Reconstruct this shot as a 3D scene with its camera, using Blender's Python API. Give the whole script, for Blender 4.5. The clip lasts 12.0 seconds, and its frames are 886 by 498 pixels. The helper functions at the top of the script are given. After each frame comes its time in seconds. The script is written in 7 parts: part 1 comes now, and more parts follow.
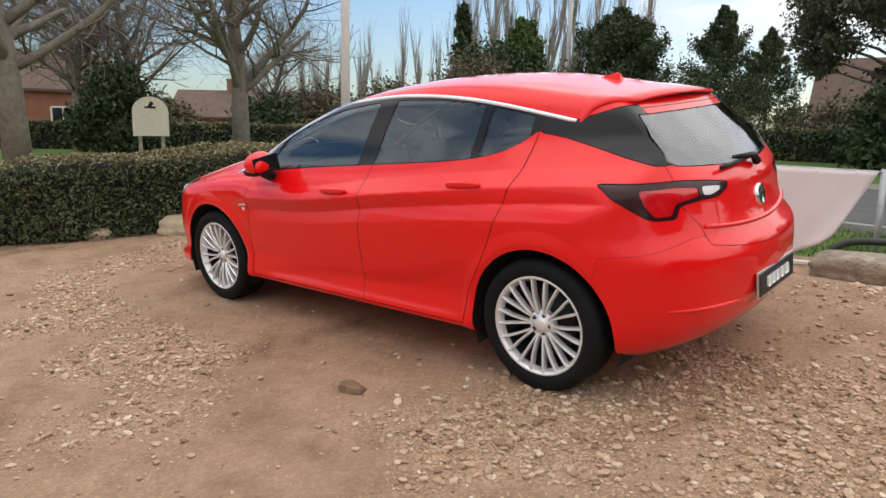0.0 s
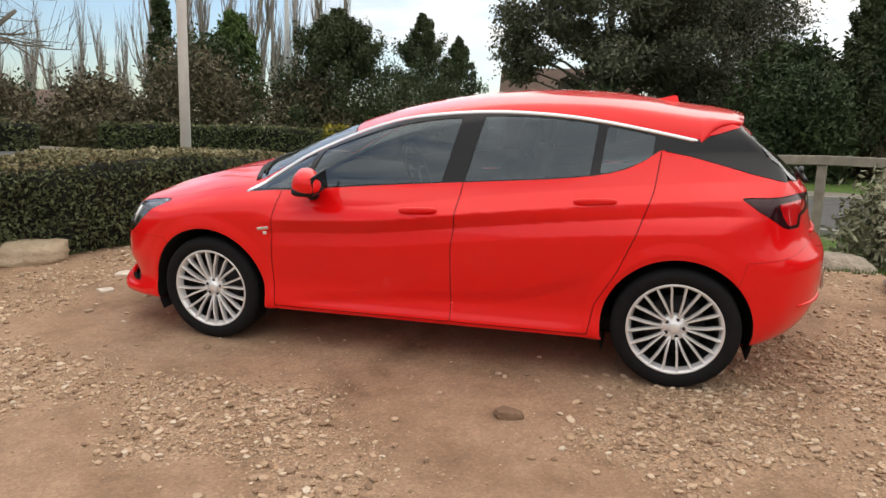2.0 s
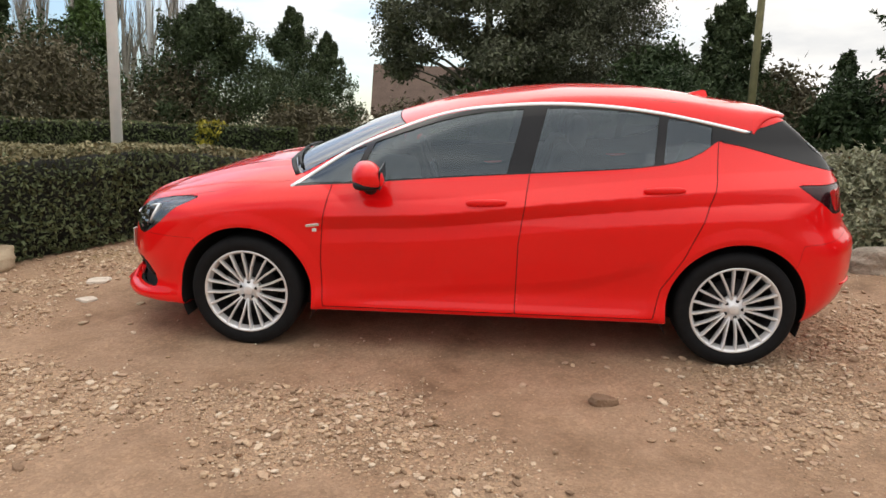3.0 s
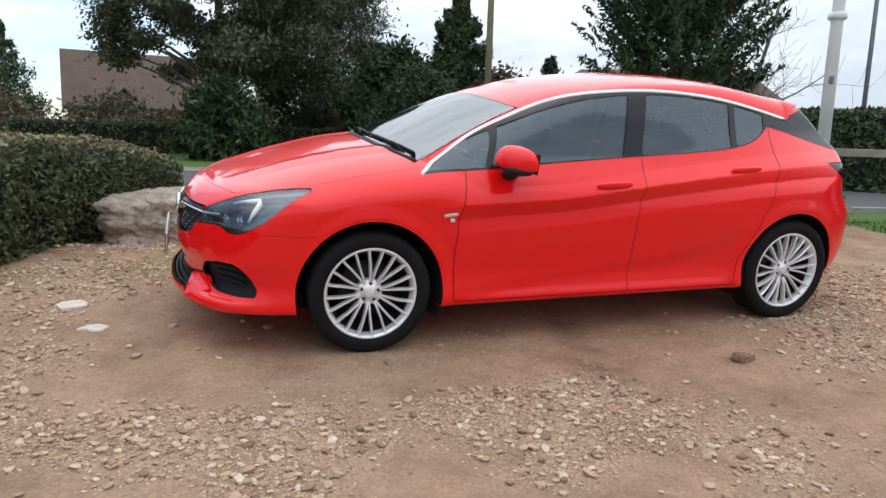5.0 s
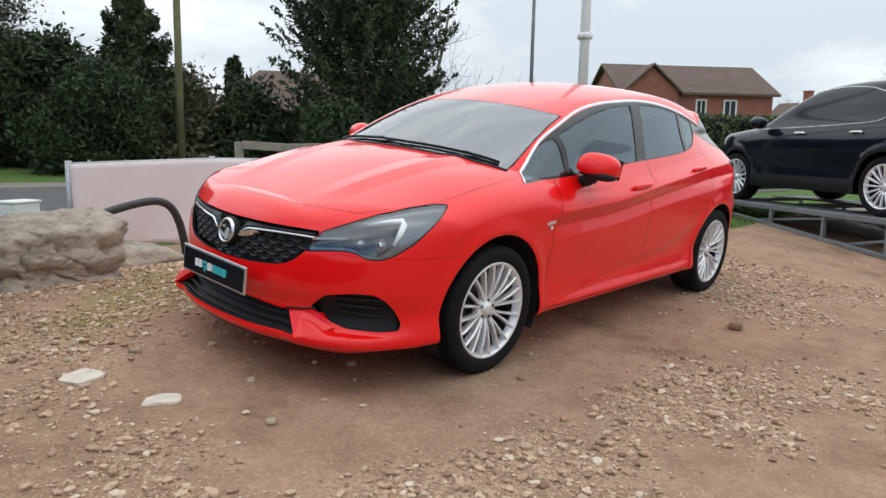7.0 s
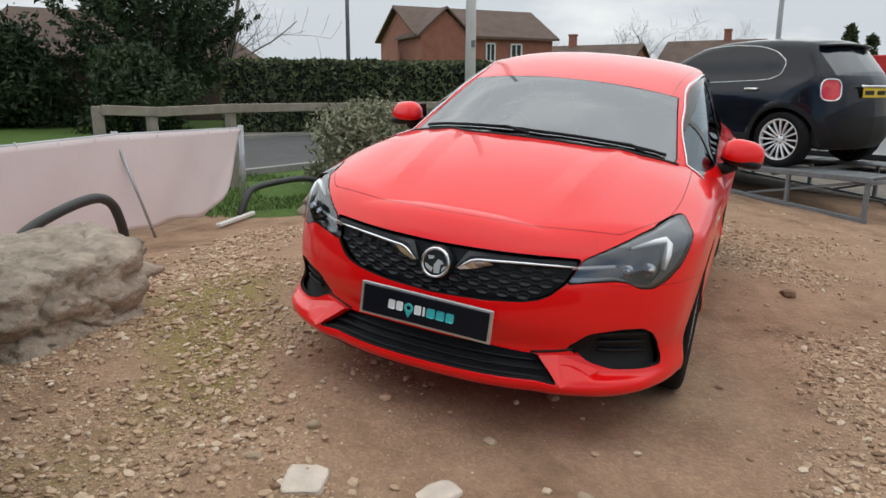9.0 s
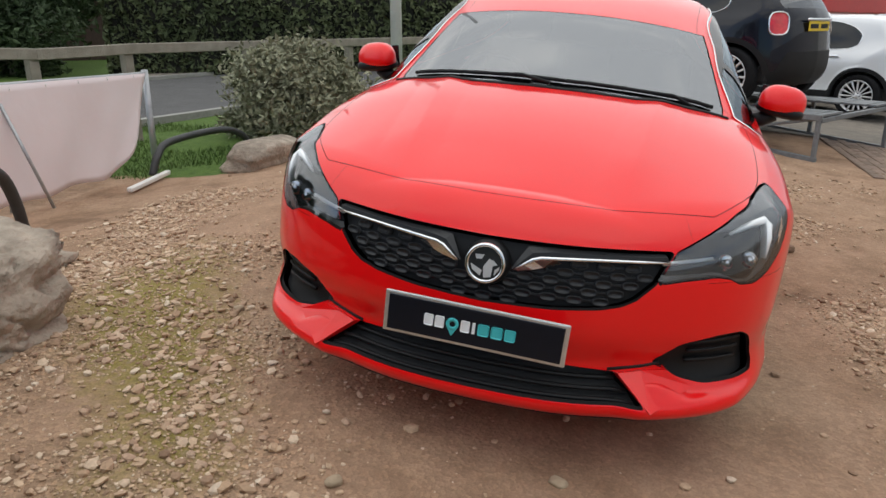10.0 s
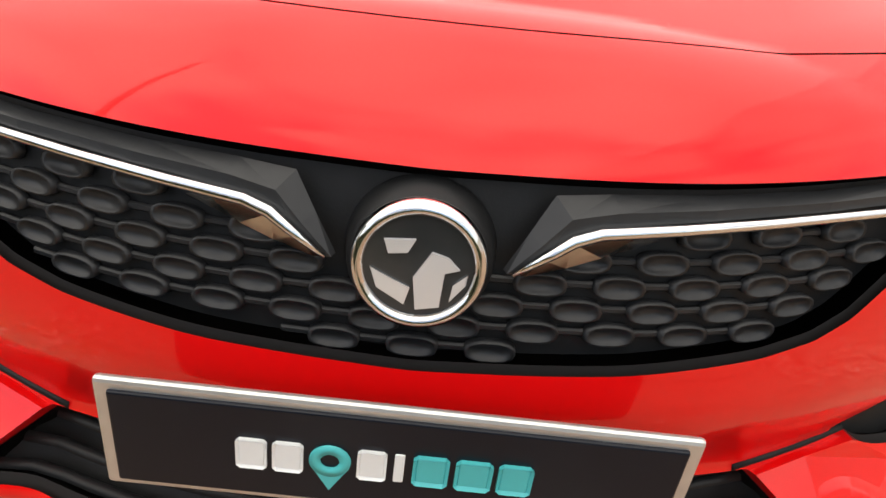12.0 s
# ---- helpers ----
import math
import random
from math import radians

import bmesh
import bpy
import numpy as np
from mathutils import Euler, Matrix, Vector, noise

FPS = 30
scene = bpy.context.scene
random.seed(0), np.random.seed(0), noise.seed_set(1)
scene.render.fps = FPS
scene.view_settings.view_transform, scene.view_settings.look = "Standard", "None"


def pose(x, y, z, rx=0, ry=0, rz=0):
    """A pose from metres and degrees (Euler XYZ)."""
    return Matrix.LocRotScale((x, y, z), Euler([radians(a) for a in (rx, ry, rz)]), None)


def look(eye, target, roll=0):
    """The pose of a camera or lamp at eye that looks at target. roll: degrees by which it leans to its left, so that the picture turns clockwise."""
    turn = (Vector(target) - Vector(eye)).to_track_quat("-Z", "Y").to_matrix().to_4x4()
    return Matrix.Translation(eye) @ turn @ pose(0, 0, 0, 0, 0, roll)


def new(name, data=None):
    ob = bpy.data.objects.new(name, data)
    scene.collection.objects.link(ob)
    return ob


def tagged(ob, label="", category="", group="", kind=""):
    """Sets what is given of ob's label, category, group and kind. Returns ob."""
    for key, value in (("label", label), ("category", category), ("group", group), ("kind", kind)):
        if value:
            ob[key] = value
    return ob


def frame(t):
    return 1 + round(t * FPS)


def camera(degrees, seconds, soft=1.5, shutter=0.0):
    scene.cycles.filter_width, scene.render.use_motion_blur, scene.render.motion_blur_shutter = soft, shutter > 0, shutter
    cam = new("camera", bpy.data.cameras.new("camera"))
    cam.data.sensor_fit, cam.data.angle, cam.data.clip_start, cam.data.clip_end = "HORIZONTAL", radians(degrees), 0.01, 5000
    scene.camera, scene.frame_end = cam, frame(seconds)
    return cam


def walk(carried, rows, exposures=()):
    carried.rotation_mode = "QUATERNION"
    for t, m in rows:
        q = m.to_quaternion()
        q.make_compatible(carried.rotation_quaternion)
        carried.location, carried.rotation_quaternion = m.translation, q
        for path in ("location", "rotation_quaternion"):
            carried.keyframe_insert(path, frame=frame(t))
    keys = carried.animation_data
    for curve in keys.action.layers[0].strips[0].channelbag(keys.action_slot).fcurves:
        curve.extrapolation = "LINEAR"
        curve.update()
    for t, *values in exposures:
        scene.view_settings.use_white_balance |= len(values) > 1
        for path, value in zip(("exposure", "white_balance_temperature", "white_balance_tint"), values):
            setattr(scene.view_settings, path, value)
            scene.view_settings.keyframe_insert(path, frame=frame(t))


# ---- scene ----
cam = camera(64.0, 12.0)
# The pad slopes: LEVEL turns the parked car's own axes into the level world.
LEVEL = Matrix(((0.99994, -0.00049, -0.011, 0), (-0.00049, 0.99597, -0.0897, 0), (0.011, 0.0897, 0.99591, 0), (0, 0, 0, 1)))
PATH = [
    (0, (3.072, -3.453, 1.442), (1.779, -1.999, 0.9776), -2.94),
    (0.5, (2.649, -3.739, 1.474), (1.522, -2.157, 0.9974), -2.37),
    (1, (2.185, -3.99, 1.523), (1.239, -2.296, 1.037), -1.84),
    (1.5, (1.675, -4.221, 1.581), (0.924, -2.434, 1.087), -1.00),
    (2, (1.158, -4.393, 1.6), (0.6144, -2.534, 1.102), -0.42),
    (2.5, (0.642, -4.546, 1.593), (0.2758, -2.645, 1.09), 0.08),
    (4.5, (-1.66, -4.42, 1.469), (-1.164, -2.546, 0.9771), 2.70),
    (5, (-2.171, -4.162, 1.42), (-1.502, -2.342, 0.9312), 3.05),
    (5.5, (-2.641, -3.851, 1.369), (-1.775, -2.113, 0.8913), 3.39),
    (6, (-3.122, -3.538, 1.309), (-2.042, -1.918, 0.8515), 4.04),
    (6.5, (-3.519, -3.173, 1.304), (-2.218, -1.72, 0.8625), 4.44),
    (7, (-3.951, -2.828, 1.3), (-2.482, -1.538, 0.8788), 4.65),
    (7.2, (-4.067, -2.665, 1.295), (-2.543, -1.437, 0.8807), 4.80),
    (8.8, (-4.538, -1.146, 1.375), (-2.763, -0.3701, 0.8799), 5.05),
    (9, (-4.513, -0.9661, 1.355), (-2.729, -0.2301, 0.8289), 4.95),
    (9.5, (-4.398, -0.5717, 1.342), (-2.595, 0.0449, 0.7332), 5.11),
    (10, (-4.054, -0.3264, 1.313), (-2.224, 0.1259, 0.6436), 5.06),
    (10.5, (-3.678, -0.149, 1.246), (-1.834, 0.11, 0.516), 5.0),
    (11, (-3.277, -0.042, 1.184), (-1.495, 0.001, 0.277), 6.0),
    (11.5, (-2.977, -0.019, 1.074), (-1.27, -0.061, 0.032), 6.3),
    (12, (-2.721, -0.006, 0.961), (-1.042, -0.049, -0.125), 6.5),
]
walk(cam, [(t, LEVEL @ look(eye, target, roll)) for t, eye, target, roll in PATH],
     exposures=[(0.0, 0.88, 6700, 10), (2.5, 0.92, 7050, 10), (5.0, 0.94, 6000, 7), (7.0, 0.83, 6150, 5), (9.5, 0.64, 6450, 7), (10.5, 0.70, 6550, 8), (11.0, 0.74, 6700, 8), (11.5, 0.96, 7100, 10), (12.0, 1.32, 7300, 10)])

# ---- world and sun ----
SUN_AZ, SUN_EL = radians(75), radians(48)   # azimuth from +x towards +y
world = bpy.data.worlds.new("sky")
scene.world = world
world.use_nodes = True
wn = world.node_tree
wn.nodes.clear()


def wnode(kind, **values):
    n = wn.nodes.new(kind)
    for k, v in values.items():
        n.inputs[k].default_value = v
    return n


w_out = wnode("ShaderNodeOutputWorld")
w_bg = wnode("ShaderNodeBackground", Strength=0.12)
w_sky = wn.nodes.new("ShaderNodeTexSky")
w_sky.sky_type = "NISHITA"
w_sky.sun_disc = False
w_sky.sun_elevation, w_sky.sun_rotation = SUN_EL, radians(90) - SUN_AZ
w_sky.air_density, w_sky.dust_density = 1.0, 0.8
w_co = wn.nodes.new("ShaderNodeTexCoord")
w_map = wn.nodes.new("ShaderNodeMapping")
w_map.inputs["Scale"].default_value = (1.0, 1.0, 3.2)
w_noise = wnode("ShaderNodeTexNoise", Scale=2.1, Detail=7.0, Roughness=0.58, Distortion=0.3)
w_ramp = wn.nodes.new("ShaderNodeValToRGB")
w_ramp.color_ramp.elements[0].position, w_ramp.color_ramp.elements[1].position = 0.33, 0.55
w_mix = wn.nodes.new("ShaderNodeMixRGB")
w_body = wnode("ShaderNodeTexNoise", Scale=3.4, Detail=6.0, Roughness=0.55)   # grey and bright parts of the clouds
w_tone = wn.nodes.new("ShaderNodeValToRGB")
w_tone.color_ramp.elements[0].position, w_tone.color_ramp.elements[1].position = 0.36, 0.64
w_tone.color_ramp.elements[0].color, w_tone.color_ramp.elements[1].color = (0.66, 0.69, 0.74, 1), (1.0, 1.0, 1.0, 1)
w_cloud = wn.nodes.new("ShaderNodeVectorMath")
w_cloud.operation = "SCALE"
w_cloud.inputs["Scale"].default_value = 5.0
wn.links.new(w_map.outputs[0], w_body.inputs["Vector"])
w_deck = wn.nodes.new("ShaderNodeVectorMath")
w_deck.operation = "DOT_PRODUCT"
w_deck.inputs[1].default_value = (-0.20, 0.08, 0.0)
w_shift = wn.nodes.new("ShaderNodeMath")
wn.links.new(w_co.outputs["Generated"], w_deck.inputs[0])
wn.links.new(w_deck.outputs["Value"], w_shift.inputs[0])
wn.links.new(w_body.outputs[0], w_shift.inputs[1])
wn.links.new(w_shift.outputs[0], w_tone.inputs[0])
wn.links.new(w_tone.outputs[0], w_cloud.inputs[0])
wn.links.new(w_cloud.outputs[0], w_mix.inputs[2])
wn.links.new(w_co.outputs["Generated"], w_map.inputs["Vector"])
wn.links.new(w_map.outputs[0], w_noise.inputs["Vector"])
# the cloud bank thickens towards +x
w_bank = wn.nodes.new("ShaderNodeVectorMath")
w_bank.operation = "DOT_PRODUCT"
w_bank.inputs[1].default_value = (0.30, -0.08, 0.22)
w_cover = wn.nodes.new("ShaderNodeMath")
wn.links.new(w_co.outputs["Generated"], w_bank.inputs[0])
wn.links.new(w_bank.outputs["Value"], w_cover.inputs[0])
wn.links.new(w_noise.outputs[0], w_cover.inputs[1])
wn.links.new(w_cover.outputs[0], w_ramp.inputs[0])
wn.links.new(w_ramp.outputs[0], w_mix.inputs[0])
w_clear = wn.nodes.new("ShaderNodeVectorMath")
w_clear.operation = "MULTIPLY"
w_clear.inputs[1].default_value = (0.50, 0.56, 0.62)      # thin high haze before the blue
wn.links.new(w_sky.outputs[0], w_clear.inputs[0])
wn.links.new(w_clear.outputs[0], w_mix.inputs[1])
# an overcast sky is up to three times brighter overhead than at the horizon
w_sep = wn.nodes.new("ShaderNodeSeparateXYZ")
w_up = wn.nodes.new("ShaderNodeMapRange")
w_up.inputs["To Min"].default_value, w_up.inputs["To Max"].default_value = 0.98, 1.50
w_gain = wn.nodes.new("ShaderNodeVectorMath")
w_gain.operation = "SCALE"
wn.links.new(w_co.outputs["Generated"], w_sep.inputs[0])
wn.links.new(w_sep.outputs["Z"], w_up.inputs[0])
wn.links.new(w_mix.outputs[0], w_gain.inputs[0])
wn.links.new(w_up.outputs[0], w_gain.inputs["Scale"])
wn.links.new(w_gain.outputs[0], w_bg.inputs["Color"])
wn.links.new(w_bg.outputs[0], w_out.inputs[0])

sun_data = bpy.data.lights.new("sun", "SUN")
sun_data.energy, sun_data.angle, sun_data.color = 0.80, radians(172), (1.0, 0.95, 0.88)
sun = new("sun", sun_data)
sun.matrix_world = look((60 * math.cos(SUN_AZ), 60 * math.sin(SUN_AZ), 60 * math.tan(SUN_EL)), (0, 0, 0))

# ---- materials ----


def mat(name, colour, rough=0.6, metal=0.0, scale=20.0, amount=0.15, bump=0.0, bump_scale=80.0, colour2=None, coat=0.0,
        spots=0.0, spec=0.5, random=0.0, sheen=0.0, island=0.0, trans=0.0):
    """Principled paint with two scales of mottling, bump, and optional variation by object or island."""
    m = bpy.data.materials.new(name)
    m.use_nodes = True
    t = m.node_tree
    p = t.nodes["Principled BSDF"]
    p.inputs["Roughness"].default_value = rough
    p.inputs["Metallic"].default_value = metal
    p.inputs["Specular IOR Level"].default_value = spec
    p.inputs["Coat Weight"].default_value = coat
    p.inputs["Coat Roughness"].default_value = 0.03
    co = t.nodes.new("ShaderNodeTexCoord")
    n1 = t.nodes.new("ShaderNodeTexNoise")
    n1.inputs["Scale"].default_value, n1.inputs["Detail"].default_value = scale, 6.0
    n2 = t.nodes.new("ShaderNodeTexNoise")
    n2.inputs["Scale"].default_value, n2.inputs["Detail"].default_value = scale * 0.13, 3.0
    t.links.new(co.outputs["Object"], n1.inputs["Vector"])
    t.links.new(co.outputs["Object"], n2.inputs["Vector"])
    add = t.nodes.new("ShaderNodeMath")
    add.operation = "ADD"
    t.links.new(n1.outputs[0], add.inputs[0])
    t.links.new(n2.outputs[0], add.inputs[1])
    ramp = t.nodes.new("ShaderNodeValToRGB")
    ramp.color_ramp.elements[0].position, ramp.color_ramp.elements[1].position = 0.3, 0.7
    half = t.nodes.new("ShaderNodeMath")
    half.operation = "MULTIPLY"
    half.inputs[1].default_value = 0.5
    t.links.new(add.outputs[0], half.inputs[0])
    t.links.new(half.outputs[0], ramp.inputs[0])
    c2 = colour2 or tuple(min(1.0, c * (1 + amount)) for c in colour)
    c1 = colour if colour2 else tuple(c * (1 - amount) for c in colour)
    ramp.color_ramp.elements[0].color, ramp.color_ramp.elements[1].color = (*c1, 1), (*c2, 1)
    last = ramp.outputs[0]
    for strength, source in ((random, "object"), (island, "island")):
        if strength:
            if source == "object":
                info = t.nodes.new("ShaderNodeObjectInfo").outputs["Random"]
            else:
                info = t.nodes.new("ShaderNodeNewGeometry").outputs["Random Per Island"]
            rng = t.nodes.new("ShaderNodeMapRange")
            rng.inputs["To Min"].default_value, rng.inputs["To Max"].default_value = 1 - strength, 1 + strength
            t.links.new(info, rng.inputs[0])
            hs = t.nodes.new("ShaderNodeHueSaturation")
            t.links.new(rng.outputs[0], hs.inputs["Value"])
            t.links.new(last, hs.inputs["Color"])
            last = hs.outputs[0]
    t.links.new(last, p.inputs["Base Color"])
    if bump:
        n3 = t.nodes.new("ShaderNodeTexNoise")
        n3.inputs["Scale"].default_value, n3.inputs["Detail"].default_value = bump_scale, 5.0
        t.links.new(co.outputs["Object"], n3.inputs["Vector"])
        b = t.nodes.new("ShaderNodeBump")
        b.inputs["Strength"].default_value, b.inputs["Distance"].default_value = bump, 0.02
        t.links.new(n3.outputs[0], b.inputs["Height"])
        t.links.new(b.outputs[0], p.inputs["Normal"])
    return m


def glass_mat(name, tint, rough=0.0, ior=2.2, film=(0.95, 0.97, 1.0)):
    """A thin pane: lets tinted light through and mirrors by Fresnel."""
    m = bpy.data.materials.new(name)
    m.use_nodes = True
    t = m.node_tree
    t.nodes.clear()
    out = t.nodes.new("ShaderNodeOutputMaterial")
    clear = t.nodes.new("ShaderNodeBsdfTransparent")
    clear.inputs[0].default_value = (*tint, 1)
    gloss = t.nodes.new("ShaderNodeBsdfGlossy")
    gloss.inputs["Roughness"].default_value = rough
    gloss.inputs["Color"].default_value = (*film, 1)
    fr = t.nodes.new("ShaderNodeFresnel")
    fr.inputs[0].default_value = ior
    mix = t.nodes.new("ShaderNodeMixShader")
    t.links.new(fr.outputs[0], mix.inputs[0])
    t.links.new(clear.outputs[0], mix.inputs[1])
    t.links.new(gloss.outputs[0], mix.inputs[2])
    t.links.new(mix.outputs[0], out.inputs[0])
    return m


RED = mat("red_paint", (0.86, 0.004, 0.006), rough=0.34, coat=0.82, scale=3.0, amount=0.02, spec=0.12)
BLACK_GLOSS = mat("gloss_black", (0.008, 0.008, 0.010), rough=0.16, coat=0.15, spec=0.3, scale=5, amount=0.2)
BLACK_TRIM = mat("black_plastic", (0.011, 0.0115, 0.0125), rough=0.5, spec=0.25, scale=60, amount=0.2, bump=0.05, bump_scale=400)
DARK_GAP = mat("dark_underbody", (0.008, 0.007, 0.007), rough=0.9, scale=10, amount=0.2)
CHROME = mat("chrome", (0.80, 0.81, 0.82), rough=0.10, metal=1.0, scale=10, amount=0.03)
ALLOY = mat("silver_alloy", (0.84, 0.84, 0.85), rough=0.24, metal=0.40, scale=25, amount=0.05)
ALLOY_DARK = mat("dark_inner_alloy", (0.022, 0.022, 0.024), rough=0.6, metal=0.3, scale=25, amount=0.2)
RUBBER = mat("tyre_rubber", (0.010, 0.010, 0.011), rough=0.75, spec=0.16, scale=30, amount=0.25, bump=0.1, bump_scale=200)
GLASS = glass_mat("tinted_glass", (0.48, 0.55, 0.58), ior=1.95, film=(0.80, 0.91, 1.0))
GLASS_DARK = glass_mat("privacy_glass", (0.10, 0.12, 0.125))
SCREEN = glass_mat("windscreen_glass", (0.40, 0.45, 0.43), ior=3.1)
REAR_GLASS = glass_mat("rear_window_glass", (0.60, 0.68, 0.65), ior=2.4)
LENS = glass_mat("lamp_lens", (0.90, 0.92, 0.94), ior=2.0)
LAMP_RED = mat("tail_lamp_red", (0.62, 0.006, 0.012), rough=0.12, coat=1.0, scale=40, amount=0.25)
LAMP_DARK = mat("tail_lamp_smoked", (0.035, 0.006, 0.009), rough=0.15, coat=0.3, spec=0.3, scale=30, amount=0.3)
LAMP_BODY = mat("headlamp_inner", (0.26, 0.27, 0.28), rough=0.22, metal=0.6, scale=25, amount=0.4)
WHITE_LED = mat("lamp_white", (0.85, 0.87, 0.88), rough=0.15, coat=1.0, scale=20, amount=0.04)
PLATE = mat("plate_black", (0.006, 0.008, 0.014), rough=0.3, spec=0.25, scale=30, amount=0.15)
PLATE_RIM = mat("plate_holder_silver", (0.62, 0.61, 0.59), rough=0.3, metal=0.7, scale=40, amount=0.12)
LETTER_WHITE = mat("print_white", (0.82, 0.84, 0.84), rough=0.4, scale=30, amount=0.03)
LETTER_TEAL = mat("print_teal", (0.06, 0.50, 0.52), rough=0.4, scale=30, amount=0.03)
SEAT = mat("seat_cloth", (0.030, 0.031, 0.034), rough=0.9, scale=60, amount=0.3, bump=0.2, bump_scale=300)

# ---- mesh helpers ----


def mesh_of(name, verts, faces, material, normals=None, smooth=True):
    me = bpy.data.meshes.new(name)
    verts = np.asarray(verts, dtype=np.float32)
    if isinstance(faces, np.ndarray):
        n, k = faces.shape
        me.vertices.add(len(verts))
        me.vertices.foreach_set("co", verts.ravel())
        me.loops.add(n * k)
        me.loops.foreach_set("vertex_index", faces.astype(np.int32).ravel())
        me.polygons.add(n)
        me.polygons.foreach_set("loop_start", np.arange(0, n * k, k, dtype=np.int32))
        me.update(calc_edges=True)
    else:
        me.from_pydata([tuple(map(float, v)) for v in verts], [], faces)
    me.validate()
    me.polygons.foreach_set("use_smooth", np.full(len(me.polygons), smooth))
    if normals is not None and len(me.vertices) == len(normals):
        me.normals_split_custom_set_from_vertices([tuple(map(float, n)) for n in normals])
    me.materials.append(material)
    me.update()
    return me


def part(name, me, parent=None, label="", m=None):
    """Links a mesh as ONE object, as a part under a thing if a parent is given."""
    ob = new(name, me)
    if parent is not None:
        ob.parent = parent
    if m is not None:
        ob.matrix_basis = m
    if label:
        ob["label"] = label
    return ob


def from_bm(name, bm, material, smooth=False):
    bmesh.ops.recalc_face_normals(bm, faces=bm.faces)
    me = bpy.data.meshes.new(name)
    bm.to_mesh(me)
    bm.free()
    me.materials.append(material)
    me.polygons.foreach_set("use_smooth", np.full(len(me.polygons), smooth))
    return me


def box(bm, centre, size, bevel=0.0, rot=None, segments=2):
    """Adds a bevelled block to a bmesh."""
    m = Matrix.Translation(centre) @ (rot.to_4x4() if rot is not None else Matrix()) @ Matrix.Diagonal((*size, 1))
    made = bmesh.ops.create_cube(bm, size=1.0, matrix=m)
    if bevel:
        edges = list({e for v in made["verts"] for e in v.link_edges})
        bmesh.ops.bevel(bm, geom=edges, offset=bevel, segments=segments, profile=0.5, affect="EDGES")


def blob(radii, power=2.5, nu=24, nv=16):
    """A superellipsoid as verts and quads."""
    verts, faces = [], []
    sg = lambda v: math.copysign(abs(v) ** (2.0 / power), v)
    for j in range(nv + 1):
        b = -math.pi / 2 + math.pi * j / nv
        for i in range(nu):
            a = 2 * math.pi * i / nu
            verts.append((radii[0] * sg(math.cos(b)) * sg(math.cos(a)), radii[1] * sg(math.cos(b)) * sg(math.sin(a)), radii[2] * sg(math.sin(b))))
    for j in range(nv):
        for i in range(nu):
            faces.append((j * nu + i, j * nu + (i + 1) % nu, (j + 1) * nu + (i + 1) % nu, (j + 1) * nu + i))
    return np.array(verts), faces


def tube(points, radius, sides=8, closed=False, flat=1.0, up=(0, 0, 1)):
    """A swept bar along points; radius may be a list; flat squashes it across 'up'."""
    pts = [Vector(p) for p in points]
    n = len(pts)
    verts, faces = [], []
    for i, p in enumerate(pts):
        a = pts[(i - 1) % n] if closed or i > 0 else p
        b = pts[(i + 1) % n] if closed or i < n - 1 else p
        d = (b - a).normalized()
        s = d.cross(Vector(up))
        if s.length < 1e-4:
            s = d.cross(Vector((1, 0, 0)))
        s.normalize()
        u = s.cross(d).normalized()
        r = radius[i] if isinstance(radius, (list, tuple)) else radius
        for k in range(sides):
            ang = 2 * math.pi * k / sides
            verts.append(tuple(p + s * (r * math.cos(ang)) + u * (r * flat * math.sin(ang))))
    for i in range(n if closed else n - 1):
        j = (i + 1) % n
        for k in range(sides):
            q = (k + 1) % sides
            faces.append((i * sides + k, i * sides + q, j * sides + q, j * sides + k))
    if not closed:
        faces.append(tuple(range(sides - 1, -1, -1)))
        faces.append(tuple((n - 1) * sides + k for k in range(sides)))
    return np.array(verts), faces


def lathe(profile, sides=64, axis="y"):
    """Turns (radius, along) pairs round the y axis (or z)."""
    verts, faces = [], []
    for r, a in profile:
        for k in range(sides):
            t = 2 * math.pi * k / sides
            verts.append((r * math.cos(t), a, r * math.sin(t)) if axis == "y" else (r * math.cos(t), r * math.sin(t), a))
    for i in range(len(profile) - 1):
        for k in range(sides):
            q = (k + 1) % sides
            faces.append((i * sides + k, i * sides + q, (i + 1) * sides + q, (i + 1) * sides + k))
    return np.array(verts), faces


def spline(xs, ys):
    """A natural cubic through knots, held level past its ends."""
    xs, ys = np.array(xs, float), np.array(ys, float)
    n, h = len(xs), np.diff(xs)
    a, b = np.eye(n), np.zeros(n)
    for i in range(1, n - 1):
        a[i, i - 1:i + 2] = h[i - 1], 2 * (h[i - 1] + h[i]), h[i]
        b[i] = 6 * ((ys[i + 1] - ys[i]) / h[i] - (ys[i] - ys[i - 1]) / h[i - 1])
    m = np.linalg.solve(a, b)

    def at(x):
        x = np.clip(np.asarray(x, float), xs[0], xs[-1])
        i = np.clip(np.searchsorted(xs, x) - 1, 0, n - 2)
        p, q = xs[i + 1] - x, x - xs[i]
        return (m[i] * p ** 3 + m[i + 1] * q ** 3) / (6 * h[i]) + (ys[i] / h[i] - m[i] * h[i] / 6) * p + (ys[i + 1] / h[i] - m[i + 1] * h[i] / 6) * q
    return at


def smax(a, b, k):
    h = np.clip(0.5 + 0.5 * (a - b) / k, 0, 1)
    return b + (a - b) * h + k * h * (1 - h)


def ramp01(x, a, b):
    t = np.clip((x - a) / (b - a), 0, 1)
    return t * t * (3 - 2 * t)


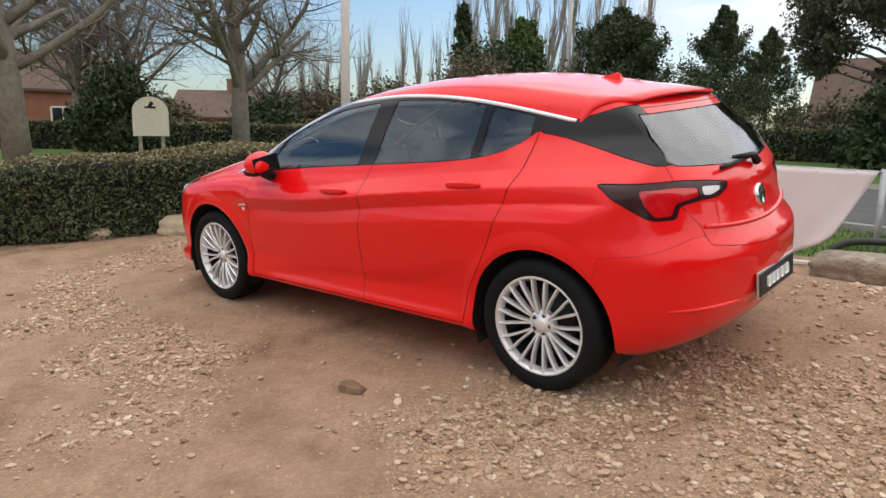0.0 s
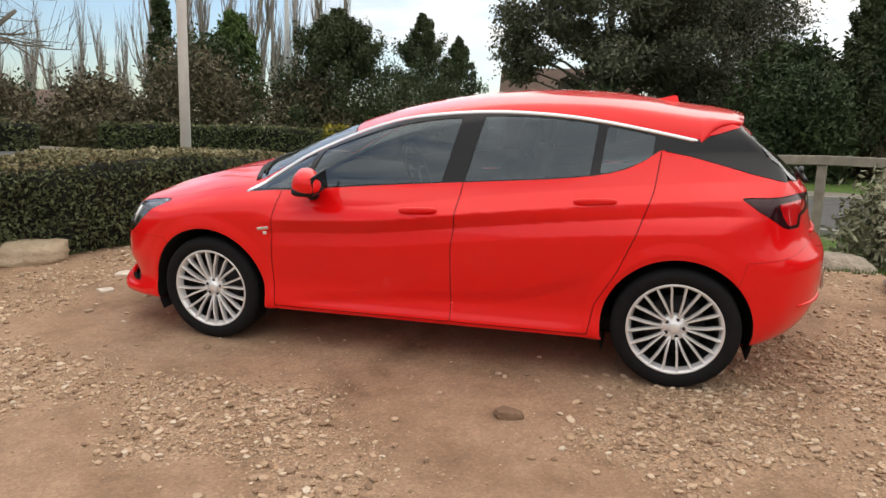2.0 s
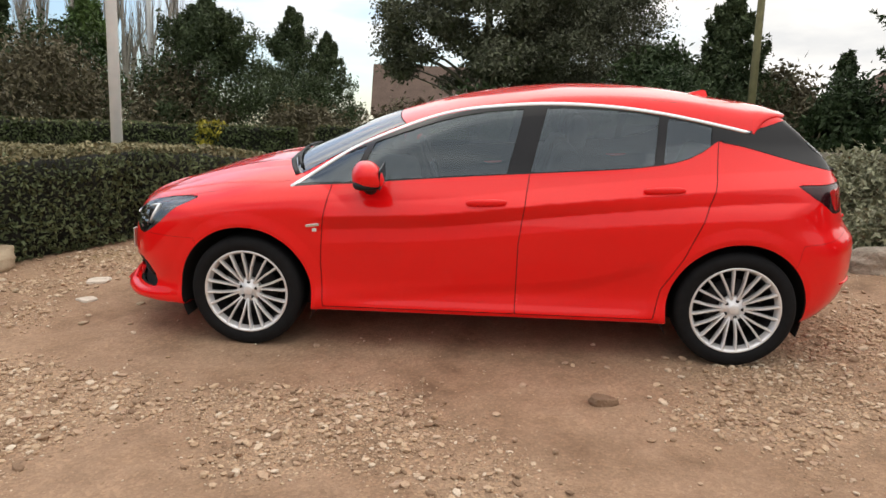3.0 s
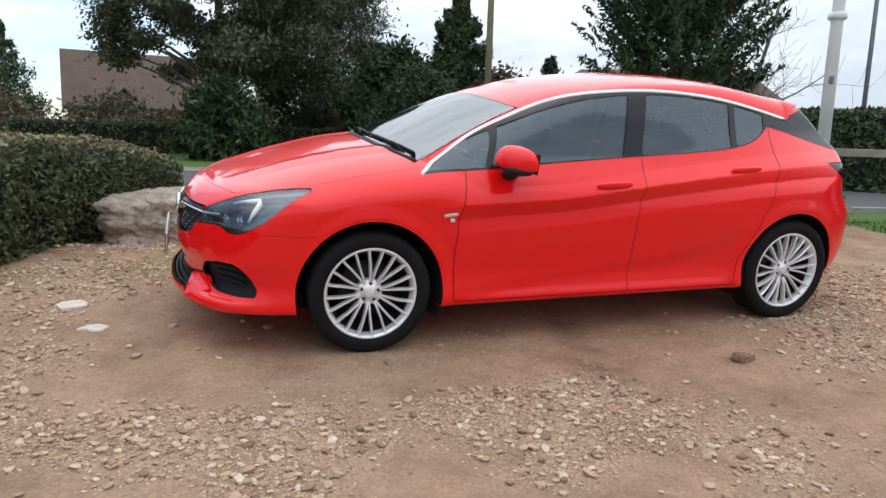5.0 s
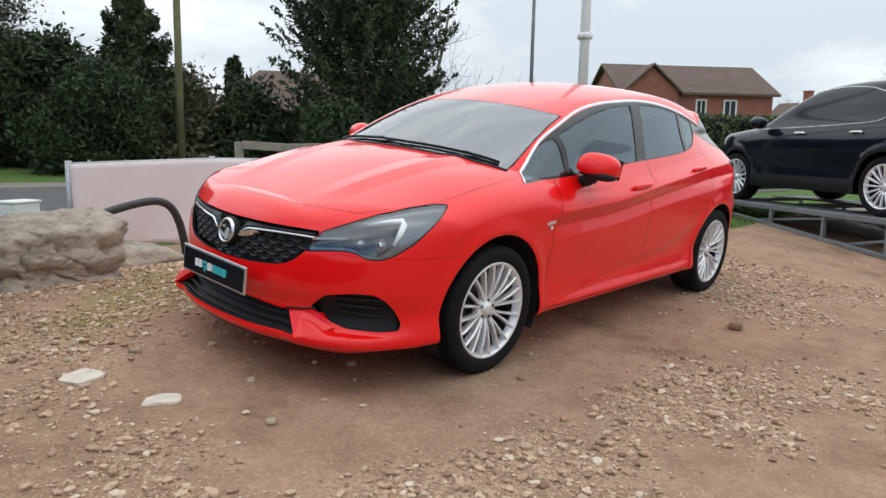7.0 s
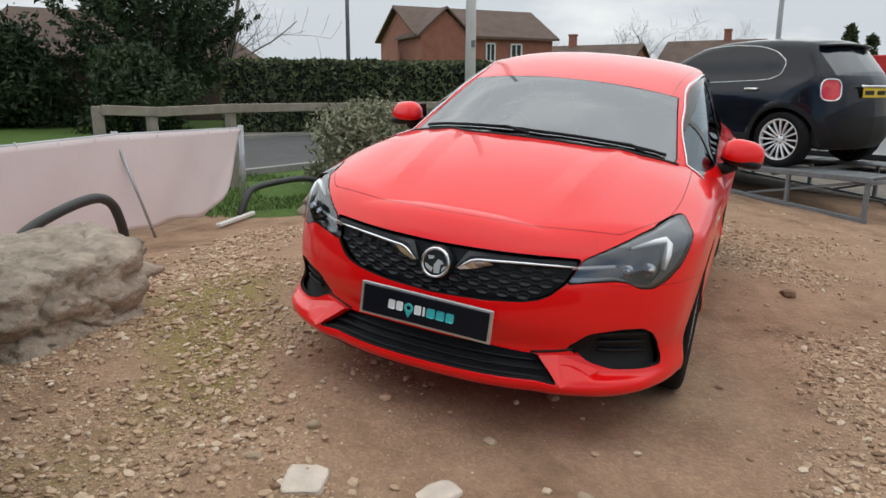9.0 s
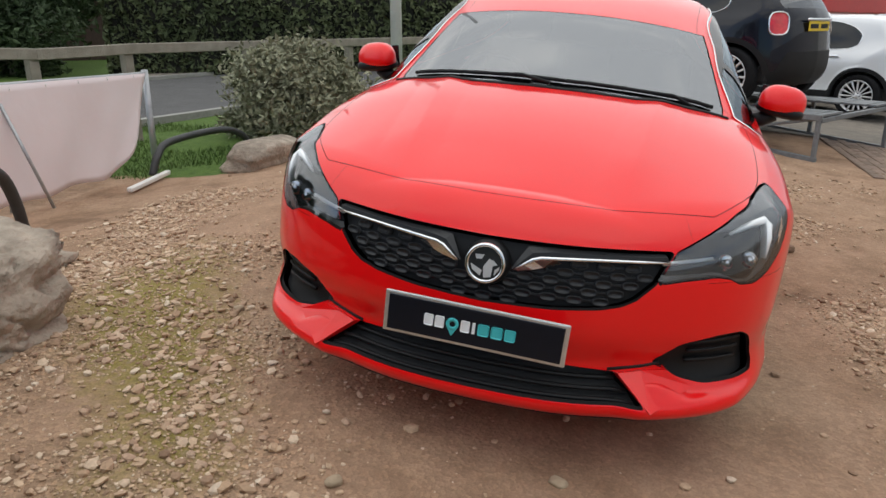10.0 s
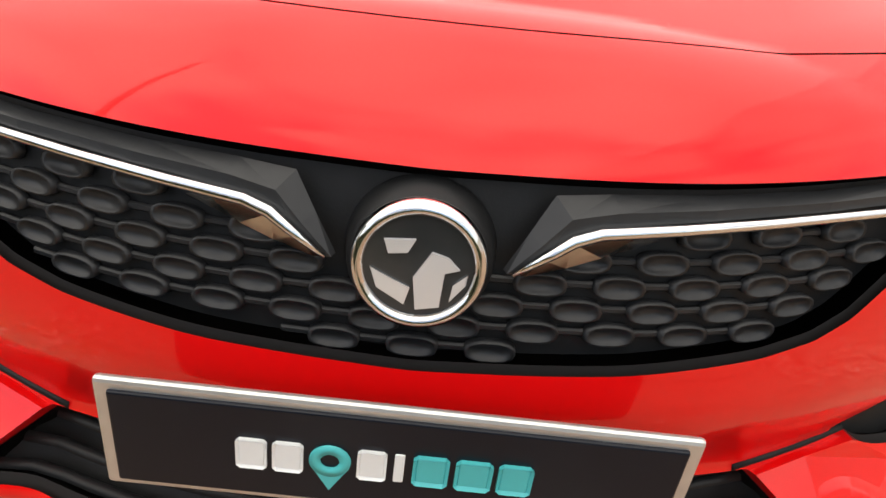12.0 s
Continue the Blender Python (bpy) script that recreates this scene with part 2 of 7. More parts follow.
def rounded(points, steps=5, tight=0.25):
    """A closed outline with its corners rounded off."""
    out, n = [], len(points)
    for i in range(n):
        a, b, c = np.array(points[i - 1], float), np.array(points[i], float), np.array(points[(i + 1) % n], float)
        p, q = b + (a - b) * tight, b + (c - b) * tight
        for s in range(steps + 1):
            t = s / steps
            out.append((1 - t) ** 2 * p + 2 * t * (1 - t) * b + t * t * q)
    return np.array(out)


def outline_distance(u, v, poly):
    """Signed distance in a plane to a closed outline, negative inside."""
    best = np.full(u.shape, 1e9)
    inside = np.zeros(u.shape, bool)
    n = len(poly)
    for i in range(n):
        ax, ay = poly[i]
        bx, by = poly[(i + 1) % n]
        ex, ey = bx - ax, by - ay
        wx, wy = u - ax, v - ay
        t = np.clip((wx * ex + wy * ey) / (ex * ex + ey * ey + 1e-12), 0, 1)
        best = np.minimum(best, (wx - t * ex) ** 2 + (wy - t * ey) ** 2)
        inside ^= ((ay > v) != (by > v)) & (u < (bx - ax) * (v - ay) / (by - ay + 1e-15) + ax)
    return np.sqrt(best) * np.where(inside, -1, 1)


def surface_net(field, lo, hi, step):
    """A quad mesh of field = 0 over a box, pulled onto the true surface; returns triangles and unit normals."""
    ax = [np.arange(lo[i], hi[i] + step, step) for i in range(3)]
    f = field(*np.meshgrid(*ax, indexing="ij"))
    inside = f < 0
    shape = tuple(n - 1 for n in f.shape)
    total, count = np.zeros(shape + (3,)), np.zeros(shape)
    corner = lambda d: tuple(slice(d[i], f.shape[i] - 1 + d[i]) for i in range(3))
    for axis in range(3):
        others = [a for a in range(3) if a != axis]
        for p in (0, 1):
            for q in (0, 1):
                d0 = [0, 0, 0]
                d0[others[0]], d0[others[1]] = p, q
                d1 = list(d0)
                d1[axis] = 1
                a, b = f[corner(d0)], f[corner(d1)]
                cross = (a < 0) != (b < 0)
                t = np.where(cross, a / np.where(cross, a - b, 1), 0)
                off = np.zeros(shape + (3,))
                off[..., others[0]], off[..., others[1]], off[..., axis] = p, q, t
                total += off * cross[..., None]
                count += cross
    live = count > 0
    index = np.full(shape, -1)
    index[live] = np.arange(live.sum())
    cell = np.argwhere(live)
    verts = np.array(lo) + (cell + total[live] / count[live][:, None]) * step
    quads = []
    for axis in range(3):
        o1, o2 = [(1, 2), (2, 0), (0, 1)][axis]
        sl0 = [slice(1, -1)] * 3
        sl1 = [slice(1, -1)] * 3
        sl0[axis], sl1[axis] = slice(0, -1), slice(1, None)
        a, b = inside[tuple(sl0)], inside[tuple(sl1)]
        for want in (True, False):
            at = np.argwhere((a != b) & (a == want))
            at = at + np.array([0 if i == axis else 1 for i in range(3)])
            q = []
            for s1, s2 in ((0, 0), (1, 0), (1, 1), (0, 1)):
                c = at.copy()
                c[:, o1] -= s1
                c[:, o2] -= s2
                q.append(index[c[:, 0], c[:, 1], c[:, 2]])
            q = np.stack(q, 1)
            quads.append(q if want else q[:, ::-1])
    quads = np.concatenate(quads)
    quads = quads[(quads >= 0).all(1)]

    def slope(v, e=0.002):
        return np.stack([(field(*(v + e * np.eye(3)[i]).T) - field(*(v - e * np.eye(3)[i]).T)) / (2 * e) for i in range(3)], 1)
    for _ in range(4):
        g = slope(verts)
        move = (field(*verts.T) / np.maximum((g * g).sum(1), 1e-6))[:, None] * g
        ln = np.linalg.norm(move, axis=1, keepdims=True)
        verts = verts - move * np.minimum(1, 0.5 * step / np.maximum(ln, 1e-9))
    g = slope(verts, 0.004)
    normals = g / np.maximum(np.linalg.norm(g, axis=1, keepdims=True), 1e-9)
    tris = np.concatenate([quads[:, [0, 1, 2]], quads[:, [0, 2, 3]]])
    return verts, normals, tris


def clip(shell, s):
    """Cuts a triangle shell (verts, normals, tris) where s changes sign: the part with s < 0 and the rest."""
    v, n, t = shell
    out = []
    for sign in (1, -1):
        w = s * sign
        neg = w < 0
        k = neg[t].sum(1)
        keep = t[k == 3]
        new_v, new_n, new_t = [], [], []
        base = len(v)
        for want in (1, 2):
            tri = t[k == want]
            if not len(tri):
                continue
            odd = neg[tri] if want == 1 else ~neg[tri]
            i0 = odd.argmax(1)
            rows = np.arange(len(tri))
            a, b, c = tri[rows, i0], tri[rows, (i0 + 1) % 3], tri[rows, (i0 + 2) % 3]
            tb, tc = w[a] / (w[a] - w[b]), w[a] / (w[a] - w[c])
            pb, pc = v[a] + (v[b] - v[a]) * tb[:, None], v[a] + (v[c] - v[a]) * tc[:, None]
            qb, qc = n[a] + (n[b] - n[a]) * tb[:, None], n[a] + (n[c] - n[a]) * tc[:, None]
            ib = base + np.arange(len(tri))
            ic = ib + len(tri)
            base += 2 * len(tri)
            new_v += [pb, pc]
            new_n += [qb, qc]
            new_t += [np.stack([a, ib, ic], 1)] if want == 1 else [np.stack([ib, b, c], 1), np.stack([ib, c, ic], 1)]
        vv, nn, tt = np.concatenate([v] + new_v), np.concatenate([n] + new_n), np.concatenate([keep] + new_t) if new_t else keep
        used = np.zeros(len(vv), bool)
        used[tt.ravel()] = True
        renum = np.cumsum(used) - 1
        out.append((vv[used], nn[used], renum[tt]))
    return out


def flipped(shell):
    v, n, t = shell
    f = np.array([1, -1, 1])
    return v * f, n * f, t[:, ::-1]


def joined(a, b):
    return np.concatenate([a[0], b[0]]), np.concatenate([a[1], b[1]]), np.concatenate([a[2], b[2] + len(a[0])])


def shell_mesh(name, shell, material):
    return mesh_of(name, shell[0], shell[2], material, normals=shell[1])


def pushed(shell, depth):
    return shell[0] - shell[1] * depth, shell[1], shell[2]

# ---- ground ----
def ground_z(x, y):
    """Height of the ground: the sloping pad, flattening behind the rocks and far off."""
    x, y = np.asarray(x, float), np.asarray(y, float)
    pad = 0.011 * np.clip(x, -9, 7) + 0.0901 * np.clip(y, -6.5, 1.6)
    back = 0.03 - 0.16 * ramp01(y, 2.0, 4.2)
    return pad + (back - pad) * ramp01(y, 1.4, 2.6)


def lumps(x, y, scale, seed=0.0):
    """Smooth noise in the plane, about -1 to 1."""
    out = np.zeros(np.shape(x))
    rng = np.random.RandomState(int(seed * 10) + 5)
    for k in range(9):
        a, p = rng.uniform(0, 2 * math.pi), rng.uniform(0, 6.28)
        s = scale * rng.uniform(0.6, 1.7)
        out = out + np.sin((np.cos(a) * x + np.sin(a) * y) * s + p + 1.3 * np.sin((np.sin(a) * x - np.cos(a) * y) * s * 0.6 + p * 2))
    return out / 4.2


def relief(x, y):
    """The pad's own unevenness: pot-holes, ruts and small bumps."""
    near = ramp01(np.hypot(x, y), 11, 6)
    flat = ramp01(np.abs(np.hypot(x / 1.35, y)), 1.0, 1.9)      # trodden flat about the tyres
    return near * (0.012 * lumps(x, y, 1.6, 1) * flat + 0.007 * lumps(x, y, 6.0, 2) * flat + 0.0035 * lumps(x, y, 17.0, 3))


def ground_sheet():
    def axis(lo, hi, step):
        far = [3, 7, 13, 22, 35, 55, 90, 150, 260, 450, 800]
        return np.concatenate([[lo - f for f in reversed(far)], np.arange(lo, hi + 1e-6, step), [hi + f for f in far]])
    ax, ay = axis(-7.5, 7.0, 0.075), axis(-6.5, 5.0, 0.075)
    X, Y = np.meshgrid(ax, ay, indexing="ij")
    Z = ground_z(X, Y) + relief(X, Y)
    i = np.arange(X.size).reshape(X.shape)
    q = np.stack([i[:-1, :-1], i[1:, :-1], i[1:, 1:], i[:-1, 1:]], -1).reshape(-1, 4)
    return np.stack([X, Y, Z], -1).reshape(-1, 3), q


def earth_material():
    """Trodden earth with fine grit, paler dry crust, and moss and grass by place."""
    m = bpy.data.materials.new("earth_and_grit")
    m.use_nodes = True
    t = m.node_tree
    p = t.nodes["Principled BSDF"]
    p.inputs["Roughness"].default_value = 0.95
    p.inputs["Specular IOR Level"].default_value = 0.25
    co = t.nodes.new("ShaderNodeTexCoord")

    def noise_node(scale, detail=5.0, rough=0.6):
        n = t.nodes.new("ShaderNodeTexNoise")
        n.inputs["Scale"].default_value, n.inputs["Detail"].default_value, n.inputs["Roughness"].default_value = scale, detail, rough
        t.links.new(co.outputs["Object"], n.inputs["Vector"])
        return n.outputs[0]

    def ramp(src, stops):
        r = t.nodes.new("ShaderNodeValToRGB")
        e = r.color_ramp.elements
        e[0].position, e[0].color = stops[0][0], (*stops[0][1], 1)
        e[1].position, e[1].color = stops[-1][0], (*stops[-1][1], 1)
        for pos, c in stops[1:-1]:
            k = e.new(pos)
            k.color = (*c, 1)
        t.links.new(src, r.inputs[0])
        return r.outputs[0]

    def mix(fac, a, b, mode="MIX"):
        n = t.nodes.new("ShaderNodeMixRGB")
        n.blend_type = mode
        if isinstance(fac, float):
            n.inputs[0].default_value = fac
        else:
            t.links.new(fac, n.inputs[0])
        for k, v in ((1, a), (2, b)):
            if isinstance(v, tuple):
                n.inputs[k].default_value = (*v, 1)
            else:
                t.links.new(v, n.inputs[k])
        return n.outputs[0]
    drift = t.nodes.new("ShaderNodeAttribute")
    drift.attribute_name = "drift"
    loose = drift.outputs["Fac"]
    packed = ramp(noise_node(1.7, 7, 0.66), [(0.32, (0.195, 0.119, 0.075)), (0.46, (0.320, 0.208, 0.138)), (0.57, (0.375, 0.250, 0.171)), (0.70, (0.285, 0.184, 0.122))])
    smear = ramp(noise_node(5.5, 6, 0.7), [(0.30, (0.74, 0.72, 0.70)), (0.55, (1.02, 1.01, 1.0)), (0.74, (1.20, 1.19, 1.16))])
    packed = mix(0.8, packed, smear, "MULTIPLY")
    dusty = ramp(noise_node(2.3, 6, 0.62), [(0.34, (0.295, 0.198, 0.132)), (0.5, (0.395, 0.276, 0.189)), (0.66, (0.450, 0.328, 0.233))])
    base = mix(loose, packed, dusty)
    grit = t.nodes.new("ShaderNodeTexVoronoi")
    grit.inputs["Scale"].default_value = 75.0
    t.links.new(co.outputs["Object"], grit.inputs["Vector"])
    speck = ramp(grit.outputs["Color"], [(0.0, (0.50, 0.46, 0.43)), (0.55, (1.0, 0.98, 0.95)), (0.9, (1.75, 1.66, 1.52))])
    much = t.nodes.new("ShaderNodeMapRange")
    much.inputs["To Min"].default_value, much.inputs["To Max"].default_value = 0.20, 0.75
    t.links.new(loose, much.inputs[0])
    base = mix(much.outputs[0], base, speck, "MULTIPLY")
    fine = ramp(noise_node(170.0, 3, 0.7), [(0.3, (0.76, 0.74, 0.72)), (0.7, (1.20, 1.19, 1.16))])
    base = mix(0.6, base, fine, "MULTIPLY")
    # places: vertex marks painted on the sheet tell moss and turf
    moss = t.nodes.new("ShaderNodeAttribute")
    moss.attribute_name = "moss"
    turf = t.nodes.new("ShaderNodeAttribute")
    turf.attribute_name = "turf"
    edge = noise_node(9.0, 6, 0.7)

    def place(att, gain, soft):
        a = t.nodes.new("ShaderNodeMath")
        a.operation = "MULTIPLY_ADD"
        t.links.new(att.outputs["Fac"], a.inputs[0])
        a.inputs[1].default_value = gain
        s = t.nodes.new("ShaderNodeMath")
        s.operation = "SUBTRACT"
        t.links.new(edge, s.inputs[0])
        s.inputs[1].default_value = 0.95
        t.links.new(s.outputs[0], a.inputs[2])
        c = t.nodes.new("ShaderNodeMath")
        c.operation = "MULTIPLY"
        c.use_clamp = True
        c.inputs[1].default_value = soft
        t.links.new(a.outputs[0], c.inputs[0])
        return c.outputs[0]
    green = ramp(noise_node(22.0, 5, 0.7), [(0.3, (0.15, 0.110, 0.055)), (0.47, (0.25, 0.205, 0.052)), (0.60, (0.28, 0.205, 0.115)), (0.72, (0.14, 0.145, 0.036))])
    grass = ramp(noise_node(14.0, 6, 0.7), [(0.3, (0.045, 0.085, 0.018)), (0.55, (0.09, 0.15, 0.03)), (0.8, (0.14, 0.18, 0.05))])
    base = mix(place(moss, 0.98, 1.9), base, green)
    base = mix(place(turf, 1.3, 4.0), base, grass)
    t.links.new(base, p.inputs["Base Color"])
    b1 = t.nodes.new("ShaderNodeBump")
    b1.inputs["Distance"].default_value = 0.012
    t.links.new(much.outputs[0], b1.inputs["Strength"])
    t.links.new(grit.outputs["Distance"], b1.inputs["Height"])
    b2 = t.nodes.new("ShaderNodeBump")
    b2.inputs["Strength"].default_value, b2.inputs["Distance"].default_value = 0.45, 0.012
    t.links.new(noise_node(110.0, 6, 0.75), b2.inputs["Height"])
    t.links.new(b1.outputs[0], b2.inputs["Normal"])
    t.links.new(b2.outputs[0], p.inputs["Normal"])
    return m


def paint(me, name, values):
    a = me.attributes.new(name, "FLOAT", "POINT")
    a.data.foreach_set("value", np.asarray(values, dtype=np.float32))


gv, gq = ground_sheet()
gme = mesh_of("ground", gv, gq, earth_material())
gx, gy = gv[:, 0], gv[:, 1]
def spot(x, y, cx, cy, r):
    return np.exp(-((x - cx) ** 2 + (y - cy) ** 2) / (r * r))


moss_at = spot(gx, gy, -1.66, 1.58, 0.42) + 0.95 * spot(gx, gy, -2.10, 1.15, 0.40) + 0.75 * spot(gx, gy, -2.55, 0.80, 0.32) + 0.7 * spot(gx, gy, -1.05, 1.75, 0.45) + 0.7 * spot(gx, gy, -3.2, 0.85, 0.35)
turf_at = np.maximum.reduce([ramp01(gy, 2.9, 3.4) * ramp01(gx, 1.2, 1.7), ramp01(gy, 4.2, 4.7), ramp01(gx, 4.4, 4.9) * ramp01(gy, -0.1, 0.5), ramp01(gx, -4.6, -5.6) * ramp01(gy, 2.0, 3.0),
                             ramp01(gx, 2.5, 2.9) * ramp01(gy, 1.5, 1.9)])
paint(gme, "moss", np.clip(moss_at, 0, 1))
paint(gme, "turf", turf_at)
tagged(part("ground", gme), "uneven brown earth and gravel ground with moss and turf", "ground", kind="structure")


# ---- loose gravel ----
def stone_shapes(count, rough, rng, sub=1):
    """Base vertices and faces of some differently dented stones."""
    out = []
    for _ in range(count):
        bm = bmesh.new()
        bmesh.ops.create_icosphere(bm, subdivisions=sub, radius=1.0)
        squash = (rng.uniform(0.75, 1.25), rng.uniform(0.65, 1.0), rng.uniform(0.4, 0.7))
        v = np.array([[c * s for c, s in zip(p.co, squash)] for p in bm.verts]) * (1 + rough * rng.uniform(-1, 1, (len(bm.verts), 1)))
        f = np.array([[q.index for q in face.verts] for face in bm.faces])
        bm.free()
        out.append((v, f))
    return out


def scatter_stones(name, places, sizes, rng, material, sink=0.25):
    shapes = stone_shapes(12, 0.22, rng)
    vs, fs, base = [], [], 0
    for (x, y, z), s in zip(places, sizes):
        v, f = shapes[rng.randint(len(shapes))]
        a = rng.uniform(0, 6.283)
        c, d = math.cos(a), math.sin(a)
        tilt = rng.uniform(-0.35, 0.35)
        w = v * s
        w = np.stack([w[:, 0] * c - w[:, 1] * d, w[:, 0] * d + w[:, 1] * c, w[:, 2] + tilt * w[:, 0]], 1)
        vs.append(w + (x, y, z + s * sink))
        fs.append(f + base)
        base += len(v)
    return mesh_of(name, np.concatenate(vs), np.concatenate(fs), material, smooth=False)


def stone_material(name, stops, rough=0.85):
    m = bpy.data.materials.new(name)
    m.use_nodes = True
    t = m.node_tree
    p = t.nodes["Principled BSDF"]
    p.inputs["Roughness"].default_value = rough
    p.inputs["Specular IOR Level"].default_value = 0.2
    geo = t.nodes.new("ShaderNodeNewGeometry")
    r = t.nodes.new("ShaderNodeValToRGB")
    e = r.color_ramp.elements
    e[0].position, e[0].color = stops[0][0], (*stops[0][1], 1)
    e[1].position, e[1].color = stops[-1][0], (*stops[-1][1], 1)
    for pos, c in stops[1:-1]:
        e.new(pos).color = (*c, 1)
    t.links.new(geo.outputs["Random Per Island"], r.inputs[0])
    co = t.nodes.new("ShaderNodeTexCoord")
    n = t.nodes.new("ShaderNodeTexNoise")
    n.inputs["Scale"].default_value, n.inputs["Detail"].default_value = 90.0, 5.0
    t.links.new(co.outputs["Object"], n.inputs["Vector"])
    rr = t.nodes.new("ShaderNodeMapRange")
    rr.inputs["To Min"].default_value, rr.inputs["To Max"].default_value = 0.65, 1.3
    t.links.new(n.outputs[0], rr.inputs[0])
    hs = t.nodes.new("ShaderNodeHueSaturation")
    t.links.new(rr.outputs[0], hs.inputs["Value"])
    t.links.new(r.outputs[0], hs.inputs["Color"])
    t.links.new(hs.outputs[0], p.inputs["Base Color"])
    return m


GRAVEL = stone_material("gravel_stone", [(0.0, (0.24, 0.155, 0.102)), (0.25, (0.44, 0.30, 0.195)), (0.5, (0.58, 0.425, 0.29)), (0.7, (0.42, 0.285, 0.20)), (0.9, (0.64, 0.495, 0.36)), (1.0, (0.68, 0.57, 0.45))])
rng = np.random.RandomState(11)


DRIFTS = ((-1.97, -1.50, 0.26), (-1.08, -1.79, 0.30), (-0.45, -1.58, 0.42), (0.0, -2.20, 0.50), (1.75, -0.75, 0.42), (2.25, 0.0, 0.55), (2.05, -1.2, 0.75), (1.16, -1.35, 0.40),
          (2.6, -0.5, 0.6), (-2.68, -1.31, 0.42), (-2.95, -0.86, 0.34), (-2.10, -1.65, 0.36), (-3.15, -0.62, 0.32), (-1.80, -1.66, 0.34), (-0.75, -1.86, 0.40),
          (-2.85, 1.25, 0.5), (-2.9, 0.66, 0.55), (-2.2, 0.95, 0.55), (-1.1, 1.85, 0.6), (-3.3, 0.0, 0.35), (-1.65, 2.15, 0.55), (-1.0, 2.75, 0.6), (-1.9, 1.45, 0.45), (0.2, 2.6, 0.6), (2.4, 1.5, 0.5))


def gravel_density(x, y):
    """Where gravel lies thick: drifts on the open pad, thin where tyres and feet have pressed it in."""
    d = 0.05 + 0.15 * lumps(x, y, 2.1, 7) + 0.06 * ramp01(y, -1.9, -2.6)
    for cx, cy, r in DRIFTS:
        d = d + 0.62 * spot(x, y, cx, cy, r)
    d = d * (1.0 + 0.75 * lumps(x, y, 6.0, 8) + 0.3 * lumps(x, y, 15.0, 9)) - 0.30 * ramp01(np.abs(y + 0.8), 0.5, 0.2) * ramp01(x, 1.5, 1.0) * ramp01(x, -2.6, -2.2)
    return np.clip((d - 0.215) * 1.5, 0.012, 0.9)


paint(gme, "drift", np.where((np.abs(gx) < 8) & (np.abs(gy) < 7), np.clip(gravel_density(gx, gy) * 0.7 + 0.10 + 0.10 * lumps(gx, gy, 4.0, 6), 0, 1), 0.3))


def drop_gravel(count, lo, hi, smin, smax):
    got = np.empty((0, 2))
    while len(got) < count:
        c = rng.uniform(lo, hi, (count * 2, 2))
        ok = rng.uniform(0, 1, len(c)) < gravel_density(c[:, 0], c[:, 1])
        ok &= ~((np.abs(c[:, 0]) < 1.6) & (np.abs(c[:, 1]) < 0.6))
        got = np.concatenate([got, c[ok]])
    got = got[:count] + rng.normal(0, 0.05, (count, 2))         # kicked about, so that drifts fade out
    z = ground_z(got[:, 0], got[:, 1]) + relief(got[:, 0], got[:, 1])
    s = smin + (smax - smin) * rng.uniform(0, 1, count) ** 3.0
    return np.column_stack([got, z]), s


p_all, s_all = drop_gravel(14000, (-4.4, -3.8), (4.2, 3.0), 0.0050, 0.024)
tagged(part("gravel", scatter_stones("gravel", p_all, s_all, rng, GRAVEL)), "loose tan and grey gravel scattered over the earth", "gravel", kind="stuff")
p_all, s_all = drop_gravel(30000, (-4.0, -3.6), (3.4, 2.9), 0.0032, 0.009)
tagged(part("fine_gravel", scatter_stones("fine_gravel", p_all, s_all, rng, GRAVEL)), "fine loose grit between larger stones", "gravel", kind="stuff")

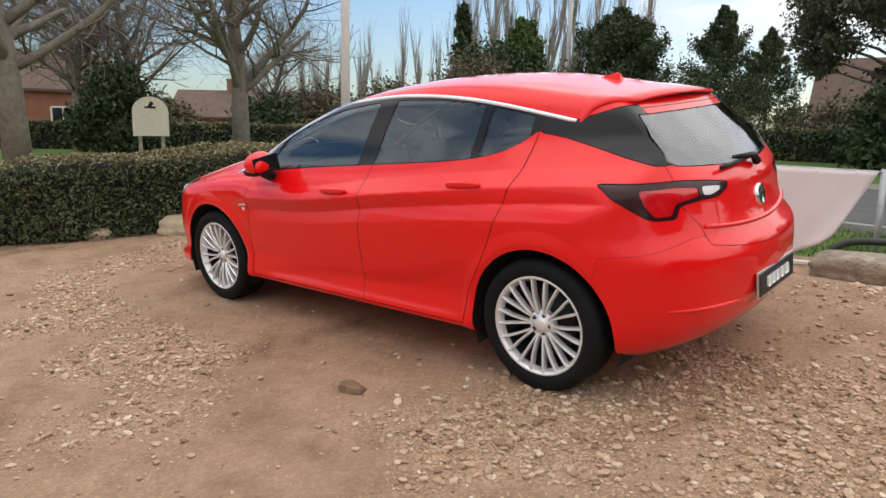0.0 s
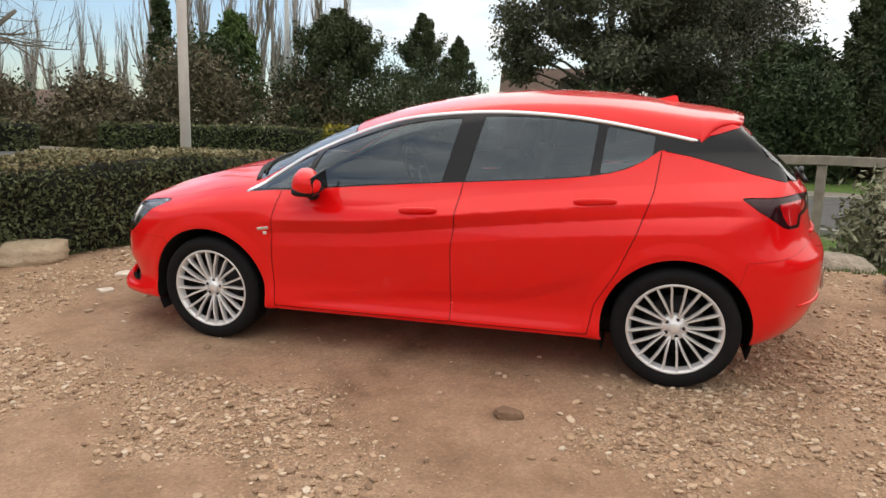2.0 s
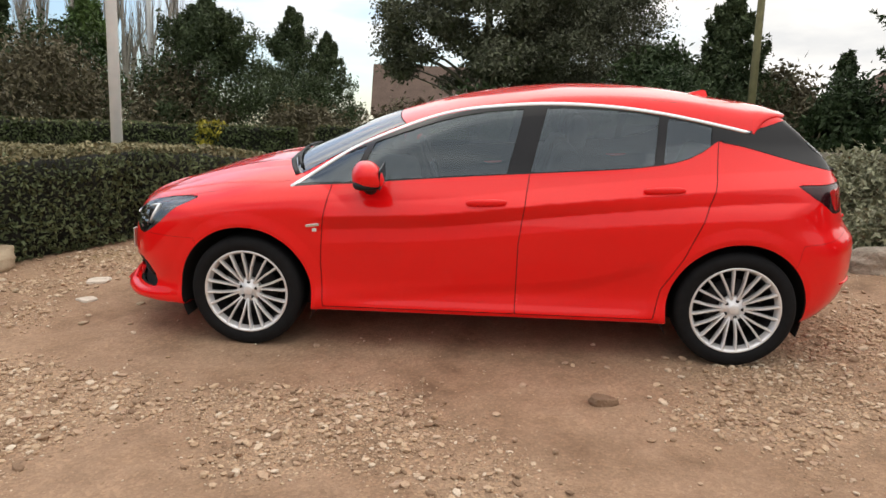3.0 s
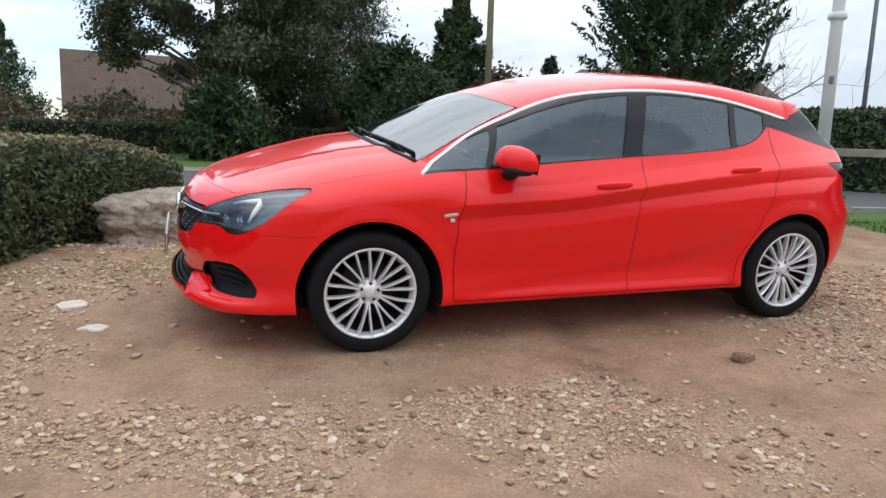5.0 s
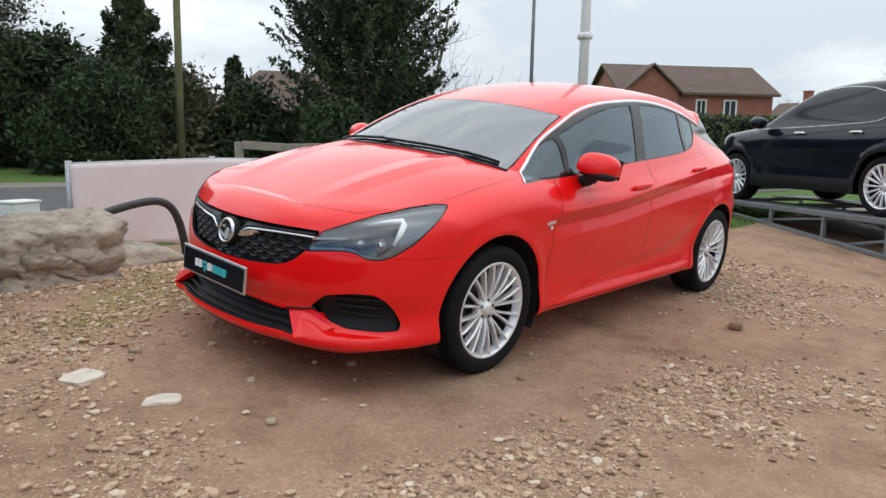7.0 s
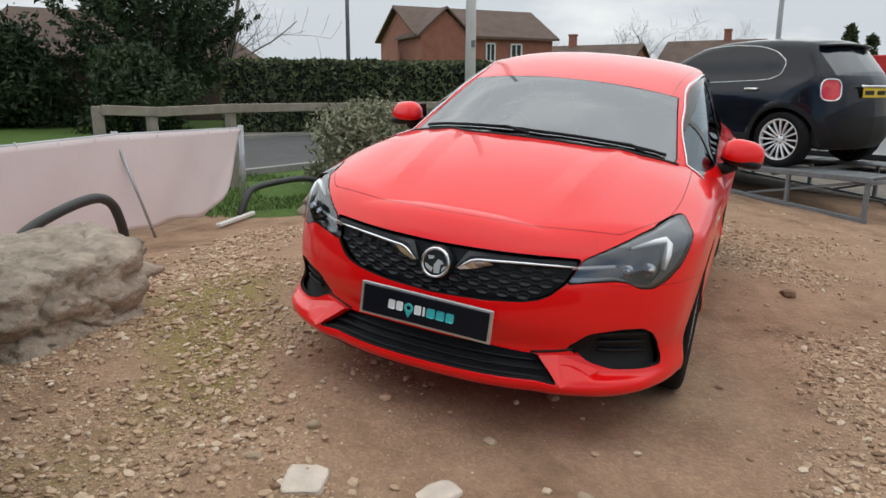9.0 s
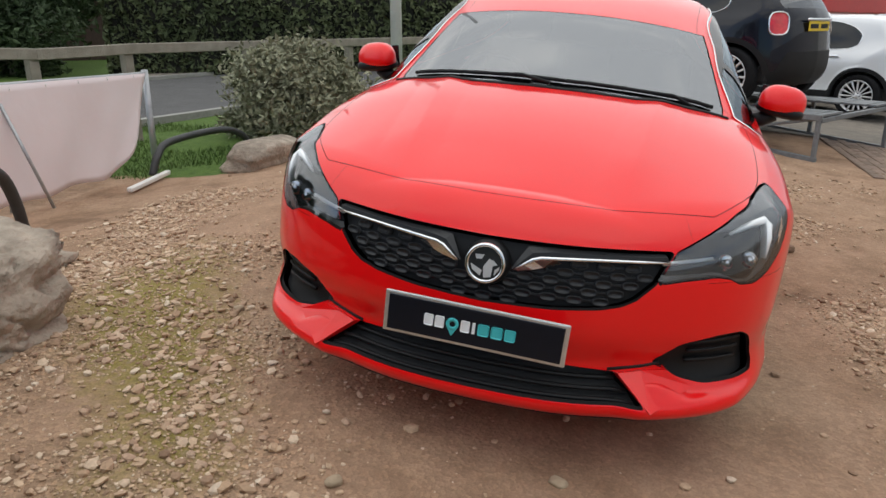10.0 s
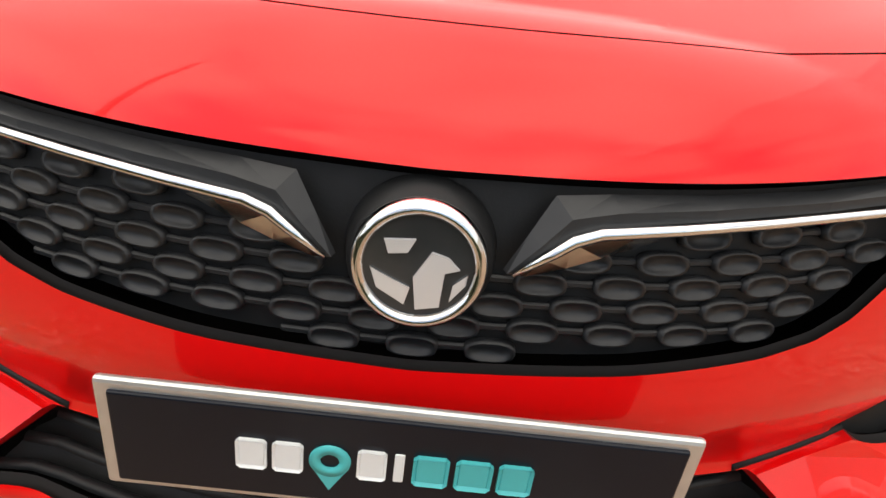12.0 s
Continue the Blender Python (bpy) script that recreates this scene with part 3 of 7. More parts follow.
# ---- the red hatchback, in its own axes: nose towards -x, middle plane y = 0, tyres on z = 0 ----
def hatchback_field():
    """The closed body shape as one smooth field of (x, |y|, z), negative inside."""
    width = spline([-2.3, -1.9, -1.6, -1.33, -0.9, 0.0, 1.0, 1.4, 1.8, 2.15], [0.84, 0.872, 0.888, 0.895, 0.898, 0.900, 0.900, 0.893, 0.860, 0.80])
    inset = spline([0.15, 0.22, 0.28, 0.36, 0.46, 0.58, 0.70, 0.80, 0.88, 0.94, 1.00, 1.10, 1.25, 1.38, 1.50],
                   [0.060, 0.022, 0.012, 0.026, 0.024, 0.012, 0.004, 0.004, 0.026, 0.066, 0.104, 0.146, 0.208, 0.268, 0.330])
    tail_in = spline([-2.3, 0.2, 0.87, 1.39, 1.75, 2.15], [0, 0, 0.028, 0.095, 0.150, 0.20])
    crease = spline([-1.0, -0.85, -0.33, 0.17, 0.58, 1.0, 1.5, 2.1], [0.75, 0.766, 0.794, 0.849, 0.895, 0.935, 0.968, 0.98])
    scoop = spline([-1.0, -0.8, -0.33, 0.17, 0.6, 0.86, 1.1], [0.32, 0.32, 0.36, 0.40, 0.46, 0.55, 0.62])
    bonnet = spline([-2.35, -2.20, -2.10, -2.0, -1.8, -1.6, -1.4, -1.2, -1.0, -0.6], [0.60, 0.758, 0.815, 0.852, 0.908, 0.950, 0.984, 1.012, 1.030, 1.05])
    screen = spline([-1.5, -1.2, -1.0, -0.8, -0.6, -0.4, -0.2, 0.0, 0.2, 0.45, 0.75, 1.0, 1.3, 1.6, 1.8],
                    [0.84, 1.015, 1.108, 1.196, 1.273, 1.333, 1.382, 1.417, 1.441, 1.457, 1.456, 1.438, 1.393, 1.343, 1.300])
    rear = spline([0.10, 0.18, 0.25, 0.33, 0.44, 0.60, 0.68, 0.74, 0.80, 0.90, 0.96, 1.00, 1.05, 1.16, 1.265, 1.33, 1.40],
                  [1.66, 1.84, 1.97, 2.05, 2.095, 2.105, 2.090, 2.045, 2.020, 2.000, 1.985, 1.955, 1.905, 1.785, 1.660, 1.585, 1.50])
    nose = spline([0.10, 0.17, 0.22, 0.27, 0.32, 0.40, 0.48, 0.56, 0.62, 0.70, 0.76, 0.82, 0.95],
                  [-1.96, -2.18, -2.268, -2.278, -2.245, -2.215, -2.238, -2.240, -2.232, -2.212, -2.180, -2.12, -1.9])
    bow_nose = spline([0, 0.25, 0.45, 0.6, 0.7, 0.78, 0.84, 0.90, 1.0], [0, 0.018, 0.078, 0.150, 0.222, 0.310, 0.42, 0.62, 1.2])
    bow_tail = spline([0, 0.3, 0.5, 0.65, 0.75, 0.82, 0.88, 1.0], [0, 0.022, 0.065, 0.13, 0.21, 0.31, 0.48, 0.9])

    ledge = spline([0.30, 0.36, 0.42, 0.50, 0.56, 0.60, 0.66, 0.75, 0.90], [0.30, 0.335, 0.345, 0.352, 0.330, 0.306, 0.298, 0.295, 0.30])

    def field(x, y, z):
        h = np.abs(y)
        z = z + 0.042 * ramp01(x, -1.3, -2.1) * ramp01(z, 0.20, 0.40)     # the nose dips
        c = crease(x)
        fade = ramp01(x, -1.05, -0.75) * (1 - ramp01(x, 1.5, 1.9))
        side = width(x) - inset(z) - tail_in(x) * ramp01(z, 0.93, 1.18)
        side = side + 0.024 * fade * np.clip(1 - np.abs(z - c) / 0.075, 0, 1) - 0.020 * fade * np.clip(1 - np.abs(z - c + 0.075) / 0.075, 0, 1)
        lower = scoop(x)
        fade2 = ramp01(x, -0.92, -0.6) * (1 - ramp01(x, 0.75, 1.0))
        side = side - 0.014 * fade2 * ramp01(z, lower + 0.035, lower - 0.05) * ramp01(z, 0.25, 0.31)
        # flared arch lips
        for cx in (-1.331, 1.331):
            r = np.hypot(x - cx, z - 0.315)
            side = side + 0.012 * np.clip(1 - np.abs(r - 0.395) / 0.06, 0, 1) * (z > 0.2)
        f_side = h - side
        bow = 0.10 * (h / 0.7) ** 2
        b = bonnet(x + 0.5 * bow_nose(h) * ramp01(x, -1.5, -2.1)) - 0.055 * (h / 0.7) ** 2 - 0.03 * (h / 0.75) ** 6
        hc = 0.33 + 0.10 * (x + 2.1)
        b = b + 0.010 * np.clip(1 - np.abs(h - hc) / 0.10, 0, 1) * ramp01(x, -2.05, -1.75)
        s = screen(x - bow * ramp01(x, 0.1, -0.5)) - 0.045 * (h / 0.6) ** 2 - 0.02 * (h / 0.62) ** 6
        top = np.maximum(b, s)
        f_top = (z - top) * 0.9
        # the bumper's lower ledge, standing out under the side recesses
        shelf = ledge(h)
        out = 0.030 * ramp01(h, 0.40, 0.50) * ramp01(h, 0.84, 0.76) * ramp01(z, shelf + 0.010, shelf - 0.008) * ramp01(z, 0.16, 0.26)
        f_nose = nose(z) + bow_nose(h) - out - x
        f_rear = x - rear(z) + bow_tail(h) * (1 - 0.45 * ramp01(z, 0.97, 1.15))
        f = smax(f_side, f_top, 0.055)
        f = smax(f, f_nose * 0.8, 0.03)
        f = smax(f, f_rear * 0.8, 0.03)
        return smax(f, 0.175 + 0.05 * ramp01(h, 0.6, 0.8) - z, 0.03)
    return field


def side_height(field, x, z):
    """|y| of the body's skin at (x, z)."""
    a, b = np.full(np.shape(x), 0.05), np.full(np.shape(x), 1.1)
    for _ in range(40):
        m = (a + b) / 2
        out = field(np.asarray(x, float), m, np.asarray(z, float)) > 0
        a, b = np.where(out, a, m), np.where(out, m, b)
    return (a + b) / 2


def front_x(field, y, z, sign=-1, start=0.0):
    """x of the skin at (y, z), at the nose (sign -1) or the tail (+1)."""
    a, b = np.full(np.shape(y), start + sign * 1.2), np.full(np.shape(y), sign * 2.6)
    for _ in range(40):
        m = (a + b) / 2
        out = field(m, np.asarray(y, float), np.asarray(z, float)) > 0
        a, b = np.where(out, a, m), np.where(out, m, b)
    return (a + b) / 2


def top_z(field, x, y):
    a, b = np.full(np.shape(x), 0.5), np.full(np.shape(x), 1.8)
    for _ in range(40):
        m = (a + b) / 2
        out = field(np.asarray(x, float), np.asarray(y, float), m) > 0
        a, b = np.where(out, a, m), np.where(out, m, b)
    return (a + b) / 2


def skin_normal(field, p, e=0.003):
    g = [float(field(*(np.array(p)[:, None] + e * np.eye(3)[i][:, None]))[0] - field(*(np.array(p)[:, None] - e * np.eye(3)[i][:, None]))[0]) for i in range(3)]
    return Vector(g).normalized()


HB = hatchback_field()
car = tagged(new("hatchback_car"), "glossy red five-door hatchback parked on sloping gravel", "car")
car.matrix_basis = LEVEL

body = surface_net(HB, (-2.30, -0.02, 0.12), (2.16, 0.94, 1.50), 0.0125)
body = clip(body, -body[0][:, 1])[0]
xs, hs, zs = lambda b: b[0][:, 0], lambda b: b[0][:, 1], lambda b: b[0][:, 2]
ARCH = 0.376
for cx in (-1.331, 1.331):
    arch = np.maximum(np.hypot(xs(body) - cx, zs(body) - 0.315) - (ARCH if cx < 0 else 0.368), 0.50 - hs(body))
    body = clip(body, arch)[1]

# side windows: (x, z) outlines
glass_top = spline([-1.10, -0.986, -0.774, -0.57, -0.373, -0.18, 0.04, 0.25, 0.55, 0.85, 1.13, 1.38],
                   [0.885, 0.955, 1.088, 1.182, 1.258, 1.312, 1.343, 1.358, 1.356, 1.328, 1.279, 1.226])
glass_low = spline([-1.10, -0.81, -0.35, 0.15, 0.57, 0.88, 1.02, 1.13, 1.21], [0.905, 0.930, 0.968, 1.003, 1.030, 1.058, 1.085, 1.130, 1.185])


def dlo_piece(x0, x1, lean0, lean1):
    """A side window between two leaning bars."""
    lo = [(x, float(glass_low(x))) for x in np.linspace(x0, x1, 14)]
    z_mid = 1.15
    up = []
    for x in np.linspace(x1, x0, 14):
        up.append((x, float(glass_top(x)) - 0.012))
    pts = []
    for px, pz in lo + up:
        k = (px - x0) / (x1 - x0)
        pts.append((px + (pz - z_mid) * (lean0 * (1 - k) + lean1 * k), pz))
    return np.array(pts)


dlo_all = np.array([(x, float(glass_low(x))) for x in np.linspace(-1.07, 1.21, 30)] + [(1.30, 1.20), (1.37, 1.228)]
                   + [(x, float(glass_top(x))) for x in np.linspace(1.36, -1.0, 40)])
side_of = lambda b, s: np.maximum(s, 0.40 - hs(b))

lamp_u = lambda b: xs(b) + hs(b)           # unwraps the front corner
tail_u = lambda b: xs(b) - hs(b)           # unwraps the rear corner
HEAD = rounded([(-1.585, 0.700), (-1.48, 0.730), (-1.38, 0.757), (-1.244, 0.790), (-1.08, 0.816), (-0.92, 0.831), (-0.84, 0.833), (-0.83, 0.824), (-0.873, 0.788), (-0.929, 0.747), (-1.017, 0.685), (-1.13, 0.633), (-1.22, 0.609), (-1.305, 0.611), (-1.357, 0.629), (-1.43, 0.636), (-1.571, 0.626), (-1.676, 0.613)], tight=0.18)
TAIL = rounded([(0.79, 0.981), (1.05, 0.983), (1.269, 0.983), (1.477, 0.969), (1.661, 0.949), (1.640, 0.918), (1.559, 0.892), (1.419, 0.893), (1.265, 0.880), (1.235, 0.828), (1.106, 0.828), (1.04, 0.841), (0.944, 0.882), (0.857, 0.923)], tight=0.20)
GRILLE = rounded([(0.0, 0.695), (0.25, 0.699), (0.42, 0.701), (0.502, 0.701), (0.466, 0.616), (0.444, 0.594), (0.42, 0.570), (0.385, 0.551), (0.33, 0.538), (0.20, 0.525), (0.0, 0.517), (-0.2, 0.520), (-0.2, 0.698)], tight=0.12)
LOWER = rounded([(-0.2, 0.350), (0.20, 0.350), (0.398, 0.338), (0.495, 0.264), (0.30, 0.262), (0.0, 0.261), (-0.2, 0.261)], tight=0.06)
FOG = rounded([(-1.629, 0.373), (-1.543, 0.438), (-1.376, 0.460), (-1.246, 0.460), (-1.177, 0.435), (-1.123, 0.394), (-1.076, 0.334), (-1.088, 0.307), (-1.20, 0.303), (-1.40, 0.307), (-1.502, 0.325), (-1.576, 0.352)], tight=0.22)   # along the unwrapped corner
SCREEN_TOP = spline([0, 0.3, 0.5, 0.62, 0.7], [-0.555, -0.535, -0.495, -0.445, -0.40])
SCREEN_LOW = spline([0, 0.3, 0.5, 0.65, 0.75], [-1.195, -1.175, -1.125, -1.065, -1.02])
SCREEN_EDGE = spline([0.98, 1.17, 1.36], [0.665, 0.600, 0.535])
HATCH_GLASS = rounded([(-0.3, 1.248), (0.42, 1.248), (0.51, 1.250), (0.555, 1.162), (0.592, 1.086), (0.602, 1.055), (0.57, 1.040), (0.486, 1.030), (0.206, 1.011), (-0.3, 1.006)], tight=0.15)
BLACK_C = np.array([(1.21, 1.185), (1.30, 1.205), (1.385, 1.236), (1.459, 1.255), (1.56, 1.285), (1.80, 1.32), (2.05, 1.05), (1.80, 1.045), (1.65, 1.078), (1.494, 1.120), (1.35, 1.158), (1.24, 1.178)])

shells = {}


def take(name, s, gap=0.004):
    """Lifts a panel out of what is left of the skin, and leaves a shut line round it."""
    global body
    got, rest = clip(body, s(body) + gap / 2)
    if gap:
        rest = clip(rest, s(rest) - gap / 2)[1]
    shells[name] = got
    body = rest


full_skin = body
take("headlamp", lambda b: np.maximum(outline_distance(lamp_u(b), zs(b), HEAD), xs(b) + 1.3))
take("tail_lamp", lambda b: np.maximum(outline_distance(tail_u(b), zs(b), TAIL), 1.3 - xs(b)))
take("grille", lambda b: np.maximum(outline_distance(hs(b), zs(b), GRILLE), xs(b) + 1.9))
take("lower_grille", lambda b: np.maximum(outline_distance(hs(b), zs(b), LOWER), xs(b) + 1.9))
take("fog_recess", lambda b: np.maximum(outline_distance(lamp_u(b), zs(b), FOG), xs(b) + 1.75))
take("side_glass", lambda b: side_of(b, outline_distance(xs(b), zs(b), dlo_all)), 0.0)
take("windscreen", lambda b: np.maximum.reduce([xs(b) - SCREEN_TOP(hs(b)), SCREEN_LOW(hs(b)) - xs(b), hs(b) - SCREEN_EDGE(zs(b)), 0.95 - zs(b)]), 0.006)
take("rear_window", lambda b: np.maximum(outline_distance(hs(b), zs(b), HATCH_GLASS), 1.5 - xs(b)), 0.004)
take("pillar_black", lambda b: np.maximum.reduce([outline_distance(xs(b), zs(b), BLACK_C), 0.44 - hs(b)]), 0.003)
front_door = [(-0.895, 0.255), (-0.900, 0.50), (-0.885, 0.70), (-0.835, 0.95), (-0.80, 1.10), (0.245, 1.36), (0.235, 1.10), (0.205, 0.90), (0.172, 0.65), (0.166, 0.255)]
rear_door = [(0.166, 0.255), (0.172, 0.65), (0.205, 0.90), (0.235, 1.10), (0.245, 1.36), (1.22, 1.30), (1.212, 1.15), (1.19, 1.00), (1.12, 0.80), (1.035, 0.60), (0.93, 0.42), (0.90, 0.255)]
take("front_door", lambda b: np.maximum.reduce([outline_distance(xs(b), zs(b), np.array(front_door)), 0.6 - hs(b), zs(b) - glass_low(xs(b)) - 0.01]))
take("rear_door", lambda b: np.maximum.reduce([outline_distance(xs(b), zs(b), np.array(rear_door)), 0.6 - hs(b), zs(b) - glass_low(xs(b)) - 0.01]))
bonnet_edge = spline([-2.25, -2.067, -1.988, -1.90, -1.793, -1.66, -1.55, -1.3, -1.05], [0.44, 0.488, 0.573, 0.646, 0.704, 0.741, 0.752, 0.755, 0.745])
take("bonnet", lambda b: np.maximum.reduce([hs(b) - bonnet_edge(xs(b)), -2.093 + 0.365 * hs(b) ** 2 - xs(b), xs(b) + 1.0, 0.74 - zs(b)]), 0.0022)
take("front_bumper", lambda b: np.maximum.reduce([xs(b) + 1.62 + 0.40 * (zs(b) - 0.64), zs(b) - 0.620 - 2.0 * np.clip(0.60 - hs(b), 0, 1)]), 0.0012)
take("tailgate", lambda b: np.maximum.reduce([1.60 - xs(b), hs(b) - 0.535 - 0.085 * ramp01(zs(b), 0.76, 0.90), 0.655 + 0.19 * hs(b) ** 2 - zs(b), zs(b) - 1.275]), 0.003)
take("rear_bumper", lambda b: np.maximum.reduce([1.62 + 0.25 * (zs(b) - 0.6) - xs(b), zs(b) - 0.745 + 0.25 * np.clip(hs(b) - 0.6, 0, 1)]), 0.0012)
take("roof", lambda b: np.maximum.reduce([hs(b) - 0.545 - 0.03 * ramp01(xs(b), -0.4, 0.2) + 0.12 * ramp01(xs(b), 0.9, 1.6), 1.22 - zs(b), xs(b) - 1.40]), 0.0016)
take("spoiler", lambda b: np.maximum(1.40 - xs(b), 1.255 - zs(b)), 0.0016)
shells["body_side"] = body

# the dark structure behind the shut lines (open where the glass is)
inner = pushed(full_skin, 0.010)
for test in (lambda b: side_of(b, outline_distance(xs(b), zs(b), dlo_all)),
             lambda b: np.maximum.reduce([xs(b) - SCREEN_TOP(hs(b)), SCREEN_LOW(hs(b)) - xs(b), hs(b) - SCREEN_EDGE(zs(b)), 0.95 - zs(b)]),
             lambda b: np.maximum(outline_distance(hs(b), zs(b), HATCH_GLASS), 1.5 - xs(b)),
             lambda b: np.maximum(outline_distance(hs(b), zs(b), GRILLE), xs(b) + 1.9),
             lambda b: np.maximum(outline_distance(hs(b), zs(b), LOWER), xs(b) + 1.9),
             lambda b: np.maximum(outline_distance(lamp_u(b), zs(b), HEAD), xs(b) + 1.3),
             lambda b: np.maximum(outline_distance(lamp_u(b), zs(b), FOG), xs(b) + 1.75)):
    inner = clip(inner, test(inner) + 0.002)[1]
part("inner_shell", shell_mesh("inner_shell", joined(inner, flipped(inner)), DARK_GAP), car, "dark structure behind the shut lines")

for name, material in (("bonnet", RED), ("front_bumper", RED), ("tailgate", RED), ("rear_bumper", RED), ("roof", RED), ("spoiler", RED)):
    part(name, shell_mesh(name, joined(shells[name], flipped(shells[name])), material), car)
part("windscreen", shell_mesh("windscreen", joined(shells["windscreen"], flipped(shells["windscreen"])), SCREEN), car, "clear glass windscreen mirroring the sky").visible_shadow = False
part("rear_window", shell_mesh("rear_window", joined(shells["rear_window"], flipped(shells["rear_window"])), REAR_GLASS), car, "glass rear window mirroring the sky")
for name, material in (("front_door", RED), ("rear_door", RED), ("body_side", RED), ("pillar_black", BLACK_GLOSS)):
    for sh in (shells[name], flipped(shells[name])):
        part({"pillar_black": "rear_pillar_panel"}.get(name, name), shell_mesh(name, sh, material), car, {"pillar_black": "gloss black panel"}.get(name, ""))

# side glass: panes, with gloss black bars left between them
band = shells["side_glass"]
for x0, x1, l0, l1, material, nm in ((-1.02, -0.655, 0.4, 0.36, GLASS, "quarter_pane"), (-0.625, 0.14, 0.36, 0.25, GLASS, "front_door_pane"),
                                     (0.255, 0.885, 0.25, 0.11, GLASS, "rear_door_pane"), (0.925, 1.175, 0.11, 0.10, GLASS, "rear_quarter_pane")):
    s = outline_distance(xs(band), zs(band), dlo_piece(x0, x1, l0, l1)) + 0.004
    got, band = clip(band, s)
    for sh in (pushed(got, 0.004), flipped(pushed(got, 0.004))):
        part(nm, shell_mesh(nm, sh, material), car, "tinted glass pane")
for sh in (band, flipped(band)):
    part("window_surround", shell_mesh("window_surround", sh, BLACK_GLOSS), car, "gloss black window surround")

# chrome strip over the side windows
sx = np.concatenate([np.linspace(-1.07, 1.385, 70)])
sz = glass_top(sx) + 0.004
for sgn in (-1, 1):
    sy = side_height(HB, sx, sz) + 0.002
    v, f = tube([(a, sgn * b, c) for a, b, c in zip(sx, sy, sz)], 0.0035, 6, flat=2.6, up=(0, -sgn, 0.4))
    v, f = tube([(a, sgn * b, c) for a, b, c in zip(sx, sy, sz)], 0.011, 8, flat=0.35, up=(0, sgn, 0.42))
    part("chrome_strip", mesh_of("chrome_strip", v, f, CHROME), car, "bright chrome strip")


# ---- wheels ----
def wheel_meshes():
    """Tyre, rim, one spoke, hub cap, dark bolt hole and brake disc; outer face towards -y."""
    tyre = lathe([(0.232, -0.090), (0.245, -0.104), (0.272, -0.112), (0.296, -0.106), (0.310, -0.094), (0.3155, -0.078), (0.3165, -0.05),
                  (0.3165, 0.05), (0.3155, 0.078), (0.310, 0.094), (0.296, 0.106), (0.270, 0.110), (0.232, 0.09)], 96)
    rim = lathe([(0.212, -0.060), (0.222, -0.090), (0.229, -0.101), (0.237, -0.101), (0.240, -0.092), (0.232, -0.08), (0.222, -0.06), (0.214, 0.02), (0.205, 0.09)], 96)
    barrel = lathe([(0.2125, -0.060), (0.200, 0.03), (0.195, 0.09), (0.02, 0.09)], 64)
    def spoke_mesh(a0, a1, w0, w1):
        """One spoke from the hub to the rim, swung from angle a0 to a1."""
        bm = bmesh.new()
        rows = []
        for k, (r, y) in enumerate([(0.050, -0.064), (0.09, -0.080), (0.15, -0.092), (0.20, -0.096), (0.227, -0.095)]):
            w, a = w0 + (w1 - w0) * k / 4, a0 + (a1 - a0) * min(1, (r - 0.05) / 0.15)
            ring = []
            for dx, dy in ((-w, 0.004), (-w * 0.45, -0.003), (w * 0.45, -0.003), (w, 0.004), (w * 0.9, 0.030), (-w * 0.9, 0.030)):
                ring.append(bm.verts.new((r * math.sin(a) + dx * math.cos(a), y + dy, r * math.cos(a) - dx * math.sin(a))))
            rows.append(ring)
        for a, b in zip(rows, rows[1:]):
            for k in range(6):
                bm.faces.new((a[k], a[(k + 1) % 6], b[(k + 1) % 6], b[k]))
        bm.faces.new(rows[0])
        bm.faces.new(rows[-1])
        return from_bm("spoke", bm, ALLOY)
    spokes = (spoke_mesh(-0.07, -0.155, 0.0058, 0.0070), spoke_mesh(0.07, 0.155, 0.0058, 0.0070))
    bold = spoke_mesh(0.0, 0.0, 0.0085, 0.0125)
    hub = lathe([(0.0005, -0.077), (0.024, -0.077), (0.029, -0.073), (0.031, -0.064), (0.060, -0.064), (0.068, -0.056), (0.07, -0.03)], 48)
    # a near-black disc whose colour stands in for a bolt hole's shade
    bolt_hole = lathe([(0.0005, -0.0675), (0.0095, -0.0675), (0.0105, -0.058)], 14)
    disc = lathe([(0.04, 0.0), (0.150, 0.0), (0.150, 0.02), (0.04, 0.02)], 48)
    return {"tyre": mesh_of("tyre", *tyre, RUBBER), "rim": mesh_of("rim", *rim, ALLOY), "barrel": mesh_of("barrel", *barrel, ALLOY_DARK), "spokes": spokes, "bold": bold,
            "hub": mesh_of("hub", *hub, ALLOY), "bolt_hole": mesh_of("bolt_hole", *bolt_hole, ALLOY_DARK), "disc": mesh_of("disc", *disc, ALLOY_DARK)}


def add_wheel(parent, meshes, place, outward, turn, spokes=20, scale=1.0):
    w = part("wheel", meshes["tyre"], parent, "black tyre on a silver multi-spoke alloy rim")
    w.matrix_basis = Matrix.Translation(place) @ Matrix.Rotation(0 if outward < 0 else math.pi, 4, "Z") @ Matrix.Rotation(turn, 4, "Y") @ Matrix.Scale(scale, 4)
    part("rim", meshes["rim"], w, "silver alloy rim")
    part("barrel", meshes["barrel"], w)
    part("brake_disc", meshes["disc"], w, "dull steel brake disc")
    part("hub_cap", meshes["hub"], w, "silver hub cap")
    for k in range(spokes):
        if spokes == 20:        # ten pairs, each opening outwards like a V
            part("spoke", meshes["spokes"][k % 2], w, m=Matrix.Rotation(2 * math.pi * (k // 2) / 10, 4, "Y"))
        else:
            part("spoke", meshes["bold"], w, m=Matrix.Rotation(2 * math.pi * k / spokes, 4, "Y"))
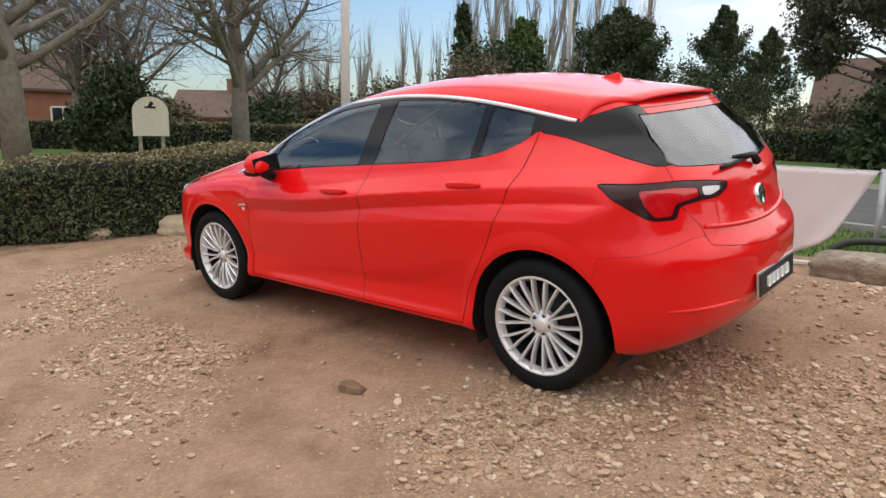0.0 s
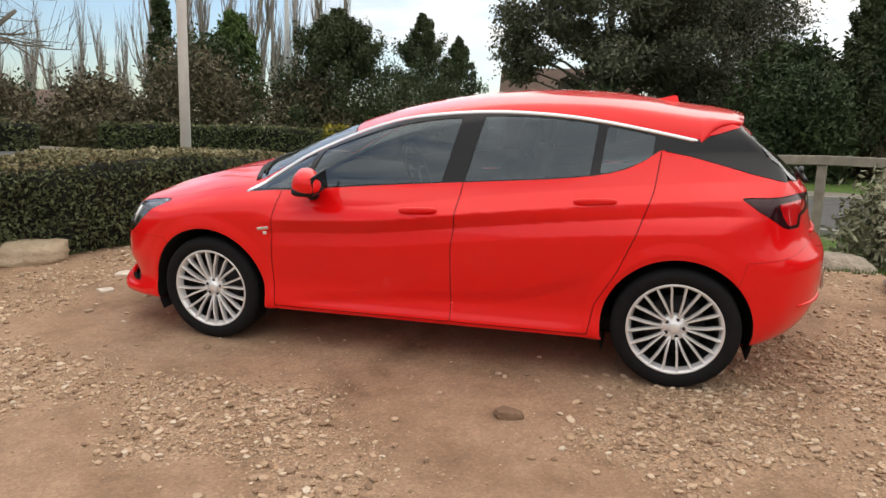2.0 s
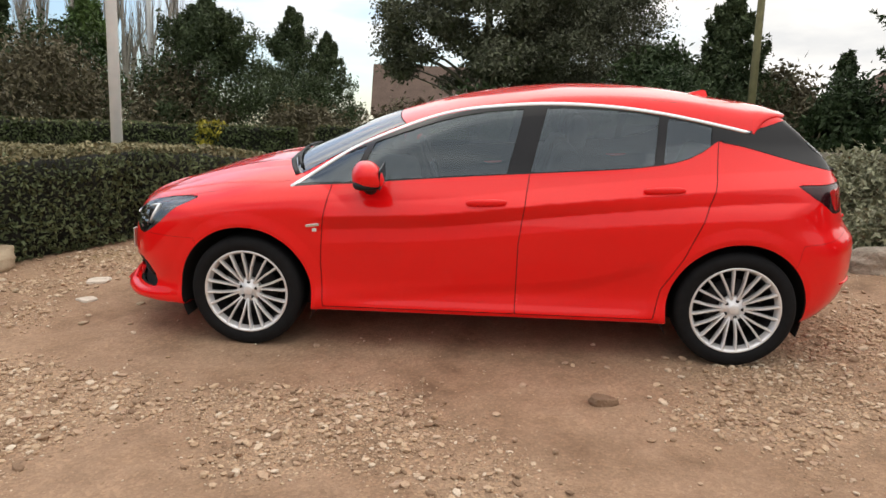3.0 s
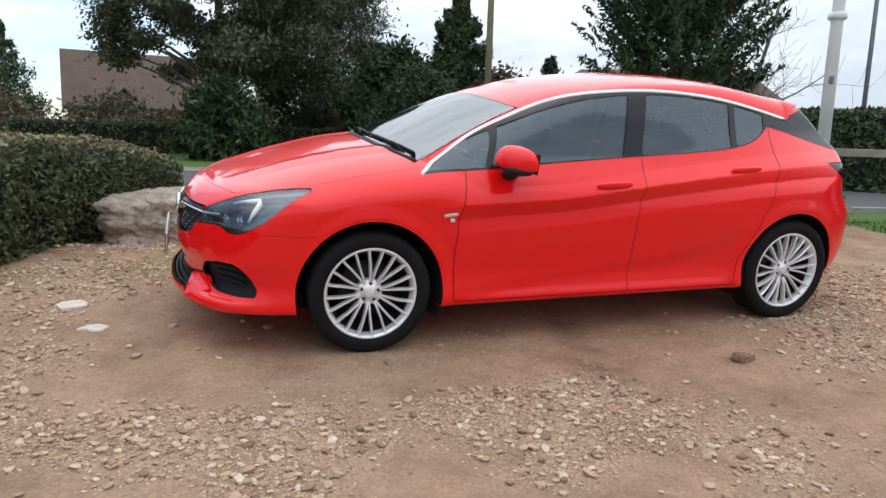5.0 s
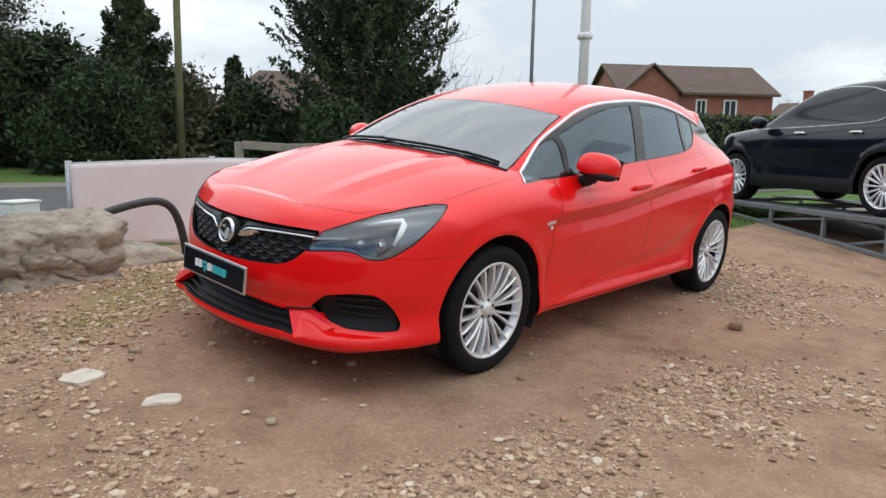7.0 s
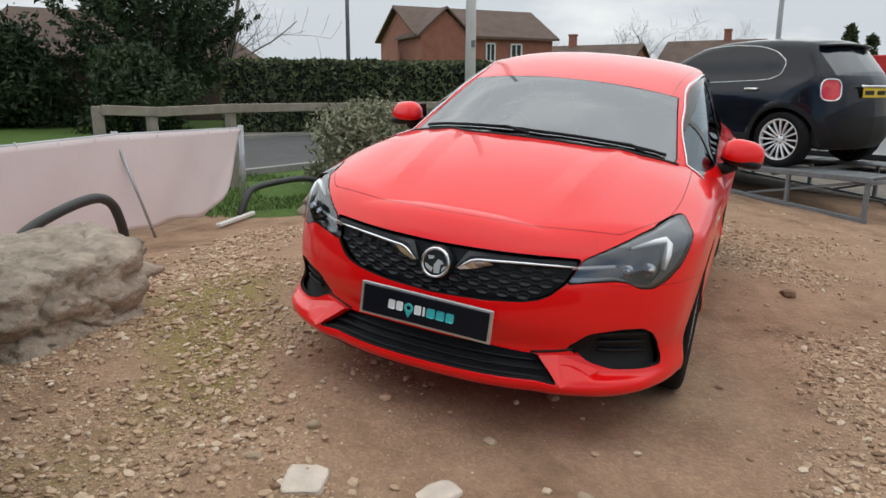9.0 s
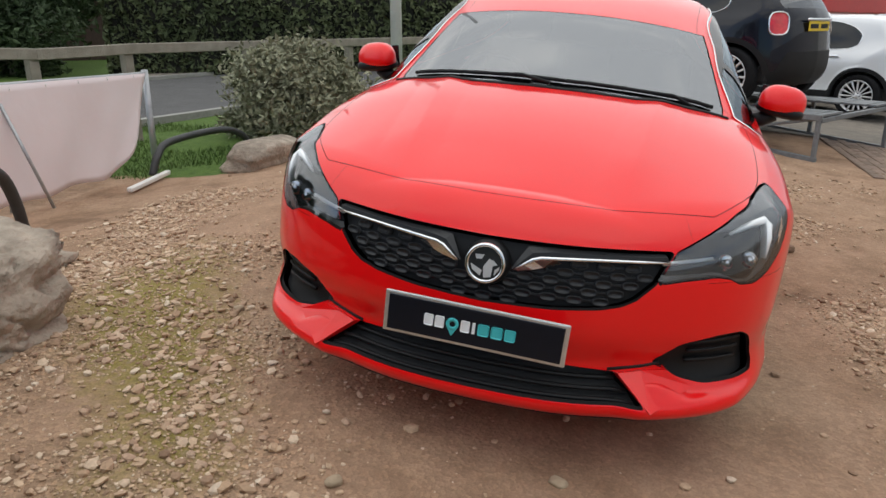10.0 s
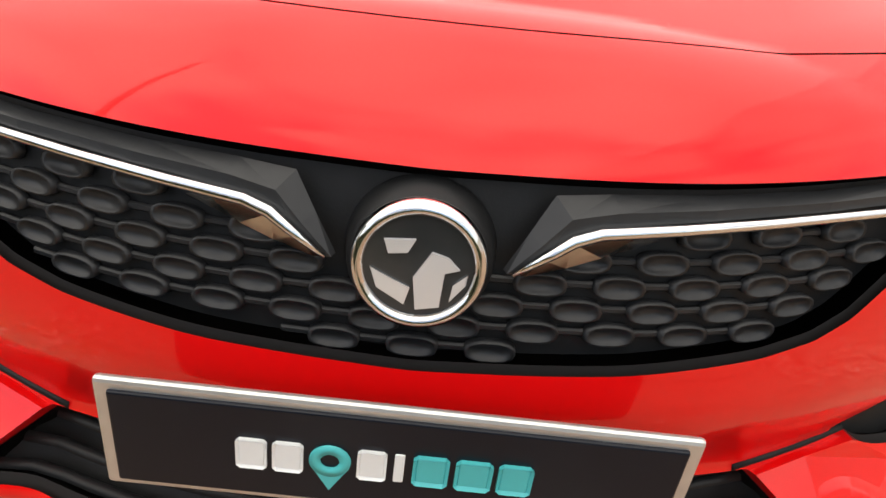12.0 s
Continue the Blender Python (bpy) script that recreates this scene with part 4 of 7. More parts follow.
    for k in range(5):
        part("wheel_bolt", meshes["bolt_hole"], w, m=Matrix.Rotation(2 * math.pi * k / 5, 4, "Y") @ Matrix.Translation((0, 0, 0.048)))
    return w


WHEEL = wheel_meshes()
for cx, turn in ((-1.331, 0.1), (1.331, 0.35)):
    for sgn in (-1, 1):
        add_wheel(car, WHEEL, (cx, sgn * 0.775, 0.3165), sgn, turn)
        # arch liner
        prof = []
        for k in range(33):
            a = math.radians(-24) + math.radians(228) * k / 32
            prof.append((cx + 0.384 * math.cos(a), 0.315 + 0.384 * math.sin(a)))
        v = [(a, sgn * 0.52, b) for a, b in prof] + [(a, sgn * float(min(0.868, side_height(HB, np.array(a), np.array(max(b, 0.25))) - 0.004)), b) for a, b in prof]
        f = [(k, k + 1, 34 + k, 33 + k) for k in range(32)]
        v.append((cx, sgn * 0.52, 0.315))
        f += [(k, 66, k + 1) for k in range(32)]
        part("arch_liner", mesh_of("arch_liner", v, f, DARK_GAP), car, "black wheel arch liner")

# ---- front lamps, grille and badges ----
head = shells["headlamp"]
for sh, sgn in ((head, 1), (flipped(head), -1)):
    lamp = part("headlamp", shell_mesh("headlamp", sh, LENS), car, "clear headlamp with a white light signature")
    lamp.visible_shadow = False
    inner_lamp = pushed(sh, 0.018)
    mask = outline_distance(inner_lamp[0][:, 0] + np.abs(inner_lamp[0][:, 1]), inner_lamp[0][:, 2], rounded([(-1.62, 0.690), (-1.40, 0.738), (-1.28, 0.750), (-1.12, 0.752), (-1.15, 0.665), (-1.23, 0.618), (-1.31, 0.620), (-1.41, 0.645), (-1.64, 0.632)], tight=0.18))
    dark_well, bowl = clip(inner_lamp, mask)
    part("lamp_bowl", shell_mesh("lamp_bowl", bowl, LAMP_BODY), lamp, "silver grey lamp bowl")
    part("lamp_well", shell_mesh("lamp_well", pushed(dark_well, 0.004), BLACK_GLOSS), lamp, "dark well round the projectors")


def on_corner(u, z, depth=0.0, tail=False):
    """A place on the skin by its unwrapped corner station, |y| side."""
    a, b = (0.35, 0.95)
    for _ in range(40):
        m = (a + b) / 2
        x = u - m if not tail else u + m
        if HB(np.array([x]), np.array([m]), np.array([z]))[0] > 0:
            b = m
        else:
            a = m
    x = u - a if not tail else u + a
    n = skin_normal(HB, (x, a, z))
    return Vector((x, a, z)) - n * depth, n


def corner_bar(name, stations, radius, material, parent, depth, tail=False, label="", flat=1.0):
    for sgn in (1, -1):
        pts = []
        for u, z in stations:
            p, n = on_corner(u, z, depth, tail)
            pts.append((p.x, sgn * p.y, p.z))
        v, f = tube(pts, radius, 8, flat=flat)
        part(name, mesh_of(name, v, f, material), parent[sgn], label)


heads = {}
for o in car.children:
    if o.name.startswith("headlamp"):
        heads[1 if o.data.vertices[0].co.y > 0 else -1] = o
corner_bar("light_bar", [(-1.64, 0.671), (-1.58, 0.676), (-1.50, 0.682), (-1.43, 0.687)], 0.006, WHITE_LED, heads, 0.009, label="slim white light bar")
corner_bar("light_hook", [(-1.32, 0.748), (-1.25, 0.760), (-1.18, 0.769), (-1.105, 0.774), (-1.092, 0.760), (-1.112, 0.724), (-1.147, 0.673)], [0.004, 0.009, 0.012, 0.015, 0.017, 0.016, 0.009], WHITE_LED, heads, 0.009, label="white hook-shaped running light")
for sgn in (1, -1):
    for u, z, r in ((-1.36, 0.672, 0.022), (-1.235, 0.672, 0.026)):
        p, n = on_corner(u, z, 0.016)
        v, f = lathe([(0.0005, -0.012), (r * 0.7, -0.010), (r * 0.8, 0.0), (r, -0.004), (r * 1.05, 0.01)], 24)
        d = Vector((-1, sgn * 0.25, 0)).normalized()
        m = Matrix.Translation((p.x, sgn * p.y, p.z)) @ d.to_track_quat("-Y", "Z").to_matrix().to_4x4()
        part("projector", mesh_of("projector", v, f, CHROME), heads[sgn], "round chrome projector", m)

# tail lamps: smoked ends, red middle
tail = shells["tail_lamp"]
for sh, sgn in ((tail, 1), (flipped(tail), -1)):
    u = sh[0][:, 0] - np.abs(sh[0][:, 1])
    z = sh[0][:, 2]
    red_zone = outline_distance(u, z, rounded([(1.00, 0.955), (1.25, 0.958), (1.40, 0.948), (1.41, 0.908), (1.24, 0.893), (1.21, 0.842), (1.10, 0.842), (1.04, 0.890)], tight=0.2))
    got, rest = clip(sh, red_zone)
    white, rest = clip(rest, outline_distance(rest[0][:, 0] - np.abs(rest[0][:, 1]), rest[0][:, 2], rounded([(1.43, 0.950), (1.60, 0.938), (1.58, 0.920), (1.50, 0.905), (1.44, 0.912)], tight=0.2)))
    lamp = part("tail_lamp", shell_mesh("tail_lamp", rest, LAMP_DARK), car, "smoked dark red tail lamp")
    part("red_lens", shell_mesh("red_lens", pushed(got, 0.003), LAMP_RED), lamp, "bright red lens")
    part("reversing_lens", shell_mesh("reversing_lens", pushed(white, 0.003), WHITE_LED), lamp, "clear white reversing lens")

grille_shell = pushed(shells["grille"], 0.030)
grille = part("grille", shell_mesh("grille", joined(grille_shell, flipped(grille_shell)), BLACK_TRIM), car, "black grille with rows of oval cells")
low = pushed(shells["lower_grille"], 0.045)
lower = part("lower_grille", shell_mesh("lower_grille", joined(low, flipped(low)), BLACK_TRIM), car, "black slatted lower air intake")
fogs = {}
for sh, sgn in ((pushed(shells["fog_recess"], 0.03), 1), (flipped(pushed(shells["fog_recess"], 0.03)), -1)):
    fogs[sgn] = part("fog_recess", shell_mesh("fog_recess", sh, BLACK_TRIM), car, "black recess beside the lower intake")

# front details
BRIGHT = mat("bright_silver", (0.82, 0.82, 0.83), rough=0.22, metal=0.45, scale=30, amount=0.08)
def front_place(h, z, lift=0.0):
    x = float(front_x(HB, np.array(abs(h)), np.array(z)))
    n = skin_normal(HB, (x, abs(h), z))
    if h < 0:
        n = Vector((n.x, -n.y, n.z))
    return Vector((x, h, z)) + n * lift, n


def facing(p, n, up=(0, 0, 1)):
    """A pose at p whose local -y looks along n and whose z is as upright as can be."""
    return Matrix.Translation(p) @ Vector(n).to_track_quat("-Y", "Z").to_matrix().to_4x4()


def oval_ring(a, b, thick):
    """A raised oval cell with a sunken middle, facing -y."""
    verts, faces, n = [], [], 14
    for scale, d in ((1.0, 0.004), (0.97, -thick), (0.80, -thick), (0.74, -0.001), (0.0, -0.0005)):
        for k in range(n):
            t = 2 * math.pi * k / n
            c, s = math.cos(t), math.sin(t)
            verts.append((a * scale * math.copysign(abs(c) ** 0.75, c), d, b * scale * math.copysign(abs(s) ** 0.75, s)))
    for r in range(4):
        for k in range(n):
            q = (k + 1) % n
            faces.append((r * n + k, r * n + q, (r + 1) * n + q, (r + 1) * n + k))
    return np.array(verts), faces


CELL_BLACK = mat("satin_black_cell", (0.017, 0.018, 0.020), rough=0.42, spec=0.42, scale=80, amount=0.2)
cell = mesh_of("grille_cell", *oval_ring(0.0250, 0.0112, 0.0055), CELL_BLACK)
link = bmesh.new()
box(link, (0, 0, 0), (0.030, 0.006, 0.0075), bevel=0.002, segments=1)
link = from_bm("grille_link", link, CELL_BLACK)
BADGE_Z = 0.625
for row in range(8):
    z = 0.5285 + row * 0.0250
    for col in range(-8, 9):
        h = (col + 0.5 * (row % 2)) * 0.0735
        d = float(outline_distance(np.array([abs(h)]), np.array([z]), GRILLE)[0])
        bar = 0.641 + 0.085 * max(0.0, abs(h) - 0.1)
        if d < -0.006 and math.hypot(h, z - BADGE_Z) > 0.080 and z < bar:
            p, n = front_place(h, z, -0.024)
            part("grille_cell", cell, grille, m=facing(p, n))
            if abs(h + 0.037) < 0.43 and z < bar - 0.008 and math.hypot(h + 0.037, z - BADGE_Z) > 0.075:
                p, n = front_place(h + 0.037, z, -0.027)
                part("grille_link", link, grille, m=facing(p, n))
BLADE_STEEL = mat("wing_blade_steel", (0.60, 0.585, 0.56), rough=0.16, metal=1.0, scale=30, amount=0.1)
HOUSING = mat("satin_black_housing", (0.022, 0.023, 0.025), rough=0.42, spec=0.4, scale=70, amount=0.15)
for sgn in (-1, 1):
    pts = [(0.492, 0.6735), (0.42, 0.673), (0.30, 0.670), (0.22, 0.665), (0.150, 0.659), (0.128, 0.652), (0.112, 0.641), (0.080, 0.620)]
    path = [front_place(sgn * h, z, 0.004)[0] for h, z in pts]
    v, f = tube(path, [0.004, 0.0045, 0.005, 0.0055, 0.006, 0.006, 0.005, 0.002], 8, flat=1.0)
    part("chrome_wing", mesh_of("chrome_wing", v, f, CHROME), grille, "chrome wing bar beside the badge")
    upper = [(0.185, 0.6605, 0.003), (0.128, 0.650, 0.004), (0.104, 0.635, 0.004), (0.080, 0.620, 0.003)]
    lower_edge = [(0.210, 0.652, -0.016), (0.160, 0.634, -0.016), (0.128, 0.624, -0.012), (0.092, 0.617, -0.004)]
    blade = [front_place(sgn * h, z, lift)[0] for h, z, lift in upper + lower_edge]
    part("wing_blade", mesh_of("wing_blade", blade, [(k, k + 1, 5 + k, 4 + k) for k in range(3)], BLADE_STEEL, smooth=False), grille, "polished blade under the chrome bar")
    rim = [(0.478, 0.697, -0.010), (0.36, 0.694, -0.012), (0.25, 0.692, -0.012), (0.160, 0.690, -0.010), (0.110, 0.686, -0.006), (0.091, 0.655, -0.004), (0.072, 0.622, -0.004)]
    mid = [(0.484, 0.687, 0.002), (0.36, 0.685, 0.002), (0.25, 0.681, 0.002), (0.165, 0.676, 0.003), (0.124, 0.669, 0.004), (0.101, 0.646, 0.004), (0.075, 0.620, 0.002)]
    low_edge = [(0.488, 0.679, 0.0), (0.36, 0.677, 0.0), (0.25, 0.672, 0.0), (0.165, 0.665, 0.001), (0.130, 0.657, 0.001), (0.109, 0.642, 0.001), (0.079, 0.619, 0.001)]
    shade = [front_place(sgn * h, z, lift)[0] for h, z, lift in rim + mid + low_edge]
    n_s = len(rim)
    part("wing_housing", mesh_of("wing_housing", shade, [(r * n_s + k, r * n_s + k + 1, (r + 1) * n_s + k + 1, (r + 1) * n_s + k) for r in range(2) for k in range(n_s - 1)], HOUSING, smooth=False), grille, "satin black housing over the chrome bar")

# round badge: a chrome ring with a plain polished shape on dark ground
bp, bn = front_place(0.0, BADGE_Z, 0.0)
bn = Vector((-1, 0, 0.16)).normalized()
badge = part("badge", mesh_of("badge", *lathe([(0.0005, -0.012), (0.046, -0.012), (0.047, -0.012)], 48), mat("badge_dark", (0.07, 0.075, 0.08), rough=0.15, metal=0.6, scale=40, amount=0.2)), grille, "round chrome-ringed badge", facing(bp, bn))
part("badge_ring", mesh_of("badge_ring", *lathe([(0.046, -0.010), (0.047, -0.016), (0.0515, -0.019), (0.0565, -0.016), (0.0585, -0.006), (0.0585, 0.02)], 48), CHROME), badge)
part("badge_collar", mesh_of("badge_collar", *lathe([(0.0585, -0.004), (0.063, 0.002), (0.067, 0.03)], 48), BLACK_TRIM), badge, "black collar round the badge")
outline = [(-0.030, 0.022), (-0.004, 0.024), (-0.010, 0.012), (-0.026, 0.010)]
bm = bmesh.new()
for shape in (outline, [(-0.040, -0.004), (-0.034, -0.022), (-0.010, -0.036), (-0.006, -0.020), (-0.024, -0.012)],
              [(-0.004, -0.010), (0.010, 0.014), (0.024, 0.010), (0.034, 0.000), (0.022, -0.004), (0.020, -0.036), (0.000, -0.040)],
              [(0.028, -0.030), (0.040, -0.014), (0.041, -0.004), (0.030, -0.014)]):
    ring = [bm.verts.new((a, -0.0145, b)) for a, b in shape]
    low_ring = [bm.verts.new((a * 1.03, -0.0115, b * 1.03)) for a, b in shape]
    bm.faces.new(ring)
    for k in range(len(shape)):
        bm.faces.new((ring[k], ring[(k + 1) % len(shape)], low_ring[(k + 1) % len(shape)], low_ring[k]))
part("badge_emblem", from_bm("badge_emblem", bm, BRIGHT), badge, "plain polished emblem shape")

# display plate with plain coloured blocks for its wordmark
def display_plate(parent, m, width=0.50, height=0.105, rear=False):
    bm = bmesh.new()
    box(bm, (0, 0.006, 0), (width + 0.026, 0.010, height + 0.020), bevel=0.004)
    holder = part("plate_holder", from_bm("plate_holder", bm, PLATE_RIM), parent, "silver plate holder", m)
    bm = bmesh.new()
    box(bm, (0, 0.0, 0), (width, 0.006, height), bevel=0.002)
    part("plate", from_bm("plate", bm, PLATE), holder, "black display plate")
    return holder


def block(parent, x, z, w, h, material, slant=0.0, lift=-0.0042):
    bm = bmesh.new()
    box(bm, (x, lift, z), (w, 0.0016, h), bevel=min(w, h) * 0.12, segments=1)
    part("plate_block", from_bm("plate_block", bm, material), parent)


pn = Vector((-1, 0, 0.05)).normalized()
plate = display_plate(car, facing(Vector((-2.298, 0.002, 0.456)), pn) @ Matrix.Rotation(radians(0.9), 4, "Y"))


for x, w, material in ((-0.128, 0.027, LETTER_WHITE), (-0.096, 0.027, LETTER_WHITE), (-0.022, 0.026, LETTER_WHITE), (0.002, 0.009, LETTER_WHITE),
                       (0.030, 0.032, LETTER_TEAL), (0.068, 0.033, LETTER_TEAL), (0.105, 0.031, LETTER_TEAL)):
    block(plate, x, 0.0, w, 0.034, material)
pv, pf = lathe([(0.0085, -0.0035), (0.0085, -0.0052), (0.0185, -0.0052), (0.0185, -0.0035)], 28)
pin = part("plate_pin", mesh_of("plate_pin", pv, pf, LETTER_TEAL), plate, "teal map-pin shape", Matrix.Translation((-0.059, 0, 0.0)))
part("plate_pin_tip", mesh_of("plate_pin_tip", [(-0.0165, -0.005, -0.008), (0.0165, -0.005, -0.008), (0.0, -0.005, -0.036), (-0.0165, -0.0035, -0.008), (0.0165, -0.0035, -0.008), (0.0, -0.0035, -0.036)],
                             [(0, 2, 1), (0, 1, 4, 3), (1, 2, 5, 4), (2, 0, 3, 5)], LETTER_TEAL, smooth=False), pin)

# lower intake slats, wedges, and a black strip drawn for the lip's thin shadow
for z, reach in ((0.278, 0.46), (0.301, 0.435), (0.324, 0.405)):
    path = [front_place(h, z, -0.022)[0] for h in np.linspace(-reach, reach, 25)]
    v, f = tube(path, 0.008, 6, flat=0.8)
    part("intake_slat", mesh_of("intake_slat", v, f, BLACK_TRIM), lower)
path = [front_place(h, 0.205, -0.006)[0] for h in np.linspace(-0.52, 0.52, 41)]
v, f = tube(path, 0.012, 8, flat=0.6)
part("splitter", mesh_of("splitter", v, f, BLACK_TRIM), car, "black strip for the thin shadow under the bumper lip")
for sgn in (-1, 1):
    for z0, z1 in ((0.365, 0.360), (0.395, 0.392), (0.425, 0.428)):
        path = [front_place(sgn * h, z0 + (z1 - z0) * (h - 0.575) / 0.15, -0.020)[0] for h in np.linspace(0.60, 0.755, 7)]
        v, f = tube(path, 0.006, 6)
        part("fog_fin", mesh_of("fog_fin", v, f, BLACK_TRIM), fogs[sgn])

# raised corner fins between the lower intake and the side recesses
for sgn in (-1, 1):
    corners = ((0.402, 0.336), (0.465, 0.347), (0.535, 0.350), (0.616, 0.300), (0.508, 0.254))
    top_ring = [front_place(sgn * h, z, 0.010)[0] for h, z in corners]
    low_ring = [front_place(sgn * (0.475 + (h - 0.475) * 1.06), 0.312 + (z - 0.312) * 1.06, -0.020)[0] for h, z in corners]
    n_c = len(corners)
    part("bumper_fin", mesh_of("bumper_fin", top_ring + low_ring, [tuple(range(n_c))] + [(k, (k + 1) % n_c, n_c + (k + 1) % n_c, n_c + k) for k in range(n_c)], RED, smooth=False), car, "red angular bumper fin")
    # a black bar along the seam draws its shadow gap
    path = [front_place(sgn * h, z, -0.001)[0] for h, z in ((0.375, 0.346), (0.42, 0.352), (0.46, 0.358), (0.49, 0.364), (0.515, 0.372))]
    part("bumper_seam", mesh_of("bumper_seam", *tube(path, 0.0055, 6), BLACK_TRIM), car, "black bar for the shadow in the seam over the bumper fin")

# mirrors, handles, wing badges, wipers, aerial
for sgn in (-1, 1):
    v, f = blob((0.085, 0.102, 0.078), 2.6)
    v[:, 2] = np.where(v[:, 2] < -0.02, -0.02 + (v[:, 2] + 0.02) * 0.35, v[:, 2])
    v[:, 0] *= 1 - 0.25 * np.clip(v[:, 2] / 0.08, 0, 1)
    v[:, 0] += 0.03 * np.clip(-v[:, 1] * -sgn / 0.1, -1, 1)
    mirror = part("door_mirror", mesh_of("door_mirror", v, f, RED), car, "red door mirror with a black underside", Matrix.Translation((-0.618, sgn * 0.945, 0.994)) @ Matrix.Rotation(sgn * radians(-8), 4, "X"))
    v2, f2 = blob((0.080, 0.101, 0.030), 2.6)
    part("mirror_underside", mesh_of("mirror_underside", v2, f2, BLACK_TRIM), mirror, "black lower shell", Matrix.Translation((0.004, 0, -0.030)))
    v3, f3 = tube([(0.005, -sgn * 0.02, -0.05), (0.0, -sgn * 0.06, -0.085), (-0.01, -sgn * 0.105, -0.10)], [0.040, 0.036, 0.030], 12, flat=0.9)
    part("mirror_arm", mesh_of("mirror_arm", v3, f3, BLACK_TRIM), mirror, "black mirror arm")
    bm = bmesh.new()
    box(bm, (0.076, 0, 0.006), (0.008, 0.180, 0.105), bevel=0.003)
    part("mirror_glass", from_bm("mirror_glass", bm, BLACK_GLOSS), mirror, "mirror glass")
    for hx, hz in ((-0.002, 0.868), (0.912, 0.948)):
        hy = float(side_height(HB, np.array(hx), np.array(hz)))
        v, f = blob((0.108, 0.014, 0.0165), 3.0, 24, 10)
        handle = part("door_handle", mesh_of("door_handle", v, f, RED), car, "red door handle", Matrix.Translation((hx, sgn * (hy + 0.016), hz)) @ Matrix.Rotation(radians(-2.5), 4, "Y"))
        # no hollow here: a darker red blob gives the recess its shade
        v, f = blob((0.075, 0.006, 0.022), 2.4, 20, 8)
        part("handle_recess", mesh_of("handle_recess", v, f, mat("recess_red_shadow", (0.30, 0.006, 0.008), rough=0.5, scale=10, amount=0.1)), handle, "dark red blob standing in for the shade of the handle recess", Matrix.Translation((0, -sgn * 0.0135, -0.010)))
    by = float(side_height(HB, np.array(-0.931), np.array(0.714)))
    bm = bmesh.new()
    box(bm, (0, 0, 0), (0.075, 0.006, 0.017), bevel=0.003)
    part("wing_badge", from_bm("wing_badge", bm, CHROME), car, "small chrome wing badge", Matrix.Translation((-0.935, sgn * (by + 0.002), 0.716)) @ Matrix.Rotation(radians(-8), 4, "Y"))
    bm = bmesh.new()
    box(bm, (0, 0, 0), (0.024, 0.004, 0.018), bevel=0.003)
    part("wing_letter", from_bm("wing_letter", bm, ALLOY), car, "small silver wing mark", Matrix.Translation((-0.925, sgn * (by - 0.0005), 0.690)))

for y0, y1, yb in ((0.60, -0.05, 0.30), (-0.05, -0.62, -0.30)):
    pts = []
    for k in np.linspace(0, 1, 12):
        y = y0 + (y1 - y0) * k
        x = float(SCREEN_LOW(abs(y))) + 0.022 + 0.008 * math.sin(k * math.pi)
        z = float(top_z(HB, np.array(x), np.array(abs(y)))) + 0.012
        pts.append((x, y, z))
    wiper = part("wiper", mesh_of("wiper", *tube(pts, 0.007, 6, flat=1.2), BLACK_TRIM), car, "black windscreen wiper")
    base = (float(SCREEN_LOW(abs(y1))) - 0.01, y1 + 0.06, pts[-1][2] - 0.012)
    part("wiper_arm", mesh_of("wiper_arm", *tube([base, (pts[8][0] - 0.01, pts[8][1], pts[8][2] + 0.006), pts[5]], [0.009, 0.007, 0.004], 6), BLACK_TRIM), wiper)
cowl = []
for y in np.linspace(-0.68, 0.68, 33):
    x = float(SCREEN_LOW(abs(y)))
    cowl.append((x - 0.012, y, float(top_z(HB, np.array(x - 0.03), np.array(abs(y)))) + 0.001))
part("scuttle", mesh_of("scuttle", *tube(cowl, 0.016, 6, flat=0.5), BLACK_TRIM), car, "black scuttle strip below the windscreen")
zf = float(top_z(HB, np.array(1.22), np.array(0.0)))
bm = bmesh.new()
fin = [bm.verts.new(p) for p in ((1.15, -0.018, zf - 0.004), (1.30, -0.020, zf - 0.012), (1.30, 0.020, zf - 0.012), (1.15, 0.018, zf - 0.004), (1.27, -0.004, zf + 0.026), (1.29, -0.004, zf + 0.022), (1.29, 0.004, zf + 0.022), (1.27, 0.004, zf + 0.026))]
for q in ((0, 1, 5, 4), (1, 2, 6, 5), (2, 3, 7, 6), (3, 0, 4, 7), (4, 5, 6, 7), (0, 3, 2, 1)):
    bm.faces.new([fin[k] for k in q])
part("roof_aerial", from_bm("roof_aerial", bm, RED), car, "small red fin aerial")

# the roof spoiler's blade, standing out over the rear window
blade_v, under_v = [], []
for h in np.linspace(-0.60, 0.60, 41):
    a = abs(h)
    back = 1.640 - 0.035 * (a / 0.46) ** 2 if a < 0.46 else 1.605 - 0.20 * ((a - 0.46) / 0.14) ** 1.2
    z0 = float(top_z(HB, np.array(1.40), np.array(a)))
    zt = 1.336 - 0.022 * (a / 0.46) ** 2 if a < 0.46 else 1.314 - (1.314 - z0 + 0.004) * (a - 0.46) / 0.14
    for k in (0.0, 0.35, 0.7, 1.0):
        blade_v.append((1.395 + (back - 1.395) * k, h, z0 + 0.001 + (zt - z0) * k + 0.006 * math.sin(math.pi * k)))
    blade_v.append((back - 0.004, h, zt - 0.014))
    under_v += [(back - 0.004, h, zt - 0.0145), (back - 0.13, h, zt - 0.055)]
